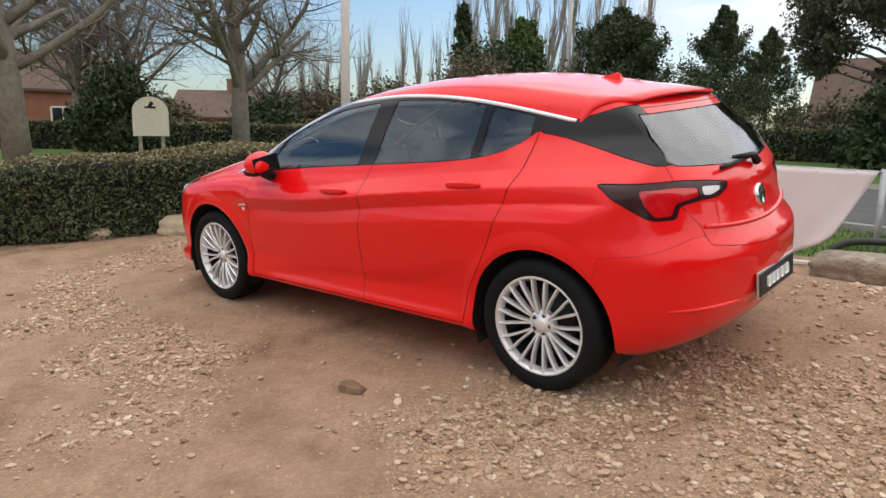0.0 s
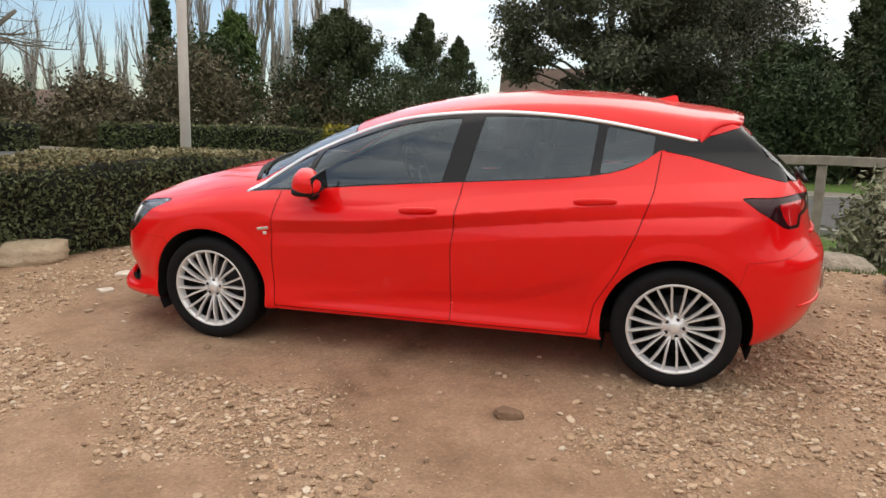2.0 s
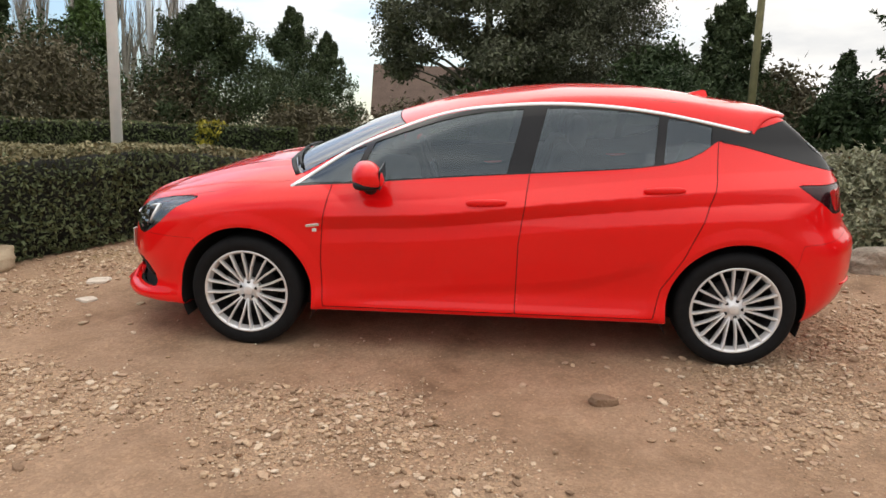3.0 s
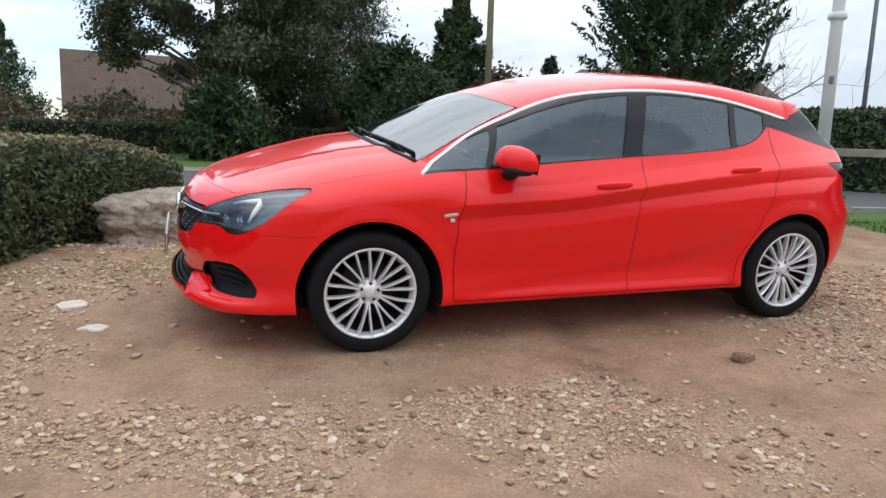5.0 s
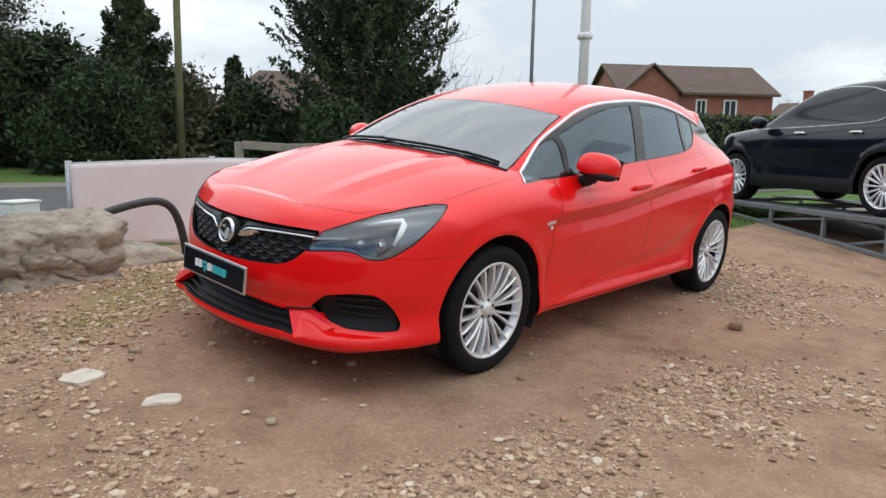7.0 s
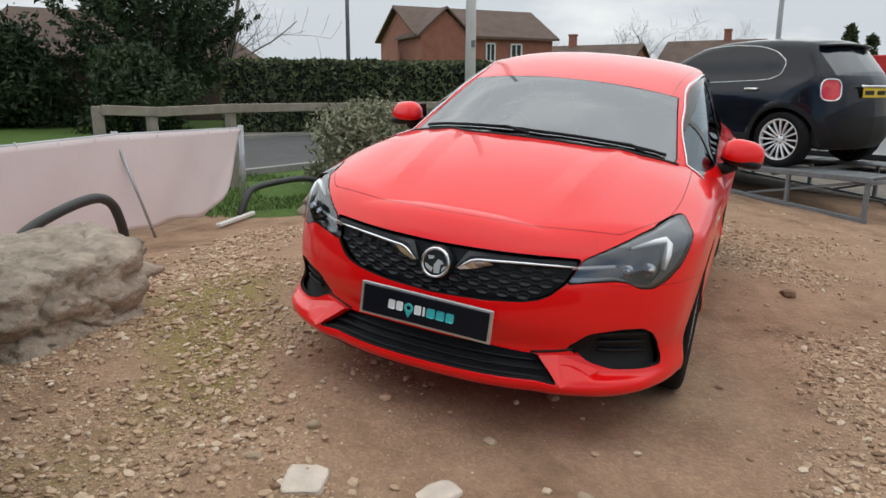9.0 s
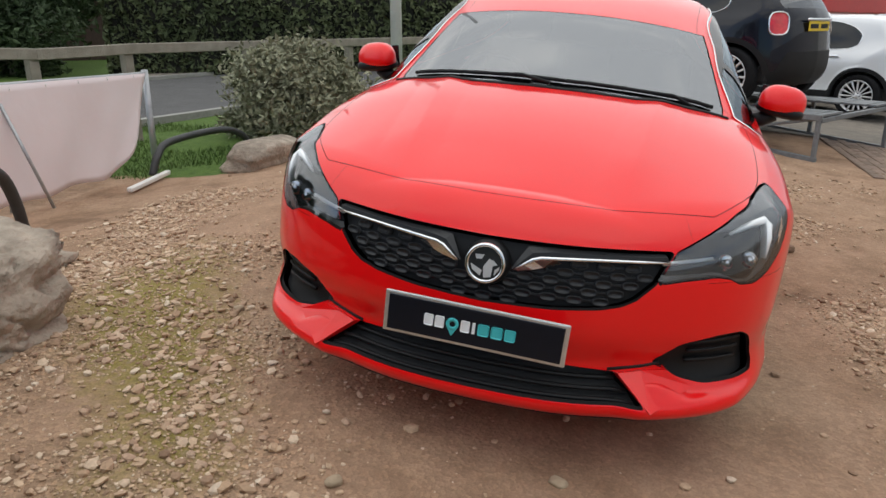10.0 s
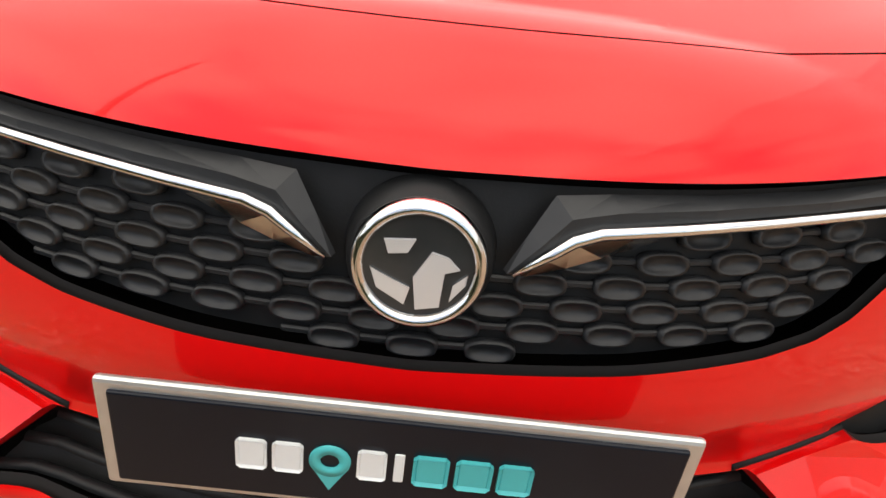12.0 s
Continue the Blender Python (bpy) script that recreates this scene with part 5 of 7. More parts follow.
part("spoiler_blade", mesh_of("spoiler_blade", blade_v, [(i * 5 + k, i * 5 + 5 + k, i * 5 + 6 + k, i * 5 + 1 + k) for i in range(40) for k in range(4)], RED), car, "red roof spoiler with a sharp trailing edge")
part("spoiler_underside", mesh_of("spoiler_underside", under_v, [(i * 2, i * 2 + 2, i * 2 + 3, i * 2 + 1) for i in range(40)], BLACK_TRIM), car, "black underside of the spoiler")

# rear details
def rear_place(h, z, lift=0.0):
    x = float(front_x(HB, np.array(abs(h)), np.array(z), 1))
    n = skin_normal(HB, (x, abs(h), z))
    if h < 0:
        n = Vector((n.x, -n.y, n.z))
    return Vector((x, h, z)) + n * lift, n


rp, rn = rear_place(0.0, 0.47, 0.008)
rear_plate = display_plate(car, facing(rp, Vector((1, 0, 0.06))))
for x, w in ((-0.13, 0.05), (-0.07, 0.05), (-0.01, 0.05), (0.06, 0.05), (0.13, 0.06)):
    block(rear_plate, x, 0, w, 0.05, LETTER_WHITE)
rp, rn = rear_place(0.0, 0.845, 0.0)
part("rear_badge", mesh_of("rear_badge", *lathe([(0.0005, -0.010), (0.040, -0.010), (0.046, -0.012), (0.052, -0.008), (0.054, 0.006)], 40), CHROME), car, "round chrome rear badge", facing(rp, rn))
pts = [rear_place(h, 1.012 + 0.02 * math.sin(3 * h), 0.022)[0] for h in np.linspace(0.02, -0.34, 8)]
rear_wiper = part("rear_wiper", mesh_of("rear_wiper", *tube(pts, 0.010, 6), BLACK_TRIM), car, "black rear wiper")
part("rear_wiper_arm", mesh_of("rear_wiper_arm", *tube([rear_place(0.02, 0.985, 0.02)[0], rear_place(-0.02, 1.005, 0.04)[0], rear_place(-0.20, 1.018, 0.03)[0]], [0.022, 0.016, 0.008], 8), BLACK_TRIM), rear_wiper)
for sgn in (-1, 1):
    # a raised bar in body paint, added for the bumper's crease
    path = [rear_place(sgn * h, 0.432 + 0.045 * (h - 0.35), 0.002)[0] for h in np.linspace(0.36, 0.74, 12)]
    part("rear_reflector", mesh_of("rear_reflector", *tube(path, [0.004 + 0.006 * math.sin(math.pi * k / 11) for k in range(12)], 8, flat=1.2), RED), car)
path = [rear_place(h, 0.748 + 0.12 * h * h, 0.002)[0] for h in np.linspace(-0.52, 0.52, 25)]
part("tailgate_crease", mesh_of("tailgate_crease", *tube(path, 0.010, 8, flat=1.0), RED), car)
underside = bmesh.new()
box(underside, (-0.05, 0, 0.245), (3.3, 1.40, 0.10), bevel=0.03)
part("underbody", from_bm("underbody", underside, DARK_GAP), car, "dark underbody")

# cabin
for y in (-0.37, 0.37):
    bm = bmesh.new()
    box(bm, (0.05, y, 0.52), (0.52, 0.50, 0.16), bevel=0.06, segments=3)
    seat = part("front_seat", from_bm("front_seat", bm, SEAT, True), car, "black cloth front seat")
    bm = bmesh.new()
    box(bm, (0.38, y, 0.83), (0.14, 0.48, 0.58), bevel=0.06, rot=Matrix.Rotation(radians(16), 3, "Y"), segments=3)
    part("seat_back", from_bm("seat_back", bm, SEAT, True), seat)
    bm = bmesh.new()
    box(bm, (0.50, y, 1.20), (0.09, 0.26, 0.18), bevel=0.04, rot=Matrix.Rotation(radians(10), 3, "Y"), segments=3)
    part("headrest", from_bm("headrest", bm, SEAT, True), seat)
bm = bmesh.new()
box(bm, (1.02, 0, 0.55), (0.5, 1.25, 0.16), bevel=0.06, segments=3)
box(bm, (1.32, 0, 0.82), (0.14, 1.22, 0.52), bevel=0.06, rot=Matrix.Rotation(radians(20), 3, "Y"), segments=3)
part("rear_bench", from_bm("rear_bench", bm, SEAT, True), car, "black rear bench seat")
bm = bmesh.new()
box(bm, (-0.80, 0, 0.80), (0.55, 1.36, 0.24), bevel=0.09, segments=4)
part("dashboard", from_bm("dashboard", bm, mat("dash_grey", (0.035, 0.036, 0.038), rough=0.7, scale=80, amount=0.2), True), car, "dark grey dashboard")
ring = [(0, 0.185 * math.cos(a), 0.185 * math.sin(a)) for a in np.linspace(0, 2 * math.pi, 28, endpoint=False)]
wheel_pose = Matrix.Translation((-0.42, 0.37, 0.90)) @ Matrix.Rotation(radians(-22), 4, "Y")
steering = part("steering_wheel", mesh_of("steering_wheel", *tube(ring, 0.016, 8, closed=True, up=(1, 0, 0)), BLACK_TRIM), car, "black steering wheel", wheel_pose)
for a in (0, math.pi, -math.pi / 2):
    part("steering_spoke", mesh_of("steering_spoke", *tube([(0, 0, 0), (0, 0.17 * math.cos(a), 0.17 * math.sin(a))], 0.018, 6, flat=0.6), CHROME), steering)

# ---- rocks ----
ROCK = mat("weathered_limestone", (0.135, 0.105, 0.078), rough=0.92, scale=11, bump=1.0, bump_scale=34, colour2=(0.50, 0.42, 0.335))
SAND_ROCK = mat("tan_sandstone", (0.30, 0.22, 0.14), rough=0.92, scale=7, bump=0.8, bump_scale=30, colour2=(0.52, 0.42, 0.30))
BROWN_ROCK = mat("brown_ironstone", (0.16, 0.095, 0.058), rough=0.92, scale=12, bump=0.8, bump_scale=60, colour2=(0.30, 0.19, 0.12))
SLAB = mat("pale_slab", (0.66, 0.57, 0.48), rough=0.9, scale=14, amount=0.2, bump=0.5, bump_scale=60)


def rock(name, label, centre, size, yaw, material, seed, sub=5, facets=11, edge=16, rugged=1.0):
    """A broken block: a rough box trimmed by slanting faces, with worn edges, cracks and pits."""
    rng_r = np.random.RandomState(seed)
    bm = bmesh.new()
    bmesh.ops.create_icosphere(bm, subdivisions=sub, radius=1.0)
    off = Vector(rng_r.uniform(-50, 50, 3))
    planes = [((1, 0, 0), 1), ((-1, 0, 0), 1), ((0, 1, 0), 1), ((0, -1, 0), 1), ((0, 0, 1), 1), ((0, 0, -1), 1)]
    planes = [(Vector(n) + Vector(rng_r.normal(0, 0.13, 3)), d) for n, d in planes]
    for _ in range(facets):
        n = Vector(rng_r.normal(0, 1, 3)).normalized()
        planes.append((n, (abs(n.x) + abs(n.y) + abs(n.z)) * rng_r.uniform(0.66, 0.84)))
    for v in bm.verts:
        p = v.co.normalized()
        k = sum(max(0.0, n.dot(p) / d) ** edge for n, d in planes) ** (1 / edge)
        p = p / k
        d = 0.060 * noise.noise(p * 1.6 + off) + 0.030 * noise.noise(p * 4.1 + off) + 0.022 * noise.noise(p * 9.3 + off) + 0.012 * noise.noise(p * 21 + off)
        d -= 0.05 * max(0.0, 0.07 - abs(noise.noise(p * 1.9 + off * 2))) / 0.07 + 0.025 * max(0.0, 0.06 - abs(noise.noise(p * 4.7 + off * 3))) / 0.06
        d += 0.030 * math.sin(p.z * 10.5 + 2.2 * noise.noise(p * 1.3 + off) + off.x) * (1 - 0.8 * abs(p.normalized().z))        # bedding ledges
        p = p * (1 + d * rugged)
        v.co = (p.x * size[0], p.y * size[1], p.z * size[2])
    me = from_bm(name, bm, material, True)
    m = Matrix.Translation(centre) @ Matrix.Rotation(radians(yaw), 4, "Z")
    return tagged(part(name, me, m=m), label, "rock")


def on_ground(x, y, up=0.0):
    return (x, y, float(ground_z(x, y)) + up)


rock("boulder", "large weathered grey-brown boulder beside the hedge", on_ground(-2.34, 2.00, 0.11), (0.47, 0.45, 0.285), 4, ROCK, 3, sub=6, rugged=1.5)
rock("flat_rock", "low flat grey rock behind the boulder", on_ground(-1.70, 2.60, 0.04), (0.46, 0.30, 0.14), 10, ROCK, 8, sub=4)
rock("sandstone_lump", "tan sandstone lump at the foot of the hedge", on_ground(-3.90, 0.28, 0.04), (0.26, 0.16, 0.13), 40, SAND_ROCK, 12, sub=4)
rock("sandstone_lump", "small tan sandstone lump at the foot of the hedge", on_ground(-4.58, -0.36, 0.02), (0.16, 0.11, 0.10), 20, SAND_ROCK, 15, sub=4)
rock("grey_rock", "grey rock at the edge of the turf", on_ground(2.02, 2.98, 0.06), (0.42, 0.22, 0.17), -14, ROCK, 21, sub=4)
rock("grey_rock", "flat grey kerb rock under the shrub", on_ground(3.35, 1.15, 0.05), (0.55, 0.25, 0.14), -12, ROCK, 25, sub=4)
rock("grey_rock", "grey rock at the edge of the turf", on_ground(2.72, 2.15, 0.04), (0.34, 0.22, 0.14), 30, ROCK, 28, sub=4)
for x, y, sx, sy, yaw, seed in ((-2.82, 0.13, 0.085, 0.060, 20, 31), (-2.67, -0.27, 0.075, 0.052, -30, 33)):
    rock("stone_slab", "pale flat broken slab pressed into the gravel", on_ground(x, y, 0.006), (sx, sy, 0.018), yaw, SLAB, seed, sub=4, facets=7, rugged=0.5)
rock("brown_stone", "brown stone half sunk in the gravel", on_ground(0.59, -1.38, 0.006), (0.062, 0.040, 0.032), 15, BROWN_ROCK, 41, sub=4)
for k in range(12):
    x, y = rng.uniform(-3.9, -1.6), rng.uniform(-1.0, 1.25)
    rock("loose_stone", "fist-sized tan stone lying on the gravel", on_ground(x, y, 0.008), (rng.uniform(0.016, 0.032), rng.uniform(0.014, 0.026), rng.uniform(0.009, 0.016)), rng.uniform(0, 180), SAND_ROCK, 60 + k, sub=2)["group"] = "stones on the gravel"


# ---- leaves ----
def leaf_material(name, dark, light, rough=0.6):
    m = mat(name, dark, rough=rough, scale=3.0, colour2=light, island=0.30, spec=0.2)
    return m


HEDGE_LEAF = leaf_material("hedge_leaf", (0.050, 0.068, 0.032), (0.145, 0.165, 0.078))
HEDGE_TOP = leaf_material("hedge_dry_tip", (0.145, 0.131, 0.065), (0.319, 0.275, 0.160))
CONIFER = leaf_material("conifer_green", (0.028, 0.046, 0.022), (0.082, 0.105, 0.046))
PINE = leaf_material("pine_green", (0.050, 0.057, 0.036), (0.135, 0.140, 0.090))
YEW = leaf_material("yew_green", (0.023, 0.042, 0.019), (0.065, 0.091, 0.038))
THICKET = leaf_material("thicket_brown_green", (0.075, 0.066, 0.040), (0.195, 0.165, 0.105))
SHRUB = leaf_material("grey_green_shrub", (0.150, 0.155, 0.095), (0.37, 0.36, 0.24))
IVY = leaf_material("ivy_green", (0.038, 0.076, 0.023), (0.114, 0.171, 0.048))
GRASS = leaf_material("grass_blade", (0.045, 0.085, 0.018), (0.13, 0.19, 0.05))
YELLOW = leaf_material("yellow_shrub", (0.20, 0.17, 0.02), (0.42, 0.36, 0.05))
# near-black colour for the shade between the hedge leaves
CORE = mat("hedge_inner_shade", (0.012, 0.012, 0.008), rough=1.0, scale=12, amount=0.5, bump=1.0, bump_scale=25)
BARK = mat("grey_brown_bark", (0.110, 0.094, 0.076), rough=0.95, scale=9, bump=0.8, bump_scale=40, colour2=(0.27, 0.24, 0.20))
PALE_BARK = mat("pale_bark", (0.22, 0.195, 0.17), rough=0.95, scale=5, bump=0.5, bump_scale=30, colour2=(0.36, 0.33, 0.30))


def leaves_mesh(name, points, sizes, rng_l, material, normals=None, long=1.5, tilt=0.9):
    """Many small folded leaves or sprays, each its own island."""
    n = len(points)
    a = rng_l.normal(size=(n, 3))
    if normals is not None:
        a = a * tilt + normals
    a /= np.linalg.norm(a, axis=1, keepdims=True)
    b = np.cross(a, rng_l.normal(size=(n, 3)))
    b /= np.linalg.norm(b, axis=1, keepdims=True)
    c = np.cross(a, b)
    s = np.asarray(sizes)[:, None]
    p = np.asarray(points)
    v = np.stack([p - b * s * long * 0.5, p - c * s * 0.34 + a * s * 0.12, p + b * s * long * 0.5, p + c * s * 0.34 + a * s * 0.12], 1).reshape(-1, 3)
    i = np.arange(n)[:, None] * 4
    f = np.concatenate([i + np.array([[0, 1, 2]]), i + np.array([[0, 2, 3]])])
    return mesh_of(name, v, f, material, smooth=False)


# ---- clipped hedge beside the pad ----
def clipped_hedge(name, label, line, depth, top, seed, leaf=0.035, count=26000, dry=0.30):
    """A hedge whose pad-side foot follows a plan line; its section is a rounded box."""
    rng_h = np.random.RandomState(seed)
    line = np.array(line, float)
    seg = np.concatenate([[0], np.cumsum(np.linalg.norm(np.diff(line, axis=0), axis=1))])
    length = seg[-1]
    root = tagged(new(name), label, "hedge")
    if len(line) > 2:
        fx, fy = spline(seg, line[:, 0]), spline(seg, line[:, 1])
    else:
        fx, fy = (lambda s: np.interp(s, seg, line[:, 0])), (lambda s: np.interp(s, seg, line[:, 1]))

    def base(s):
        s = np.clip(s, 0, length)
        x, y = fx(s), fy(s)
        dx, dy = fx(np.minimum(s + 0.05, length)) - fx(np.maximum(s - 0.05, 0)), fy(np.minimum(s + 0.05, length)) - fy(np.maximum(s - 0.05, 0))
        ln = np.hypot(dx, dy)
        return x, y, dy / ln, -dx / ln, dx / ln, dy / ln

    def shape(s, t, w):
        """s along, t over the section (0 foot of the front, through the top, to 1 foot of the back); w pushes out."""
        per = np.asarray(t) * (2 * top + depth)
        up = np.clip(per, 0, top)
        over = np.clip(per - top, 0, depth)
        down = np.clip(per - top - depth, 0, top)
        z = up - down
        off = -over
        end = ramp01(s, length - 0.30, length) ** 2 + ramp01(s, 0.30, 0) ** 2
        round_in = 0.10 * np.clip((z - (top - 0.14)) / 0.14, 0, 1) ** 2 + 0.16 * end
        off = off - round_in * (over < depth * 0.5) + round_in * (over >= depth * 0.5)
        bul = 0.06 * lumps(s * 1.0, z * 1.3 + over, 2.3, seed) + 0.03 * lumps(s, z + over, 7.0, seed + 1)
        front = (per < top + 0.001)
        back = (per > top + depth)
        off = off + (bul + w) * front - (bul + w) * back
        z = z + (bul + w) * (~front & ~back) - 0.10 * end * (z > top - 0.1)
        x, y, nx, ny, _, _ = base(s)
        return x + nx * off, y + ny * off, z + ground_z(x, y)
    # a near-black sheet under the leaves stands in for the inner shade
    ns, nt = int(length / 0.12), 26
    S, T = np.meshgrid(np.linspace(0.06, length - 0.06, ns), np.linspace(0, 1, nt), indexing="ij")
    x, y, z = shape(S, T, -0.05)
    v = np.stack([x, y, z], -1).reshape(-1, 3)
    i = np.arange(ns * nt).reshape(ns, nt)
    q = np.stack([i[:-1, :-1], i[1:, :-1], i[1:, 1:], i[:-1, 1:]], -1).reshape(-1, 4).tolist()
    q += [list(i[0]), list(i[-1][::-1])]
    part("hedge_core", mesh_of("hedge_core", v, q, CORE), root, "near-black sheet for the shade inside the hedge")
    s, t = rng_h.uniform(0, length, count), rng_h.uniform(0, 1, count)
    x, y, z = shape(s, t, rng_h.uniform(-0.05, 0.03, count))
    pts = np.stack([x, y, z], 1)
    ends = []
    endn = int(count * depth / (length * 2.6)) + 60
    for where in (0.0, length):
        et, u = rng_h.uniform(0, 1, endn), rng_h.uniform(0.08, depth - 0.08, endn)
        x, y, nx, ny, dx, dy = base(np.full(endn, where))
        out = rng_h.uniform(-0.05, 0.04, endn) * (1 if where else -1)
        ends.append(np.stack([x - nx * u + dx * out, y - ny * u + dy * out, ground_z(x, y) + et * (top - 0.05)], 1))
    per = t * (2 * top + depth)
    is_top = (per > top - 0.03) & (per < top + depth + 0.03)
    dry_pick = is_top & (rng_h.uniform(0, 1, count) < dry)
    green = np.concatenate([pts[~dry_pick]] + ends)
    part("hedge_foliage", leaves_mesh("hedge_foliage", green, leaf * rng_h.uniform(0.6, 1.3, len(green)), rng_h, HEDGE_LEAF), root, "small dark green hedge leaves")["kind"] = "stuff"
    if dry_pick.any():
        up = np.tile([0, 0, 1.0], (dry_pick.sum(), 1))
        part("hedge_crust", leaves_mesh("hedge_crust", pts[dry_pick] + [0, 0, 0.015], leaf * rng_h.uniform(0.6, 1.2, dry_pick.sum()), rng_h, HEDGE_TOP, normals=up), root, "dry clipped tips on top of the hedge")["kind"] = "stuff"
    return root


clipped_hedge("clipped_hedge", "dense clipped green hedge with dry cut top", ((-9.4, -6.30), (-6.6, -3.05), (-4.55, -0.50), (-3.38, 1.10), (-2.82, 2.30), (-2.16, 3.75)), 1.05, 0.80, 71, count=75000, dry=0.9)


# ---- trees ----
def tree_root(name, label, x, y, category="tree"):
    ob = tagged(new(name), label, category)
    ob.location = on_ground(x, y)
    return ob


def trunk_mesh(height, r0, r1, rng_t, lean=0.03, sides=8):
    pts, rad = [], []
    dx, dy = rng_t.normal(0, lean, 2)
    for k in range(8):
        t = k / 7
        pts.append((dx * height * t + 0.04 * math.sin(5 * t + dx * 90), dy * height * t + 0.04 * math.cos(4 * t), height * t - 0.1))
        rad.append(r0 * (1 - t) + r1 * t + r0 * 0.35 * max(0, 1 - t * 9))
    return mesh_of("trunk", *tube(pts, rad, sides, up=(1, 0.2, 0)), BARK)


def conifer(name, label, x, y, height, radius, seed, leaf=0.19, count=11000, material=None, base=0.06, tip=1.0, ragged=0.35, bare=0.0):
    rng_t = np.random.RandomState(seed)
    root = tree_root(name, label, x, y)
    part("trunk", trunk_mesh(height * 0.93, height * 0.022, 0.03, rng_t, 0.01), root)
    boughs = int(30 + height * 9)
    pts, nrm, tips = [], [], []
    per = count // boughs
    for k in range(boughs):
        t = base + (1 - base) * (rng_t.uniform(0, 1) ** 0.8 if k > 8 else 0.82 + 0.02 * k)
        t = min(t, 0.995)
        reach = radius * ((1 - t) / (1 - base)) ** tip * rng_t.uniform(1 - ragged, 1.12) + 0.12
        a = rng_t.uniform(0, 6.283)
        droop = rng_t.uniform(-0.25, 0.30)
        z0 = height * t
        u = rng_t.uniform(0.15, 1.0, per) ** 0.7
        px = reach * u * math.cos(a)
        py = reach * u * math.sin(a)
        side = rng_t.normal(0, 0.16 * reach + 0.05, per) * (1.1 - 0.7 * u)
        spread = rng_t.normal(0, 0.09 * reach + 0.06, per)
        pts.append(np.stack([px - math.sin(a) * side, py + math.cos(a) * side, z0 + droop * reach * u + 0.18 * reach * u * u + spread], 1))
    pts = np.concatenate(pts)
    pts[:, 2] = np.clip(pts[:, 2], 0.05, height * 1.03)
    part("crown", leaves_mesh("crown", pts, leaf * rng_t.uniform(0.5, 1.25, len(pts)), rng_t, material or CONIFER, long=1.9), root, "dark evergreen crown")["kind"] = "stuff"
    return root


def clump_tree(name, label, x, y, height, spread, clumps, seed, leaf=0.3, per=260, material=None, low=0.25, trunk=0.3, limb=True, flat=0.6, size=0.26, core=False):
    """A broad tree: trunk, limbs to each clump, and clumps of leaves with gaps between."""
    rng_t = np.random.RandomState(seed)
    root = tree_root(name, label, x, y)
    if trunk:
        part("trunk", trunk_mesh(height * 0.8, trunk, trunk * 0.25, rng_t, 0.02), root)
    pts, limbs = [], []
    for k in range(clumps):
        t = low + (1 - low) * (k + rng_t.uniform(0, 1)) / clumps
        a = k * 2.4 + rng_t.uniform(-0.5, 0.5)
        env = math.sin(math.pi * min(1, 0.18 + 0.80 * (t - low) / (1 - low) * 0.92 + 0.1)) ** 0.6
        r = spread * env * rng_t.uniform(0.35, 1.0)
        c = np.array([r * math.cos(a), r * math.sin(a), height * t])
        cs = spread * size * rng_t.uniform(0.7, 1.4)
        q = rng_t.normal(size=(per, 3))
        q /= np.linalg.norm(q, axis=1, keepdims=True)
        q *= rng_t.uniform(0.25, 1, (per, 1)) ** 0.5 * cs * (1 + 0.3 * rng_t.normal(size=(per, 1)))
        q[:, 2] *= flat
        pts.append(c + q)
        if limb and trunk:
            limbs.append(([(0, 0, max(0.4, height * (t - 0.18))), tuple(c * [0.5, 0.5, 1] - [0, 0, 0.06 * height]), tuple(c)], [trunk * 0.30, trunk * 0.18, 0.02]))
    pts = np.concatenate(pts)
    pts[:, 2] = np.clip(pts[:, 2], 0.02, None)
    for p, r in limbs[:24]:
        part("limb", mesh_of("limb", *tube(p, r, 5), BARK), root)
    part("crown", leaves_mesh("crown", pts, leaf * rng_t.uniform(0.5, 1.3, len(pts)), rng_t, material or PINE, long=1.6), root, "uneven leafy crown")
    return root


def spray_tree(name, label, x, y, height, spread, seed, material, sprays=300, per=130, leaf=0.13):
    """A broad evergreen of many upswept pointed sprays fanning out from its middle."""
    rng_t = np.random.RandomState(seed)
    root = tree_root(name, label, x, y)
    part("trunk", trunk_mesh(height * 0.7, 0.3, 0.1, rng_t, 0.02), root)
    pts, bars = [], []
    for k in range(sprays):
        a, t = k * 2.39996, rng_t.uniform(0.04, 0.72) if k % 6 else rng_t.uniform(0.5, 0.8)
        lift = rng_t.uniform(0.25, 0.75) + 0.55 * t
        d = np.array([math.cos(a), math.sin(a), lift])
        d /= np.linalg.norm(d)
        env = spread * (1.0 - 0.45 * abs(t - 0.35)) * rng_t.uniform(0.70, 1.10)
        reach = min(env / max(0.25, math.hypot(d[0], d[1])), (height * rng_t.uniform(0.82, 1.03) - height * t) / max(d[2], 0.1))
        o = np.array([0, 0, height * t])
        u = rng_t.uniform(0.18, 1.0, per) ** 0.8
        wide = 0.30 * (1.02 - u) + 0.03
        p = o + d * (reach * u)[:, None] + rng_t.normal(size=(per, 3)) * wide[:, None] * [1, 1, 0.8]
        p[:, 2] += 0.10 * reach * u * u
        pts.append(p)
        if k % 6 == 0:
            bars.append((tuple(o), tuple(o + d * reach * 0.55), tuple(o + d * reach * 0.95 + [0, 0, 0.09 * reach])))
    for bar in bars:
        part("limb", mesh_of("limb", *tube(bar, [0.06, 0.03, 0.008], 5, up=(1, 0.2, 0.1)), BARK), root)
    pts = np.concatenate(pts)
    pts[:, 2] = np.clip(pts[:, 2], 0.05, None)
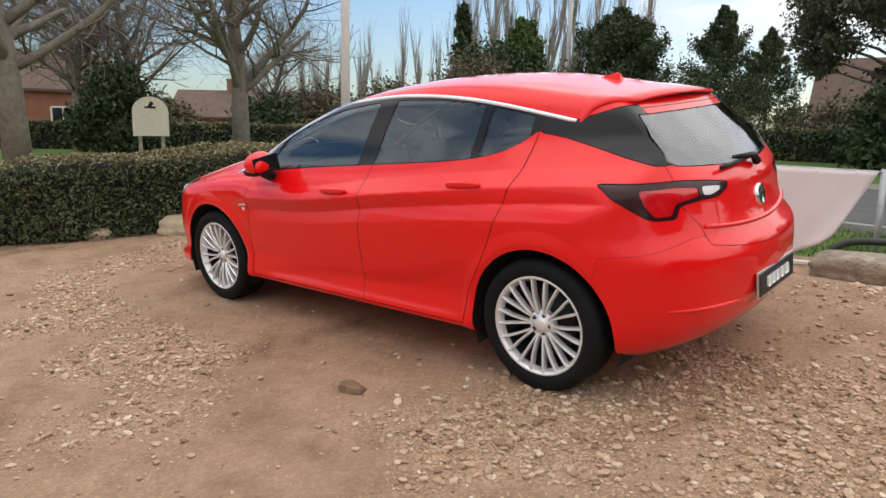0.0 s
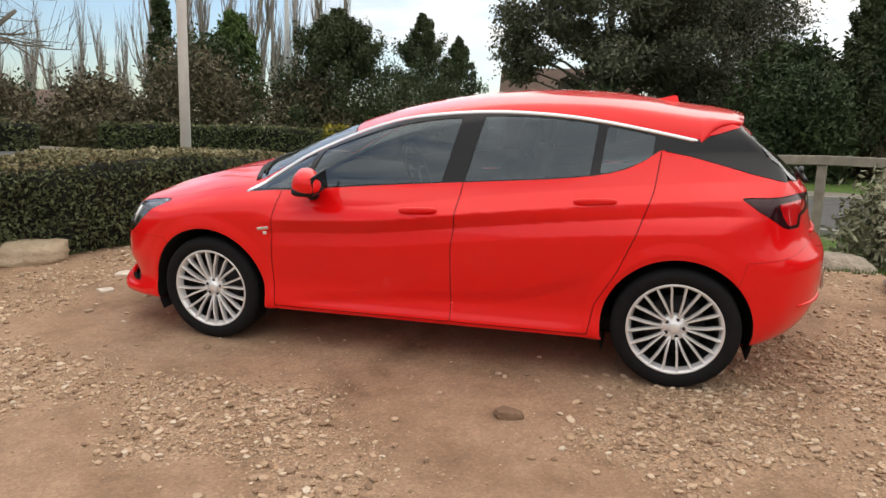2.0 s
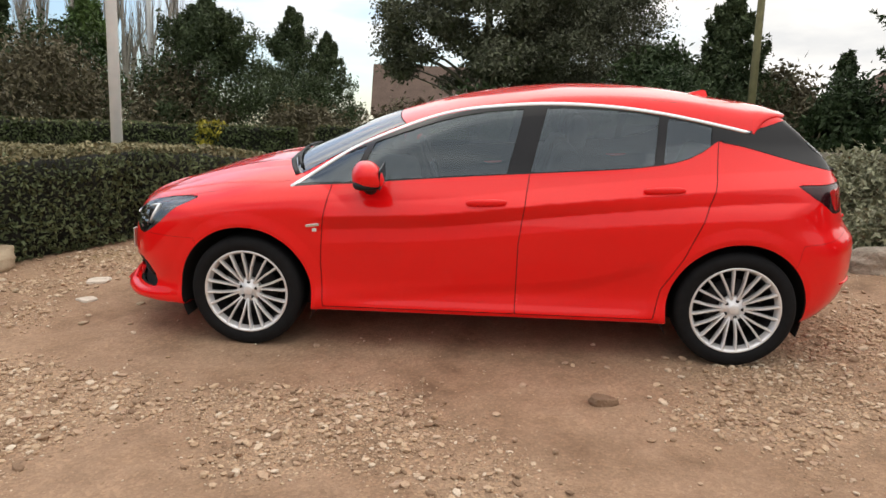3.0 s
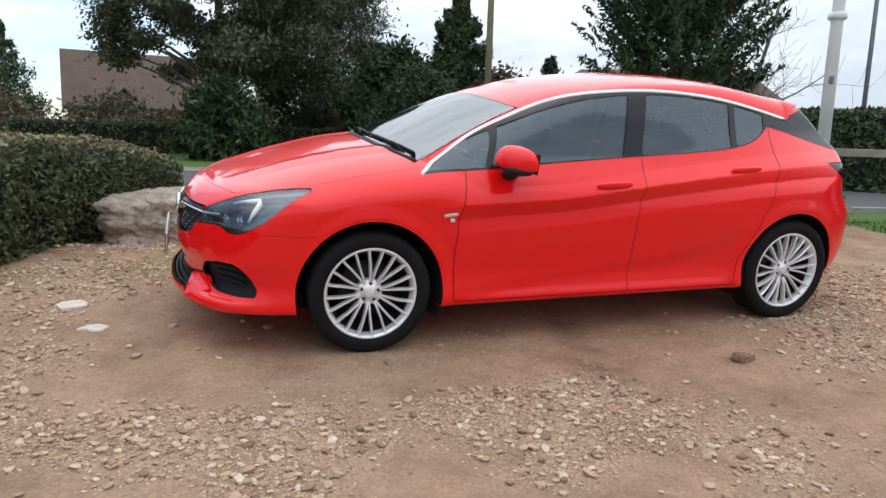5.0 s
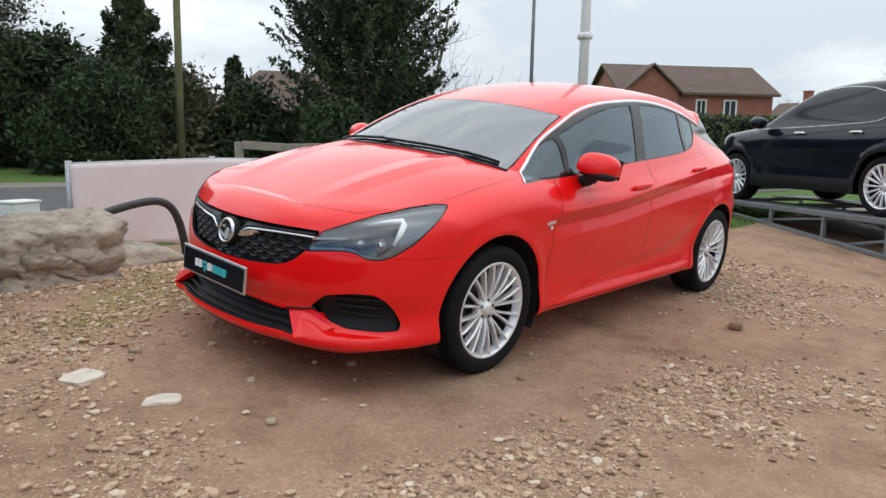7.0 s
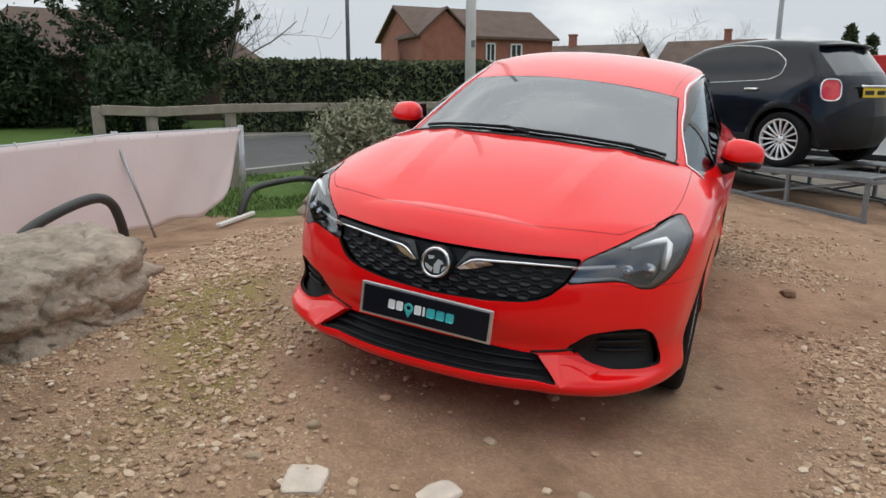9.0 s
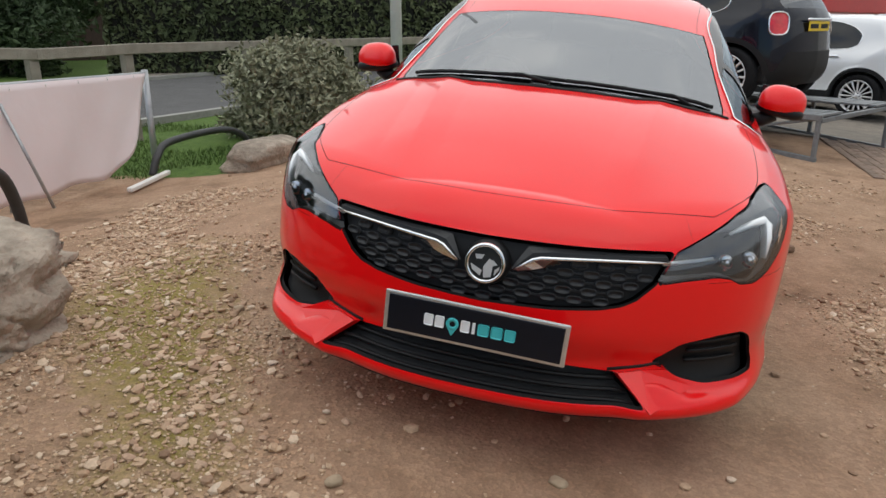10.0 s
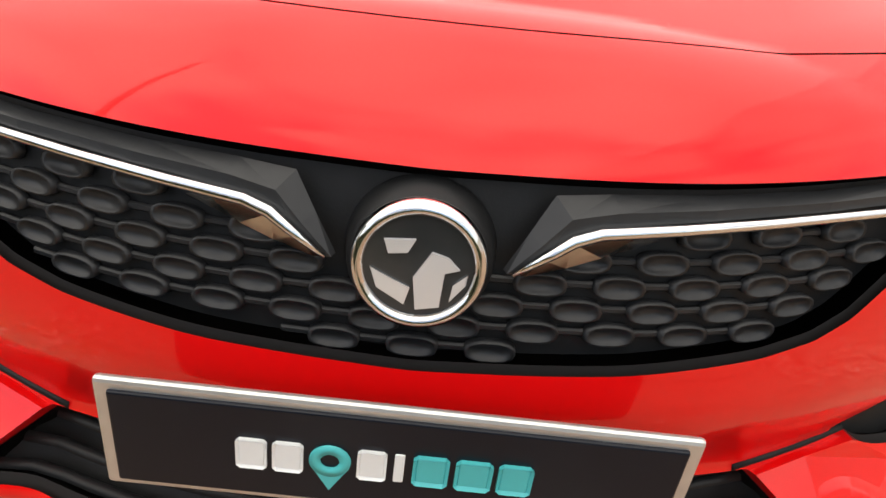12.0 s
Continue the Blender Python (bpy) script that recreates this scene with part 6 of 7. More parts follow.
    part("crown", leaves_mesh("crown", pts, leaf * rng_t.uniform(0.5, 1.3, len(pts)), rng_t, material, long=2.0), root, "spiky dark evergreen crown")
    return root


def bare_tree(name, label, x, y, height, r0, seed, material=None, fork=0.30, levels=4, upright=0.0, twigs=5, spread=0.9, kids0=0):
    """A leafless tree: trunk, limbs, branches and twigs."""
    rng_t = np.random.RandomState(seed)
    root = tree_root(name, label, x, y)
    material = material or BARK
    collected = {0: [], 1: [], 2: []}

    def grow(p, d, length, r, level):
        pts, rad = [p.copy()], [r]
        n = 5
        for k in range(n):
            d = d + rng_t.normal(0, 0.10, 3) + np.array([0, 0, 0.06 + upright * 0.2])
            d /= np.linalg.norm(d)
            pts.append(pts[-1] + d * length / n)
            rad.append(max(0.007, r * (1 - 0.62 * (k + 1) / n)))
        collected[min(level, 2)].append((pts, rad, 7 if level == 0 else 5 if level == 1 else 3))
        if level >= levels:
            return
        kids = (twigs if level < 3 else max(3, twigs - 2)) if level else (kids0 or twigs + 4)
        for k in range(kids):
            t = fork + (1 - fork) * rng_t.uniform(0, 1) ** 1.7 if level == 0 else rng_t.uniform(0.20, 1.0)
            i = min(int(t * n), n - 1)
            q = pts[i] + (pts[i + 1] - pts[i]) * (t * n - i)
            side = rng_t.normal(size=3)
            side -= side.dot(d) * d
            side /= np.linalg.norm(side)
            nd = d * (0.45 + upright) + side * spread + np.array([0, 0, 0.15 + upright])
            nd /= np.linalg.norm(nd)
            grow(q, nd, length * rng_t.uniform(0.42, 0.68) * (1.0 if level else 0.8), rad[i] * rng_t.uniform(0.35, 0.55), level + 1)
    grow(np.array([0, 0, -0.1]), np.array([0, 0, 1.0]), height * 0.8, r0, 0)
    for level, nm in ((0, "trunk"), (1, "limb"), (2, "twig_mass")):
        if level == 1:
            for pts, rad, sides in collected[1]:
                part("limb", mesh_of("limb", *tube(pts, rad, sides, up=(1, 0.3, 0.2)), material), root)
            continue
        vs, fs, b = [], [], 0
        for pts, rad, sides in collected[level]:
            v, f = tube(pts, rad, sides, up=(1, 0.3, 0.2))
            vs.append(v)
            fs += [tuple(k + b for k in q) for q in f]
            b += len(v)
        if vs:
            part(nm, mesh_of(nm, np.concatenate(vs), fs, material), root, "bare winter twigs" if level == 2 else "")
    return root


bare_tree("bare_tree", "tall leafless tree with a thick grey trunk", -16.1, 9.0, 9.5, 0.30, 5, levels=3, twigs=7, fork=0.28, kids0=17, spread=1.05)
bare_tree("bare_tree", "tall leafless tree with a thick grey trunk", -15.9, 2.7, 9.5, 0.34, 9, levels=3, twigs=7, fork=0.30, kids0=15, spread=1.05)
bare_tree("bare_tree", "slender leafless tree beside dark shrubs", -25.8, 10.4, 10.0, 0.22, 14, levels=3, twigs=8, kids0=26)
bare_tree("bare_tree", "slender leafless tree beside dark shrubs", -26.5, 8.4, 9.0, 0.20, 15, levels=3, twigs=8, kids0=26)
bare_tree("bare_tree", "leafless tree behind the thicket", -30.5, 20.0, 7.5, 0.18, 18, levels=3, twigs=8, kids0=24)
clump_tree("ivy_shrub", "tall dark evergreen shrub behind the sign", -22.4, 8.1, 2.7, 1.35, 28, 25, leaf=0.13, material=YEW, low=0.06, trunk=0.12, flat=0.9, size=0.4, per=700)
conifer("cypress", "narrow dark columnar cypress", -30.5, 37.0, 9.6, 1.2, 31, material=YEW, tip=0.45, leaf=0.20, count=8000, base=0.02, ragged=0.2)
conifer("ivy_column", "ivy-clad trunk forming a green column", -23.1, 33.9, 7.6, 2.2, 33, material=IVY, tip=0.4, leaf=0.19, count=8000, base=0.0, ragged=0.25)
conifer("conifer", "bushy dark green conifer", -15.3, 31.5, 7.3, 5.2, 35, tip=0.80, leaf=0.13, count=44000, ragged=0.4)
conifer("conifer", "pointed dark green conifer", -15.0, 45.4, 9.3, 5.6, 37, tip=1.0, leaf=0.14, count=30000)
conifer("conifer", "pointed dark green conifer", -15.3, 56.4, 9.0, 4.6, 39, tip=1.0, leaf=0.16, count=24000)
clump_tree("pine", "large spreading dark pine with layered boughs", -0.8, 27.5, 11.5, 4.4, 110, 41, leaf=0.14, per=750, material=PINE, low=0.30, trunk=0.32, flat=0.62, size=0.20)
clump_tree("cedar", "broad grey-green evergreen with dense boughs", 4.3, 33.0, 11.0, 4.3, 72, 43, leaf=0.11, per=1900, material=PINE, low=0.05, trunk=0.3, flat=0.75, size=0.28)
conifer("spruce", "tall pointed evergreen behind the telegraph pole", 8.5, 24.0, 6.9, 3.1, 45, tip=0.95, leaf=0.12, count=38000, ragged=0.55)
clump_tree("evergreen", "dark round evergreen below the spruce", 6.6, 27.0, 4.6, 2.6, 24, 46, material=YEW, low=0.05, trunk=0.2, flat=0.8, size=0.34, per=650, leaf=0.18)
spray_tree("yew", "large spiky dark yew with upswept sprays", 15.3, 18.8, 8.3, 3.7, 47, YEW)
bare_tree("bare_tree", "thin leafless tree beside the yew", 17.5, 17.6, 8.5, 0.12, 49, levels=3, twigs=4)
conifer("conifer", "small dark conifer between the roofs", 13.0, 24.5, 4.6, 1.0, 51, count=2600, tip=0.8)
for k, (x, y, h, s) in enumerate([(-27.0, 18.0, 1.9, 2.0), (-29.0, 22.5, 2.3, 2.4), (-24.5, 24.0, 2.8, 2.4), (-21.5, 27.5, 4.2, 3.0), (-24.0, 32.0, 5.6, 3.4), (-16.5, 30.5, 3.4, 2.6), (-10.0, 31.5, 1.7, 2.2), (-33.0, 15.5, 1.8, 2.0), (-34.0, 27.0, 2.8, 2.8), (-5.5, 36.5, 2.0, 2.4), (10.8, 33.0, 4.2, 3.2), (10.6, 24.6, 3.4, 2.2), (12.4, 22.2, 3.0, 2.0), (9.4, 23.5, 2.6, 1.8)]):
    clump_tree("thicket_shrub", "brown-green tangled winter shrub", x, y, h, s, 18, 100 + k, material=THICKET if k % 4 else YEW, low=0.03, trunk=0.08, limb=False, flat=0.8, size=0.42, per=520, leaf=0.17)["group"] = "shrubs across the road"
# pale upright poplars far off
for k in range(24):
    x, y, h = (-52 + k * 0.80 + 0.6 * math.sin(k * 2.1), 39.6 + k * 0.88, 8.6 + 0.9 * math.sin(k * 1.7)) if k < 12 else (-45.5 + (k - 12) * 1.45, 54.4 + (k - 12) * 0.95, 17 + 1.5 * math.sin(k * 2.3))
    bare_tree("poplar", "tall pale leafless poplar with upright branches", x, y, h, 0.16 if k < 12 else 0.28, 130 + k, material=PALE_BARK, fork=0.10, levels=2, upright=0.9, twigs=8, kids0=20, spread=0.30)["group"] = "poplars far off"
for k, (x, y, h) in enumerate([(64, 9.5, 7.5), (67, 5.5, 7.0), (62, 12.5, 6.5), (70, 2.0, 6.5), (60, 17, 6.0)]):
    bare_tree("bare_tree", "distant leafless tree on the skyline", x, y, h, 0.16, 170 + k, levels=3, twigs=6)
for k, (x, y, h, s) in enumerate([(55.3, -6.6, 6.2, 1.6), (57, -8.2, 5.6, 1.2), (52, 2.0, 4.0, 2.2)]):
    conifer("conifer", "distant dark conifer on the skyline", x, y, h, s, 180 + k, count=1500, leaf=0.4)
# dark hedge and low hedges across the road
clipped_hedge("tall_hedge", "tall dark evergreen hedge across the road", ((20.5, 3.0), (13.4, 14.0)), 1.4, 2.15, 73, leaf=0.13, count=16000, dry=0.0)
clump_tree("evergreen", "dense black-green evergreen beside the road", 5.6, 20.6, 3.1, 1.8, 26, 74, material=YEW, low=0.05, trunk=0.12, flat=0.85, size=0.36, per=700, leaf=0.13)
clump_tree("evergreen", "low dark evergreen shrub at the end of the hedge", 12.0, 16.2, 2.3, 1.5, 22, 76, material=YEW, low=0.05, trunk=0.1, flat=0.85, size=0.38, per=650, leaf=0.13)
clipped_hedge("low_hedge", "low clipped garden hedge across the road", ((-9.5, 27.5), (-22.5, 22.5)), 1.0, 1.15, 75, leaf=0.14, count=7000, dry=0.25)
clipped_hedge("low_hedge", "low clipped garden hedge before the house", ((8.0, 29.0), (-9.0, 30.5)), 1.0, 1.25, 77, leaf=0.14, count=7000, dry=0.25)
clipped_hedge("low_hedge", "low brown hedge along the far verge", ((-22.5, 18.5), (-33.0, 5.0)), 1.2, 1.10, 79, leaf=0.15, count=6000, dry=0.5)
clump_tree("yellow_shrub", "yellow-leaved shrub in the far hedge", -12.8, 25.6, 1.25, 0.9, 10, 81, leaf=0.16, per=160, material=YELLOW, low=0.1, trunk=0.05, limb=False, size=0.45)
clump_tree("topiary", "rounded clipped pale green topiary", -12.0, 34.0, 2.3, 1.1, 14, 83, leaf=0.16, per=260, material=HEDGE_TOP, low=0.1, trunk=0.06, limb=False, size=0.5, flat=0.9)
clump_tree("shrub_mound", "dark rounded evergreen mound across the road", -0.9, 23.0, 2.5, 1.6, 20, 85, leaf=0.18, per=260, material=YEW, low=0.05, trunk=0.06, limb=False, size=0.45, flat=0.8)
clump_tree("grey_shrub", "bushy grey-green shrub with dry sprigs", 4.05, 3.75, 1.0, 0.95, 60, 87, leaf=0.055, per=420, material=SHRUB, low=0.08, trunk=0.05, limb=False, size=0.26, flat=0.85)
clump_tree("grey_shrub", "low grey-green shrub beside the pad edge", 3.9, 1.85, 0.55, 0.55, 34, 88, leaf=0.05, per=320, material=SHRUB, low=0.05, trunk=0.04, limb=False, size=0.32, flat=0.85)


# ---- grass ----
def grass_patch(name, label, boxes, count, seed, height=0.06):
    rng_g = np.random.RandomState(seed)
    vs = []
    for (x0, y0, x1, y1), share in boxes:
        n = int(count * share)
        x, y = rng_g.uniform(x0, x1, n), rng_g.uniform(y0, y1, n)
        keep_g = lumps(x, y, 2.0, seed) > -0.55
        x, y = x[keep_g], y[keep_g]
        z = ground_z(x, y)
        h = height * rng_g.uniform(0.4, 1.3, len(x))
        a = rng_g.uniform(0, 6.283, len(x))
        w = 0.004 + 0.003 * rng_g.uniform(0, 1, len(x))
        lx, ly = rng_g.normal(0, 0.45, len(x)) * h, rng_g.normal(0, 0.45, len(x)) * h
        p = np.stack([x, y, z], 1)
        side = np.stack([np.cos(a) * w, np.sin(a) * w, 0 * w], 1)
        tip = p + np.stack([lx, ly, h], 1)
        vs.append(np.stack([p - side, p + side, tip], 1).reshape(-1, 3))
    v = np.concatenate(vs)
    f = np.arange(len(v)).reshape(-1, 3)
    return tagged(part(name, mesh_of(name, v, f, GRASS, smooth=False)), label, "grass", kind="stuff")


grass_patch("grass", "short green grass beyond the pad", [((1.3, 3.1, 4.6, 7.5), 0.45), ((4.6, 0.2, 7.5, 3.2), 0.2), ((-2.5, 4.4, 1.5, 8.5), 0.25), ((2.6, 1.7, 4.2, 3.2), 0.1)], 26000, 91)

# ---- road, kerbs ----
ASPHALT = mat("asphalt", (0.085, 0.083, 0.082), rough=0.9, scale=14, amount=0.25, bump=0.4, bump_scale=120)
KERB = mat("concrete_kerb", (0.30, 0.29, 0.27), rough=0.9, scale=18, amount=0.2, bump=0.4, bump_scale=70)
PATHWAY = mat("worn_path", (0.19, 0.165, 0.135), rough=0.95, scale=8, amount=0.3, bump=0.4, bump_scale=60)
BRICK = mat("red_brick_wall", (0.24, 0.085, 0.055), rough=0.9, scale=16, bump=0.5, bump_scale=50, colour2=(0.36, 0.155, 0.105))
TILE = mat("brown_roof_tile", (0.085, 0.055, 0.042), rough=0.85, scale=12, bump=0.6, bump_scale=30, colour2=(0.16, 0.105, 0.08))
WHITE_PAINT = mat("white_painted_wood", (0.72, 0.71, 0.68), rough=0.5, scale=14, amount=0.08)
PANE = mat("dark_window_pane", (0.014, 0.016, 0.019), rough=0.08, scale=5, amount=0.2, spec=0.4)
STEEL = mat("galvanised_steel", (0.42, 0.43, 0.44), rough=0.45, metal=0.6, scale=25, amount=0.2, bump=0.1, bump_scale=120)
DULL_STEEL = mat("dull_grey_steel", (0.20, 0.21, 0.215), rough=0.6, metal=0.4, scale=25, amount=0.25, bump=0.15, bump_scale=90)
POLE_WHITE = mat("white_painted_steel", (0.74, 0.74, 0.72), rough=0.45, scale=9, amount=0.10, bump=0.05, bump_scale=60)
POLE_GREY = mat("grey_painted_steel", (0.40, 0.41, 0.40), rough=0.55, scale=9, amount=0.15)
POLE_WOOD = mat("creosoted_pole", (0.12, 0.11, 0.06), rough=0.9, scale=6, bump=0.5, bump_scale=40, colour2=(0.24, 0.22, 0.11))
FENCE_WOOD = mat("weathered_fence_timber", (0.20, 0.175, 0.14), rough=0.9, scale=9, bump=0.5, bump_scale=60, colour2=(0.38, 0.34, 0.28))
CLOTH = mat("faded_banner_cloth", (0.74, 0.62, 0.61), rough=0.8, scale=2.2, bump=0.15, bump_scale=9, colour2=(0.80, 0.72, 0.72))
HOSE = mat("black_pipe", (0.035, 0.036, 0.036), rough=0.5, scale=20, amount=0.3, bump=0.1, bump_scale=100)


def strip(name, label, category, a, b, width, z, material, thick=0.05, kind="structure"):
    """A long flat strip between two plan points."""
    a, b = Vector((*a, 0)), Vector((*b, 0))
    d = (b - a).normalized()
    bm = bmesh.new()
    box(bm, (0, 0, 0), ((b - a).length, width, thick))
    m = Matrix.Translation(((a.x + b.x) / 2, (a.y + b.y) / 2, z - thick / 2)) @ Matrix.Rotation(math.atan2(d.y, d.x), 4, "Z")
    return tagged(part(name, from_bm(name, bm, material), m=m), label, category, kind=kind)


strip("road", "grey asphalt road passing behind the pad", "road", (-70, 25.2), (60, -2.0), 6.2, -0.105, ASPHALT)
strip("kerb", "concrete kerb along the near side of the road", "kerb", (-70, 21.85), (60, -5.35), 0.15, -0.03, KERB, 0.14)
strip("kerb", "concrete kerb along the far side of the road", "kerb", (-70, 28.6), (60, 1.40), 0.15, -0.03, KERB, 0.14)
strip("pavement", "worn pale footpath along the far kerb", "pavement", (-70, 29.6), (60, 2.40), 1.5, -0.045, PATHWAY, 0.06)


# ---- post-and-rail fence ----
def timber(name, parent, size, m, material=FENCE_WOOD, bevel=0.008, label=""):
    bm = bmesh.new()
    box(bm, (0, 0, 0), size, bevel=bevel, segments=1)
    return part(name, from_bm(name, bm, material), parent, label, m)


def rail_fence(points, label):
    root = tagged(new("rail_fence"), label, "fence")
    tops = [0.97 if k == 1 else 1.0 for k in range(len(points))]
    for (x, y), top in zip(points, tops):
        z0 = float(ground_z(x, y))
        timber("post", root, (0.11, 0.11, top - z0 + 0.1), pose(x, y, (top + z0 - 0.1) / 2, 0, 0, -18))
    for (x0, y0), (x1, y1), t0, t1 in zip(points, points[1:], tops, tops[1:]):
        a = math.degrees(math.atan2(y1 - y0, x1 - x0))
        ln = math.hypot(x1 - x0, y1 - y0)
        timber("rail", root, (ln + 0.06, 0.045, 0.12), pose((x0 + x1) / 2 + 0.03, (y0 + y1) / 2 - 0.08, (t0 + t1) / 2 - 0.045, 0, -math.degrees(math.atan2(t1 - t0, ln)), a))
    return root


rail_fence([(1.72, 6.15), (2.25, 5.84), (3.25, 5.45), (4.89, 4.81), (6.73, 4.10), (8.6, 3.38), (10.4, 2.7)], "weathered timber post-and-rail fence along the road")

# ---- banner on a steel frame ----
banner = tagged(new("roadside_banner"), "faded pinkish-white cloth banner tied to a steel frame", "banner")
BANNER_POSTS = [(-1.35, 4.15, 0.76), (0.10, 4.10, 0.81), (1.82, 4.12, 0.79)]
BX, BY, BT = zip(*BANNER_POSTS)
for x, y, top in BANNER_POSTS:
    z0 = float(ground_z(x, y))
    part("post", mesh_of("post", *tube([(x, y, z0 - 0.1), (x, y, top + 0.03)], 0.030, 10), STEEL), banner)
part("top_rail", mesh_of("top_rail", *tube([(x, y - 0.012, t) for x, y, t in BANNER_POSTS], 0.014, 8), STEEL), banner)
part("strut", mesh_of("strut", *tube([(0.11, 4.06, 0.68), (0.24, 3.86, float(ground_z(0.24, 3.86)))], 0.013, 6), STEEL), banner)
nb, mb = 60, 16
bv = []
for i in range(nb + 1):
    u = i / nb
    x = -1.35 + 3.13 * u
    y = np.interp(x, BX, BY) - 0.035
    top = np.interp(x, BX, BT)
    low_edge = -0.06 + 0.25 * max(0, (u - 0.80) / 0.20) ** 1.6 + 0.012 * math.sin(u * 31)
    for j in range(mb + 1):
        w = j / mb
        sag = 0.035 * math.sin(u * 13 + w * 2) * w + 0.02 * math.sin(u * 29 + 5 * w) * w + 0.05 * w * w
        bv.append((x - 0.30 * w * max(0.0, (u - 0.72) / 0.28), y - sag * 0.6, top + (low_edge - top) * w))
bf = [(i * (mb + 1) + j, (i + 1) * (mb + 1) + j, (i + 1) * (mb + 1) + j + 1, i * (mb + 1) + j + 1) for i in range(nb) for j in range(mb)]
cloth = part("cloth", mesh_of("cloth", bv, bf, CLOTH), banner, "sagging faded cloth")
solid = cloth.modifiers.new("thickness", "SOLIDIFY")
solid.thickness = 0.004
for k in range(9):
    u = (k + 0.5) / 9
    x = -1.35 + 3.13 * u
    y = float(np.interp(x, BX, BY))
    ring = [(x, y - 0.02 + 0.022 * math.cos(a), 0.775 + 0.024 * math.sin(a)) for a in np.linspace(0, 6.283, 10, endpoint=False)]
    part("tie", mesh_of("tie", *tube(ring, 0.004, 5, closed=True, up=(1, 0, 0)), WHITE_PAINT), banner)

# black pipe hoops lying along the edge of the turf
def pipe(label, pts, r=0.035):
    fine = []
    for i in range(len(pts) - 1):
        p = [Vector(pts[max(0, min(len(pts) - 1, i + k))]) for k in (-1, 0, 1, 2)]
        for s in range(6):
            t = s / 6
            fine.append(0.5 * ((2 * p[1]) + (p[2] - p[0]) * t + (2 * p[0] - 5 * p[1] + 4 * p[2] - p[3]) * t * t + (3 * p[1] - p[0] - 3 * p[2] + p[3]) * t ** 3))
    fine.append(Vector(pts[-1]))
    return tagged(part("black_pipe", mesh_of("black_pipe", *tube(fine, r, 10), HOSE)), label, "pipe")


pipe("bent black pipe hoop standing behind the boulder", [(-1.88, 2.92, -0.08), (-1.83, 2.92, 0.18), (-1.66, 2.93, 0.36), (-1.20, 3.0, 0.47), (-0.96, 3.03, 0.44), (-0.82, 3.08, 0.24), (-0.74, 3.12, -0.10)])
pipe("bent black pipe hoop at the end of the banner", [(1.42, 3.86, -0.10), (1.52, 3.86, 0.06), (1.75, 3.88, 0.16), (2.45, 3.80, 0.18), (2.75, 3.72, 0.10), (2.90, 3.66, -0.10)])
timber("white_batten", None, (0.75, 0.05, 0.04), pose(1.12, 3.66, -0.075, 0, 0, 12), WHITE_PAINT)
tagged(bpy.data.objects["white_batten"], "pale timber batten lying below the banner", "batten")
bm = bmesh.new()
box(bm, (0, 0, 0.14), (0.42, 0.30, 0.28), bevel=0.03)
box(bm, (0, 0, 0.285), (0.45, 0.33, 0.03), bevel=0.01)
tagged(part("white_crate", from_bm("white_crate", bm, WHITE_PAINT), m=pose(-0.75, 7.55, float(ground_z(-0.75, 7.55)), 0, 0, 20)), "white plastic crate beside the banner", "crate")

# ---- poles ----
def lamp_pole(name, label, x, y, height, r0, r1, material, collar=None, category="pole", sides=14):
    root = tree_root(name, label, x, y, category)
    part("shaft", mesh_of("shaft", *tube([(0, 0, -0.3), (0, 0, height * 0.5), (0, 0, height)], [r0, (r0 + r1) / 2, r1], sides), material), root)
    if collar:
        for z in collar:
            part("collar", mesh_of("collar", *tube([(0, 0, z - 0.05), (0, 0, z - 0.03), (0, 0, z + 0.03), (0, 0, z + 0.05)], [r0 * 1.0, r0 * 1.35, r0 * 1.35, r0 * 1.0], sides), material), root)
    return root


lamp_pole("white_pole", "slim white painted steel pole behind the hedge", -4.06, 2.68, 6.5, 0.062, 0.048, POLE_WHITE, (0.35,))
flag = lamp_pole("flag_pole", "white painted steel flag pole beside the shrub", 5.72, 2.95, 6.5, 0.085, 0.062, POLE_WHITE, (2.72,))
bm = bmesh.new()
box(bm, (-0.05, -0.06, 1.92), (0.05, 0.05, 0.10), bevel=0.01)
part("cleat", from_bm("cleat", bm, DULL_STEEL), flag, "small dark rope cleat")
lamp_pole("telegraph_pole", "brown-green timber telegraph pole", 8.1, 19.9, 9.0, 0.14, 0.10, POLE_WOOD)
lamp_pole("dark_pole", "thin dark steel street pole", 16.6, 11.6, 8.6, 0.075, 0.05, DULL_STEEL)
lamp_pole("grey_pole", "thin grey street lamp pole", -17.9, 30.8, 8.5, 0.16, 0.11, POLE_GREY)
lamp_pole("grey_pole", "thin grey street lamp pole in the distance", 25.6, -1.5, 7.5, 0.10, 0.08, POLE_GREY)

# ---- sign board ----
sign = tree_root("village_sign", "cream arched sign board on two posts", -16.65, 6.43, "sign")
sign.rotation_euler = (0, 0, radians(62))
for x in (-0.30, 0.30):
    timber("post", sign, (0.10, 0.10, 1.3), pose(x, 0, 0.55), FENCE_WOOD)
bm = bmesh.new()
arc = [(-0.48, 0.82), (0.48, 0.82)] + [(0.48 * math.cos(a), 1.48 + 0.44 * math.sin(a)) for a in np.linspace(0, math.pi, 15)]
front, back = [bm.verts.new((x, -0.09, z)) for x, z in arc], [bm.verts.new((x, -0.05, z)) for x, z in arc]
bm.faces.new(front)
bm.faces.new(back[::-1])
for k in range(len(arc)):
    bm.faces.new((front[k], front[(k + 1) % len(arc)], back[(k + 1) % len(arc)], back[k]))
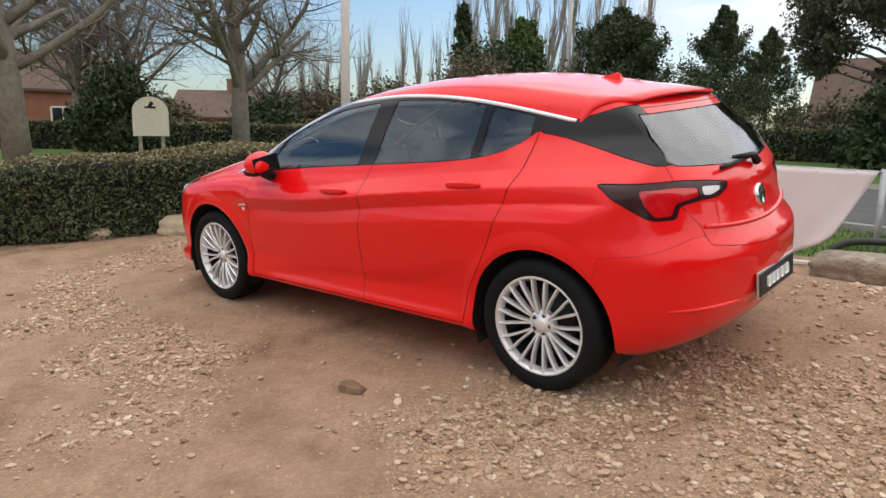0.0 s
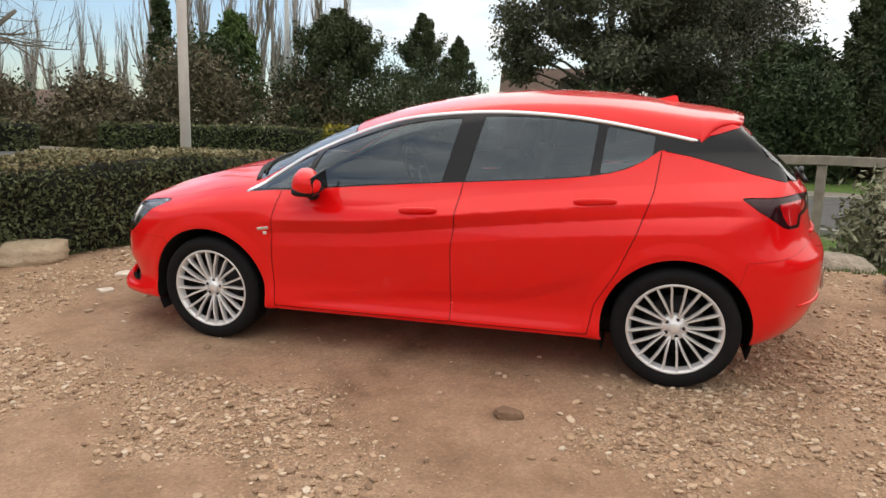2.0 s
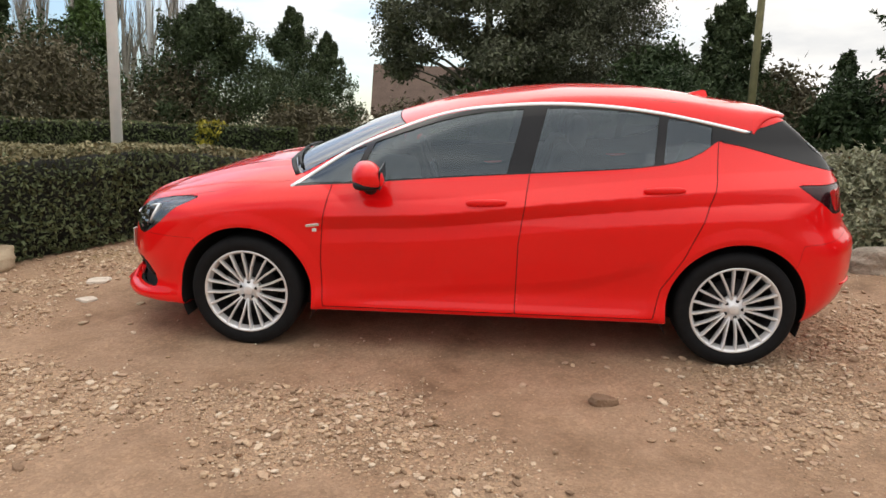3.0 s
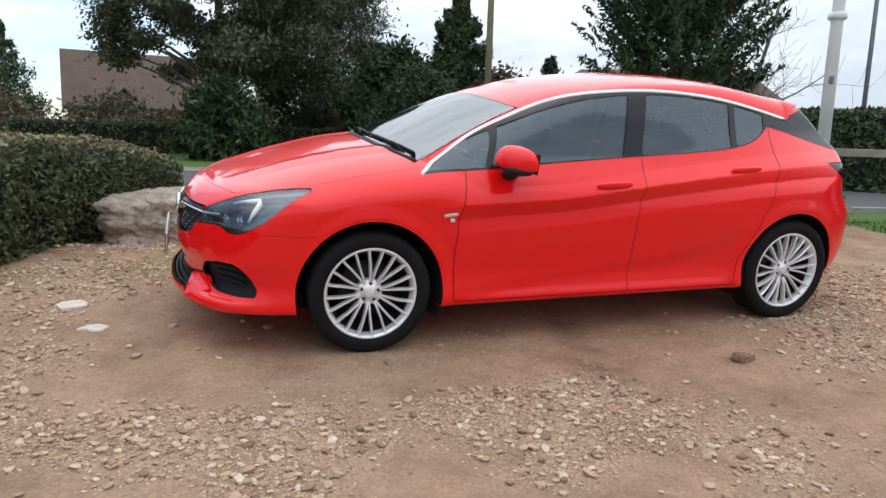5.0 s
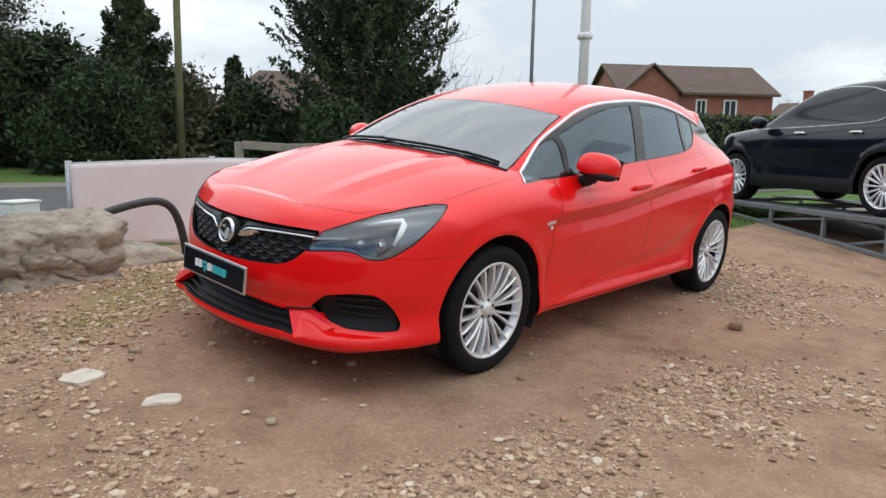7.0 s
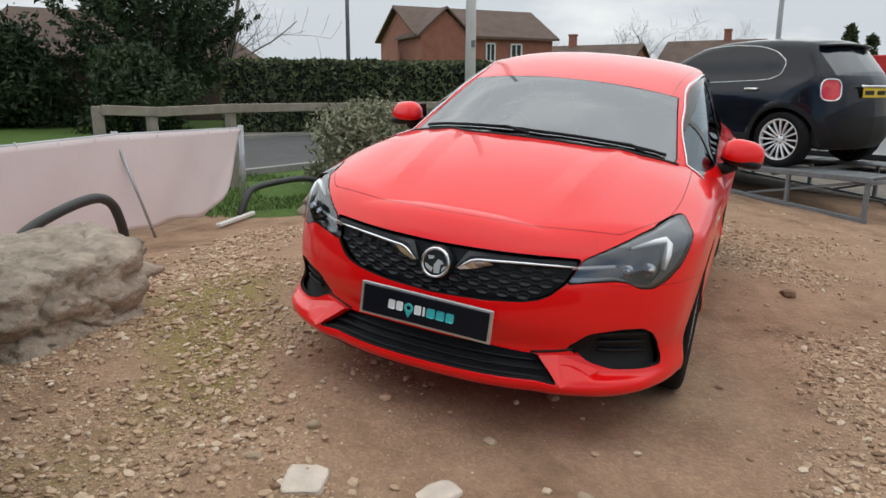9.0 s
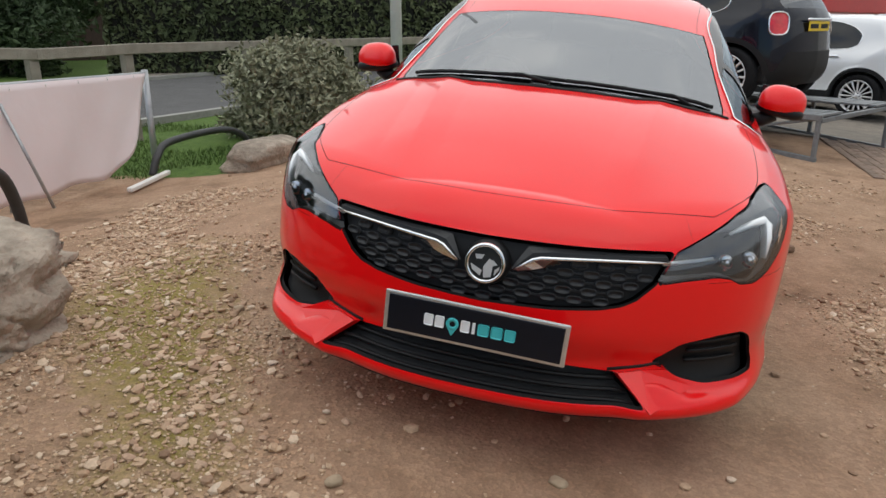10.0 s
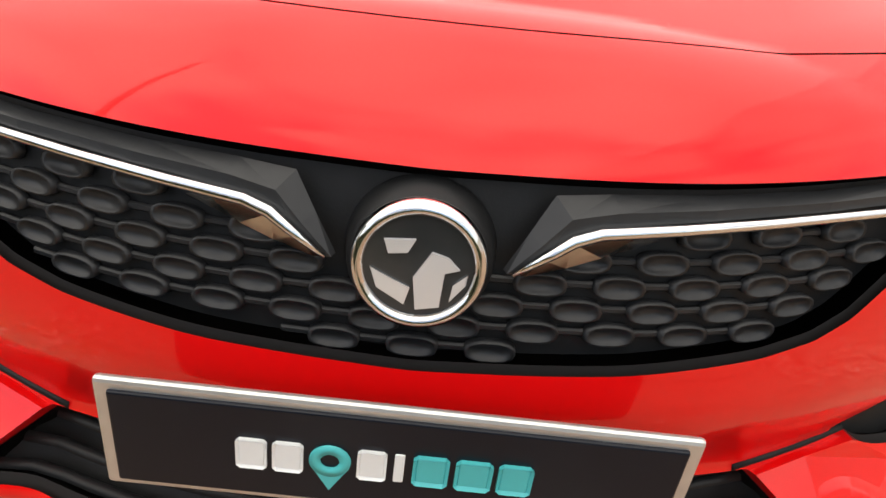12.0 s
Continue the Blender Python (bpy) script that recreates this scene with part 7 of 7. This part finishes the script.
part("board", from_bm("board", bm, mat("cream_paint", (0.66, 0.60, 0.48), rough=0.6, scale=9, amount=0.08)), sign, "cream arched board")
bm = bmesh.new()
box(bm, (0, -0.095, 1.62), (0.30, 0.006, 0.05))
box(bm, (0.02, -0.095, 1.70), (0.10, 0.006, 0.16), rot=Matrix.Rotation(0.5, 3, "Y"))
part("emblem", from_bm("emblem", bm, BLACK_TRIM), sign, "plain dark emblem")


# ---- houses ----
def house(label, x, y, yaw, length, depth, eaves, ridge, wall_mat=BRICK, roof_mat=TILE, windows=(), chimney=None, hip=0.0, wing=None, over=0.3):
    """A gabled house, ridge along its local x; windows as (face, u, z, w, h)."""
    root = tagged(new("house"), label, "house")
    root.matrix_basis = pose(x, y, float(ground_z(x, y)), 0, 0, yaw)
    bm = bmesh.new()
    hx, hy = length / 2, depth / 2
    pts = [(-hx, -hy, -0.3), (hx, -hy, -0.3), (hx, hy, -0.3), (-hx, hy, -0.3), (-hx, -hy, eaves), (hx, -hy, eaves), (hx, hy, eaves), (-hx, hy, eaves), (-hx + hip, 0, ridge - 0.12), (hx - hip, 0, ridge - 0.12)]
    vs = [bm.verts.new(p) for p in pts]
    for q in ((0, 1, 5, 4), (2, 3, 7, 6), (1, 2, 6, 9, 5), (3, 0, 4, 8, 7), (4, 5, 9, 8), (6, 7, 8, 9), (0, 3, 2, 1)):
        bm.faces.new([vs[k] for k in q])
    part("wall", from_bm("wall", bm, wall_mat), root)
    bm = bmesh.new()
    k = (ridge - eaves) / hy
    for sgn in (-1, 1):
        oy = hy + over
        oz = eaves - k * over
        a = [(-hx - over, sgn * oy, oz), (hx + over, sgn * oy, oz), (hx + over - hip, 0, ridge), (-hx - over + hip, 0, ridge)]
        lo = [bm.verts.new(p) for p in a]
        hi = [bm.verts.new((p[0], p[1], p[2] + 0.14)) for p in a]
        bm.faces.new(hi)
        bm.faces.new(lo[::-1])
        for i in range(4):
            bm.faces.new((lo[i], lo[(i + 1) % 4], hi[(i + 1) % 4], hi[i]))
    if hip:
        for sx in (-1, 1):
            a = [(sx * (hx + over), -hy - over, eaves - k * over + 0.13), (sx * (hx + over), hy + over, eaves - k * over + 0.13), (sx * (hx + over - hip), 0, ridge + 0.13)]
            bm.faces.new([bm.verts.new(p) for p in a])
    roof = part("roof", from_bm("roof", bm, roof_mat), root, "tiled pitched roof")
    if wing:            # (middle, width, reach, ridge): a gable that comes forward
        wx, ww, reach, wr = wing
        bm = bmesh.new()
        a, b, y0 = wx - ww / 2, wx + ww / 2, -hy - reach
        vs = [bm.verts.new(p) for p in ((a, y0, -0.3), (b, y0, -0.3), (b, y0, eaves), (wx, y0, wr - 0.1), (a, y0, eaves), (a, 0, -0.3), (b, 0, -0.3), (b, 0, eaves), (wx, 0, wr - 0.1), (a, 0, eaves))]
        for q in ((0, 1, 2, 3, 4), (1, 6, 7, 2), (5, 0, 4, 9), (2, 7, 8, 3), (3, 8, 9, 4), (6, 5, 9, 8, 7)):
            bm.faces.new([vs[n] for n in q])
        part("wing_wall", from_bm("wing_wall", bm, wall_mat), root, "brick front gable")
        bm = bmesh.new()
        for ex in (a - 0.2, b + 0.2):
            ez = eaves - 0.2 * (wr - eaves) / (ww / 2)
            lo = [bm.verts.new(p) for p in ((ex, y0 - 0.2, ez), (wx, y0 - 0.2, wr), (wx, 0, wr), (ex, 0, ez))]
            hi = [bm.verts.new((v.co.x, v.co.y, v.co.z + 0.13)) for v in lo]
            bm.faces.new(hi)
            bm.faces.new(lo[::-1])
            for n in range(4):
                bm.faces.new((lo[n], lo[(n + 1) % 4], hi[(n + 1) % 4], hi[n]))
        part("wing_roof", from_bm("wing_roof", bm, roof_mat), root, "tiled roof of the front gable")
    if chimney is not None:
        bm = bmesh.new()
        box(bm, (chimney, 0, ridge + 0.3), (0.55, 0.55, 1.3))
        box(bm, (chimney, 0, ridge + 1.0), (0.65, 0.65, 0.12))
        part("chimney", from_bm("chimney", bm, wall_mat), roof, "brick chimney")
    for face, u, z, w, h in windows:
        m = pose(u, -hy - 0.002, z) if face == "front" else pose(hx + 0.002, u, z, 0, 0, 90) if face == "right" else pose(-hx - 0.002, u, z, 0, 0, -90)
        bm = bmesh.new()
        for bx, bz, bw, bh in ((0, h / 2, w, 0.09), (0, -h / 2, w, 0.11), (-w / 2, 0, 0.09, h), (w / 2, 0, 0.09, h), (0, 0, 0.06, h)):
            box(bm, (bx, -0.02, bz), (bw, 0.08, bh))
        win = part("window", from_bm("window", bm, WHITE_PAINT), root, "white-framed window", m)
        bm = bmesh.new()
        box(bm, (0, -0.005, 0), (w - 0.05, 0.02, h - 0.05))
        part("pane", from_bm("pane", bm, PANE), win)
    return root


house("two-storey red brick house with a front gable and brown tiled roof", 38.3, 16.2, -43.7, 8.8, 6.6, 4.4, 6.1, wing=(-2.9, 3.0, 0.6, 5.75), windows=(("front", 0.2, 3.5, 0.55, 1.0), ("front", 1.9, 3.5, 0.7, 1.0), ("right", -1.0, 3.6, 0.9, 1.0), ("right", 1.2, 1.5, 1.0, 1.1)), roof_mat=TILE)
house("cottage with a steep brown tiled roof", -4.9, 49.0, 8, 9.2, 7.0, 2.4, 5.75, roof_mat=TILE, windows=(("front", -3.5, 1.5, 1.0, 0.9), ("front", 3.2, 1.5, 1.0, 0.9)))
house("low porch wing with pale bargeboards", -5.9, 45.4, 98, 2.6, 2.5, 2.1, 3.3, windows=(("left", 0.0, 1.2, 0.9, 0.9),), roof_mat=TILE)
house("low dark bungalow with a hipped brown roof", 9.7, 31.5, 28, 11.0, 7.0, 2.6, 4.6, hip=3.0, roof_mat=TILE, wall_mat=mat("dark_brown_brick", (0.085, 0.055, 0.045), rough=0.9, scale=14, amount=0.25, bump=0.4, bump_scale=50), windows=(("front", -2.5, 1.4, 1.4, 1.1), ("front", 2.5, 1.4, 1.4, 1.1)))
house("low dark bungalow with a brown roof beside the yew", 19.5, 25.5, -38, 11.0, 7.0, 2.6, 4.5, hip=2.0, roof_mat=TILE, wall_mat=bpy.data.materials["dark_brown_brick"], windows=(("front", 0.0, 1.4, 1.4, 1.1),))
house("red brick house with white gable trim", -41.5, 11.5, 70, 9.0, 7.0, 2.8, 4.8, roof_mat=TILE, windows=(("front", -2.0, 1.3, 1.1, 1.1), ("front", 2.0, 1.3, 1.1, 1.1), ("left", 0.0, 3.0, 0.9, 1.0), ("left", 0.0, 1.2, 1.2, 1.1)))
house("distant house with a brown roof", -48.0, 31.5, 45, 12.0, 7.0, 1.6, 3.6, roof_mat=TILE, chimney=-2.0)
house("distant house with a red brick gable", -45.0, 36.5, 40, 10.0, 7.0, 1.6, 3.2, roof_mat=TILE)
house("distant house on the skyline", 58.0, 12.2, 80, 8.0, 7.0, 3.0, 5.0, roof_mat=TILE, chimney=2.0)
house("distant house on the skyline", 66.0, 3.0, 80, 8.0, 7.0, 3.6, 5.6, roof_mat=TILE, chimney=-1.0)


# ---- other parked cars ----
def suv_field(tall=1.0):
    width = spline([-2.2, -1.8, -1.3, 0.0, 1.3, 1.8, 2.1], [0.76, 0.83, 0.885, 0.895, 0.895, 0.86, 0.78])
    inset = spline([0.15, 0.30, 0.45, 0.70, 0.88, 0.98, 1.06, 1.25, 1.45, 1.62], [0.06, 0.01, 0.02, 0.0, 0.01, 0.05, 0.095, 0.16, 0.24, 0.33])
    bonnet = spline([-2.15, -2.0, -1.8, -1.4, -1.0, -0.6], [0.80, 0.95, 1.01, 1.06, 1.10, 1.12])
    roof = spline([-1.3, -1.0, -0.7, -0.4, -0.1, 0.3, 0.8, 1.3, 1.7, 1.95], [0.99, 1.13, 1.28, 1.42, 1.52, 1.575, 1.585, 1.55, 1.47, 1.38])
    rear = spline([0.10, 0.25, 0.45, 0.70, 0.90, 1.05, 1.20, 1.40, 1.50, 1.65], [1.62, 1.84, 1.93, 1.92, 1.89, 1.85, 1.75, 1.58, 1.50, 1.40])
    nose = spline([0.1, 0.25, 0.45, 0.65, 0.85, 0.98, 1.1], [-1.80, -2.06, -2.14, -2.12, -2.06, -1.94, -1.7])
    bow = spline([0, 0.4, 0.6, 0.72, 0.80, 0.86, 1.0], [0, 0.06, 0.15, 0.26, 0.40, 0.60, 1.2])

    def field(x, y, z):
        h = np.abs(y)
        z = z / tall
        side = width(x) - inset(z) - 0.07 * ramp01(x, 0.8, 1.9) * ramp01(z, 0.95, 1.3)
        for cx in (-1.285, 1.285):
            side = side + 0.022 * np.clip(1 - np.abs(np.hypot(x - cx, z - 0.335) - 0.41) / 0.07, 0, 1) * (z > 0.2)
        top = np.maximum(bonnet(x) - 0.07 * (h / 0.7) ** 2, roof(x - 0.1 * (h / 0.7) ** 2 * ramp01(x, 0.2, -0.4)) - 0.05 * (h / 0.6) ** 2)
        f = smax(h - side, (z - top) * 0.9, 0.07)
        f = smax(f, (nose(z) + bow(h) - x) * 0.8, 0.05)
        f = smax(f, (x - rear(z) + bow(h) * 0.8) * 0.8, 0.05)
        return smax(f, 0.22 - z, 0.03)
    return field


def suv_parts(tall=1.0):
    """Panels of a compact crossover: nose towards -x, wheels on z = 0."""
    f = suv_field(tall)
    b = surface_net(f, (-2.25, -0.04, 0.15), (2.15, 0.98, 1.68 * tall), 0.026)
    b = clip(b, -b[0][:, 1])[0]
    for cx in (-1.285, 1.285):
        b = clip(b, np.maximum(np.hypot(xs(b) - cx, zs(b) - 0.335) - 0.385, 0.5 - hs(b)))[1]
    out = {}
    Z = lambda q: zs(q) / tall
    low_line = lambda x: 0.985 + 0.035 * (x + 0.9) / 2.3
    dlo = np.array([(-1.12, 1.0), (-0.72, 1.235), (-0.35, 1.40), (0.0, 1.475), (0.4, 1.495), (0.80, 1.465), (1.04, 1.39), (1.19, 1.27), (1.17, 1.12), (1.04, 1.055), (0.5, 1.03), (-0.3, 1.01)])
    glass, b = clip(b, np.maximum(outline_distance(xs(b), Z(b), rounded(dlo, tight=0.3)), 0.4 - hs(b)))
    out["side_window"] = glass
    out["windscreen"], b = clip(b, np.maximum.reduce([xs(b) + 0.22, -1.12 + 0.15 * hs(b) ** 2 - xs(b), hs(b) - 0.80 + 0.42 * (Z(b) - 0.98), 1.04 - Z(b)]))
    out["rear_window"], b = clip(b, np.maximum.reduce([1.40 - xs(b), hs(b) - 0.56, 1.10 - Z(b), Z(b) - 1.38]))
    out["tail_lamp"], b = clip(b, np.maximum((np.abs((xs(b) - hs(b) - 1.09) / 0.165) ** 3 + np.abs((Z(b) - 0.93) / 0.125) ** 3) - 1, 1.4 - xs(b)))
    arch = np.minimum(np.hypot(xs(b) + 1.285, zs(b) - 0.335), np.hypot(xs(b) - 1.285, zs(b) - 0.335)) - 0.445
    out["cladding"], b = clip(b, np.minimum(Z(b) - 0.40 - 0.22 * (ramp01(xs(b), 1.75, 1.85) + ramp01(xs(b), -1.75, -1.85)), np.maximum(arch, 0.6 - hs(b))))
    out["body"] = b
    return out, dlo, f


def crossover(name, label, m, paint, shapes, wheels=(ALLOY,), plate_colour=None, lamp_chrome=True):
    out, dlo, f = shapes
    root = tagged(new(name), label, "car")
    root.matrix_basis = m
    for key, material in (("body", paint), ("cladding", BLACK_TRIM), ("windscreen", GLASS_DARK), ("rear_window", GLASS_DARK)):
        part({"body": "bodywork"}.get(key, key), shell_mesh(key, joined(out[key], flipped(out[key])), material), root, {"cladding": "black plastic cladding"}.get(key, ""))
    for sh in (out["side_window"], flipped(out["side_window"])):
        part("side_window", shell_mesh("side_window", sh, PANE), root, "dark side glass")
    for sh, sgn in ((out["tail_lamp"], 1), (flipped(out["tail_lamp"]), -1)):
        part("tail_lamp", shell_mesh("tail_lamp", sh, LAMP_RED), root, "red tail lamp")
    for sgn in (-1, 1):
        loop = rounded(dlo, tight=0.3)
        y = side_height(f, loop[:, 0], loop[:, 1])
        part("window_trim", mesh_of("window_trim", *tube([(a, sgn * (c + 0.003), b) for (a, b), c in zip(loop, y)], 0.006, 6, closed=True, up=(0, 1, 0)), CHROME), root, "bright window trim")
        for cx in (-1.285, 1.285):
            add_wheel(root, WHEEL, (cx, sgn * 0.775, 0.335), sgn, 0.3 + cx, spokes=16, scale=1.06)
        for hx in (-0.05, 0.85):
            hy = float(side_height(f, np.array(hx), np.array(0.93)))
            v, q = blob((0.10, 0.016, 0.018), 3.0, 16, 8)
            part("door_handle", mesh_of("door_handle", v, q, CHROME), root, "bright door handle", Matrix.Translation((hx, sgn * (hy + 0.015), 0.94)))
        v, q = blob((0.09, 0.11, 0.08), 2.6, 16, 10)
        part("door_mirror", mesh_of("door_mirror", v, q, paint), root, "", Matrix.Translation((-0.72, sgn * 0.98, 1.08)))
    bm = bmesh.new()
    box(bm, (0, 0, 0.36), (3.4, 1.5, 0.22), bevel=0.04)
    part("underbody", from_bm("underbody", bm, DARK_GAP), root, "dark underbody")
    rx = float(front_x(f, np.array(0.0), np.array(0.90), 1))
    if plate_colour:
        bm = bmesh.new()
        box(bm, (0, 0, 0), (0.012, 0.52, 0.11), bevel=0.003)
        pl = part("number_plate", from_bm("number_plate", bm, plate_colour), root, "yellow number plate with plain dark bars", Matrix.Translation((rx + 0.010, 0, 0.90)))
        for y, w in ((-0.13, 0.20), (0.13, 0.18)):
            bm = bmesh.new()
            box(bm, (0.007, y, 0), (0.003, w, 0.05))
            part("plate_bar", from_bm("plate_bar", bm, BLACK_TRIM), pl)
    v, q = tube([(1.50 - 0.10 * y * y, y, 1.475 - 0.10 * y * y) for y in np.linspace(-0.52, 0.52, 11)], [0.07] + [0.10] * 9 + [0.07], 10, flat=0.22, up=(0, 0, 1))
    part("roof_spoiler", mesh_of("roof_spoiler", v, q, BLACK_GLOSS), root, "gloss black roof spoiler")
    for sgn in (-1, 1):
        ring = []
        for k in range(28):
            c, s = math.cos(2 * math.pi * k / 28), math.sin(2 * math.pi * k / 28)
            u, z = 1.09 + 0.165 * math.copysign(abs(c) ** 0.67, c), 0.93 + 0.125 * math.copysign(abs(s) ** 0.67, s)
            lo_h, hi_h = 0.25, 1.0
            for _ in range(30):
                mid = (lo_h + hi_h) / 2
                if float(f(np.array(u + mid), np.array(mid), np.array(z))) > 0:
                    hi_h = mid
                else:
                    lo_h = mid
            ring.append((u + lo_h + 0.004, sgn * (lo_h + 0.004), z))
        part("lamp_ring", mesh_of("lamp_ring", *tube(ring, 0.010, 6, closed=True, up=(1, 0, 0)), CHROME), root, "chrome ring round the tail lamp")
    part("tailgate_bar", mesh_of("tailgate_bar", *tube([(rx + 0.015 - 0.1 * y * y, y, 0.975) for y in np.linspace(-0.30, 0.30, 7)], 0.016, 8), CHROME), root, "chrome bar over the number plate")
    return root


NAVY = mat("dark_navy_paint", (0.005, 0.007, 0.014), rough=0.2, spec=0.12, coat=0.5, scale=3, amount=0.1)
WHITE_CAR = mat("white_car_paint", (0.72, 0.73, 0.74), rough=0.3, coat=1.0, scale=3, amount=0.02)
BLACK_CAR = mat("black_car_paint", (0.010, 0.010, 0.011), rough=0.25, coat=1.0, scale=3, amount=0.1)
PLATE_YELLOW = mat("plate_yellow", (0.75, 0.55, 0.02), rough=0.35, scale=20, amount=0.04)
SUV = suv_parts()
AZ = 55.6
FWD, RIGHT = Vector((math.cos(radians(AZ)), math.sin(radians(AZ)), 0)), Vector((math.sin(radians(AZ)), -math.cos(radians(AZ)), 0))
DECK = 0.334
suv_mid = Vector((6.28, -0.772, 0))
crossover("crossover_car", "dark navy compact crossover parked on a steel display ramp", pose(suv_mid.x, suv_mid.y, DECK, 0, 0, AZ + 180) @ Matrix.Diagonal((0.979, 0.979, 0.968, 1)), NAVY, SUV, plate_colour=PLATE_YELLOW)
for k, (paint_k, lab) in enumerate(((WHITE_CAR, "white crossover parked nose-in on the tarmac"), (WHITE_CAR, "white crossover parked beyond another white car"), (BLACK_CAR, "black car parked at the end of the row"))):
    c = Vector((8.8, -3.73, 0)) + FWD * 1.285 + RIGHT * (0.80 + 2.45 * k) - FWD * (0.3 * k)
    crossover("parked_car", lab, pose(c.x, c.y, float(ground_z(c.x, c.y)), 0, 0, AZ + 180), paint_k, SUV, plate_colour=PLATE_YELLOW)

# red awning frame behind the row of cars
root = tagged(new("red_canopy"), "red flat canopy behind the parked cars", "canopy")
c = Vector((16.4, -5.0, 0))
bm = bmesh.new()
box(bm, (0, 0, 1.75), (5.0, 1.2, 0.55), bevel=0.02)
part("fascia", from_bm("fascia", bm, mat("red_fascia", (0.50, 0.02, 0.02), rough=0.4, scale=5, amount=0.1)), root, "red fascia board")
for x in (-2.2, 2.2):
    part("post", mesh_of("post", *tube([(x, 0, -0.8), (x, 0, 1.5)], 0.06, 8), POLE_GREY), root)
root.matrix_basis = pose(c.x, c.y, 0, 0, 0, AZ - 90)

# ---- steel display ramp ----
ramp_root = tagged(new("display_ramp"), "grey steel display ramp carrying a parked car", "ramp")
ramp_root.matrix_basis = pose(suv_mid.x, suv_mid.y, 0, 0, 0, AZ + 180)


def ramp_beam(a, b, w, h, nm, material=DULL_STEEL):
    a, b = Vector(a), Vector(b)
    d = b - a
    bm = bmesh.new()
    box(bm, (0, 0, 0), (d.length, w, h), bevel=0.005, segments=1)
    part(nm, from_bm(nm, bm, material), ramp_root, "", Matrix.Translation((a + b) / 2) @ d.to_track_quat("X", "Z").to_matrix().to_4x4())


def ramp_ground(x, y):
    p = ramp_root.matrix_basis @ Vector((x, y, 0))
    return float(ground_z(p.x, p.y)) + 0.02


for sgn in (-1, 1):
    ramp_beam((-2.1, sgn * 0.98, DECK - 0.03), (2.45, sgn * 0.98, DECK - 0.03), 0.06, 0.06, "deck_rail")
    ramp_beam((-2.1, sgn * 0.98, ramp_ground(-2.1, sgn * 0.98)), (2.45, sgn * 0.98, ramp_ground(2.45, sgn * 0.98)), 0.05, 0.05, "ground_rail")
    for k in range(6):
        x = -2.08 + 0.90 * k
        ramp_beam((x, sgn * 0.98, ramp_ground(x, sgn * 0.98) - 0.03), (x, sgn * 0.98, DECK - 0.03), 0.045, 0.045, "leg")
    for k in range(3):
        x = -2.0 + 1.5 * k
        ramp_beam((x, sgn * 0.955, ramp_ground(x, sgn) + 0.02), (x + 1.4, sgn * 0.955, DECK - 0.05), 0.03, 0.03, "brace")
    # wheel track
    bm = bmesh.new()
    box(bm, (0.17, sgn * 0.72, DECK - 0.012), (4.55, 0.52, 0.02))
    for k in range(16):
        box(bm, (-2.0 + 0.29 * k, sgn * 0.72, DECK - 0.001), (0.02, 0.50, 0.010))
    part("wheel_track", from_bm("wheel_track", bm, DULL_STEEL), ramp_root, "ribbed steel wheel track")
for k in range(5):
    x = -2.05 + 1.12 * k
    ramp_beam((x, -0.98, DECK - 0.06), (x, 0.98, DECK - 0.06), 0.05, 0.05, "cross_member")

# ---- tarmac under the parked cars ----
tx, ty = np.meshgrid(np.arange(6.05, 30.1, 0.8), np.arange(-20.0, 0.61, 0.8), indexing="ij")
tz = ground_z(tx, ty) + 0.012
ti = np.arange(tx.size).reshape(tx.shape)
tq = np.stack([ti[:-1, :-1], ti[1:, :-1], ti[1:, 1:], ti[:-1, 1:]], -1).reshape(-1, 4)
DUSTY = mat("dusty_tarmac", (0.125, 0.112, 0.096), rough=0.9, scale=5, bump=0.4, bump_scale=110, colour2=(0.24, 0.205, 0.165))
tagged(part("tarmac", mesh_of("tarmac", np.stack([tx, ty, tz], -1).reshape(-1, 3), tq, DUSTY)), "dusty grey-brown tarmac under the parked cars", "tarmac", kind="structure")

# ---- block paving beyond the pad ----
paving = tagged(new("block_paving"), "worn brown block paving at the edge of the tarmac", "paving", kind="structure")
BLOCK = mat("paving_block", (0.22, 0.155, 0.115), rough=0.9, scale=30, amount=0.25, bump=0.3, bump_scale=90, random=0.25)
bm = bmesh.new()
box(bm, (0, 0, 0), (0.196, 0.096, 0.06), bevel=0.005, segments=1)
block_me = from_bm("paving_block", bm, BLOCK)
for i in range(12):
    for j in range(24):
        x = 3.55 + 0.2 * i + 0.1 * (j % 2)
        y = -5.0 + 0.1 * j
        part("paving_block", block_me, paving, m=pose(x, y, float(ground_z(x, y)) - 0.010 + 0.003 * math.sin(7 * i + 3 * j), 5.1, -0.6, 0))

# ---- unseen wall added behind the camera: blocks low sky, shapes the car's reflections ----
bm = bmesh.new()
box(bm, (2, -19, 1.0), (38, 8, 4.6))
tagged(part("showroom_wall", from_bm("showroom_wall", bm, mat("plain_render_wall", (0.55, 0.53, 0.50), rough=0.9, scale=4, amount=0.15, bump=0.2, bump_scale=20))), "plain grey unseen wall added to block low sky behind the camera", "wall", kind="structure")
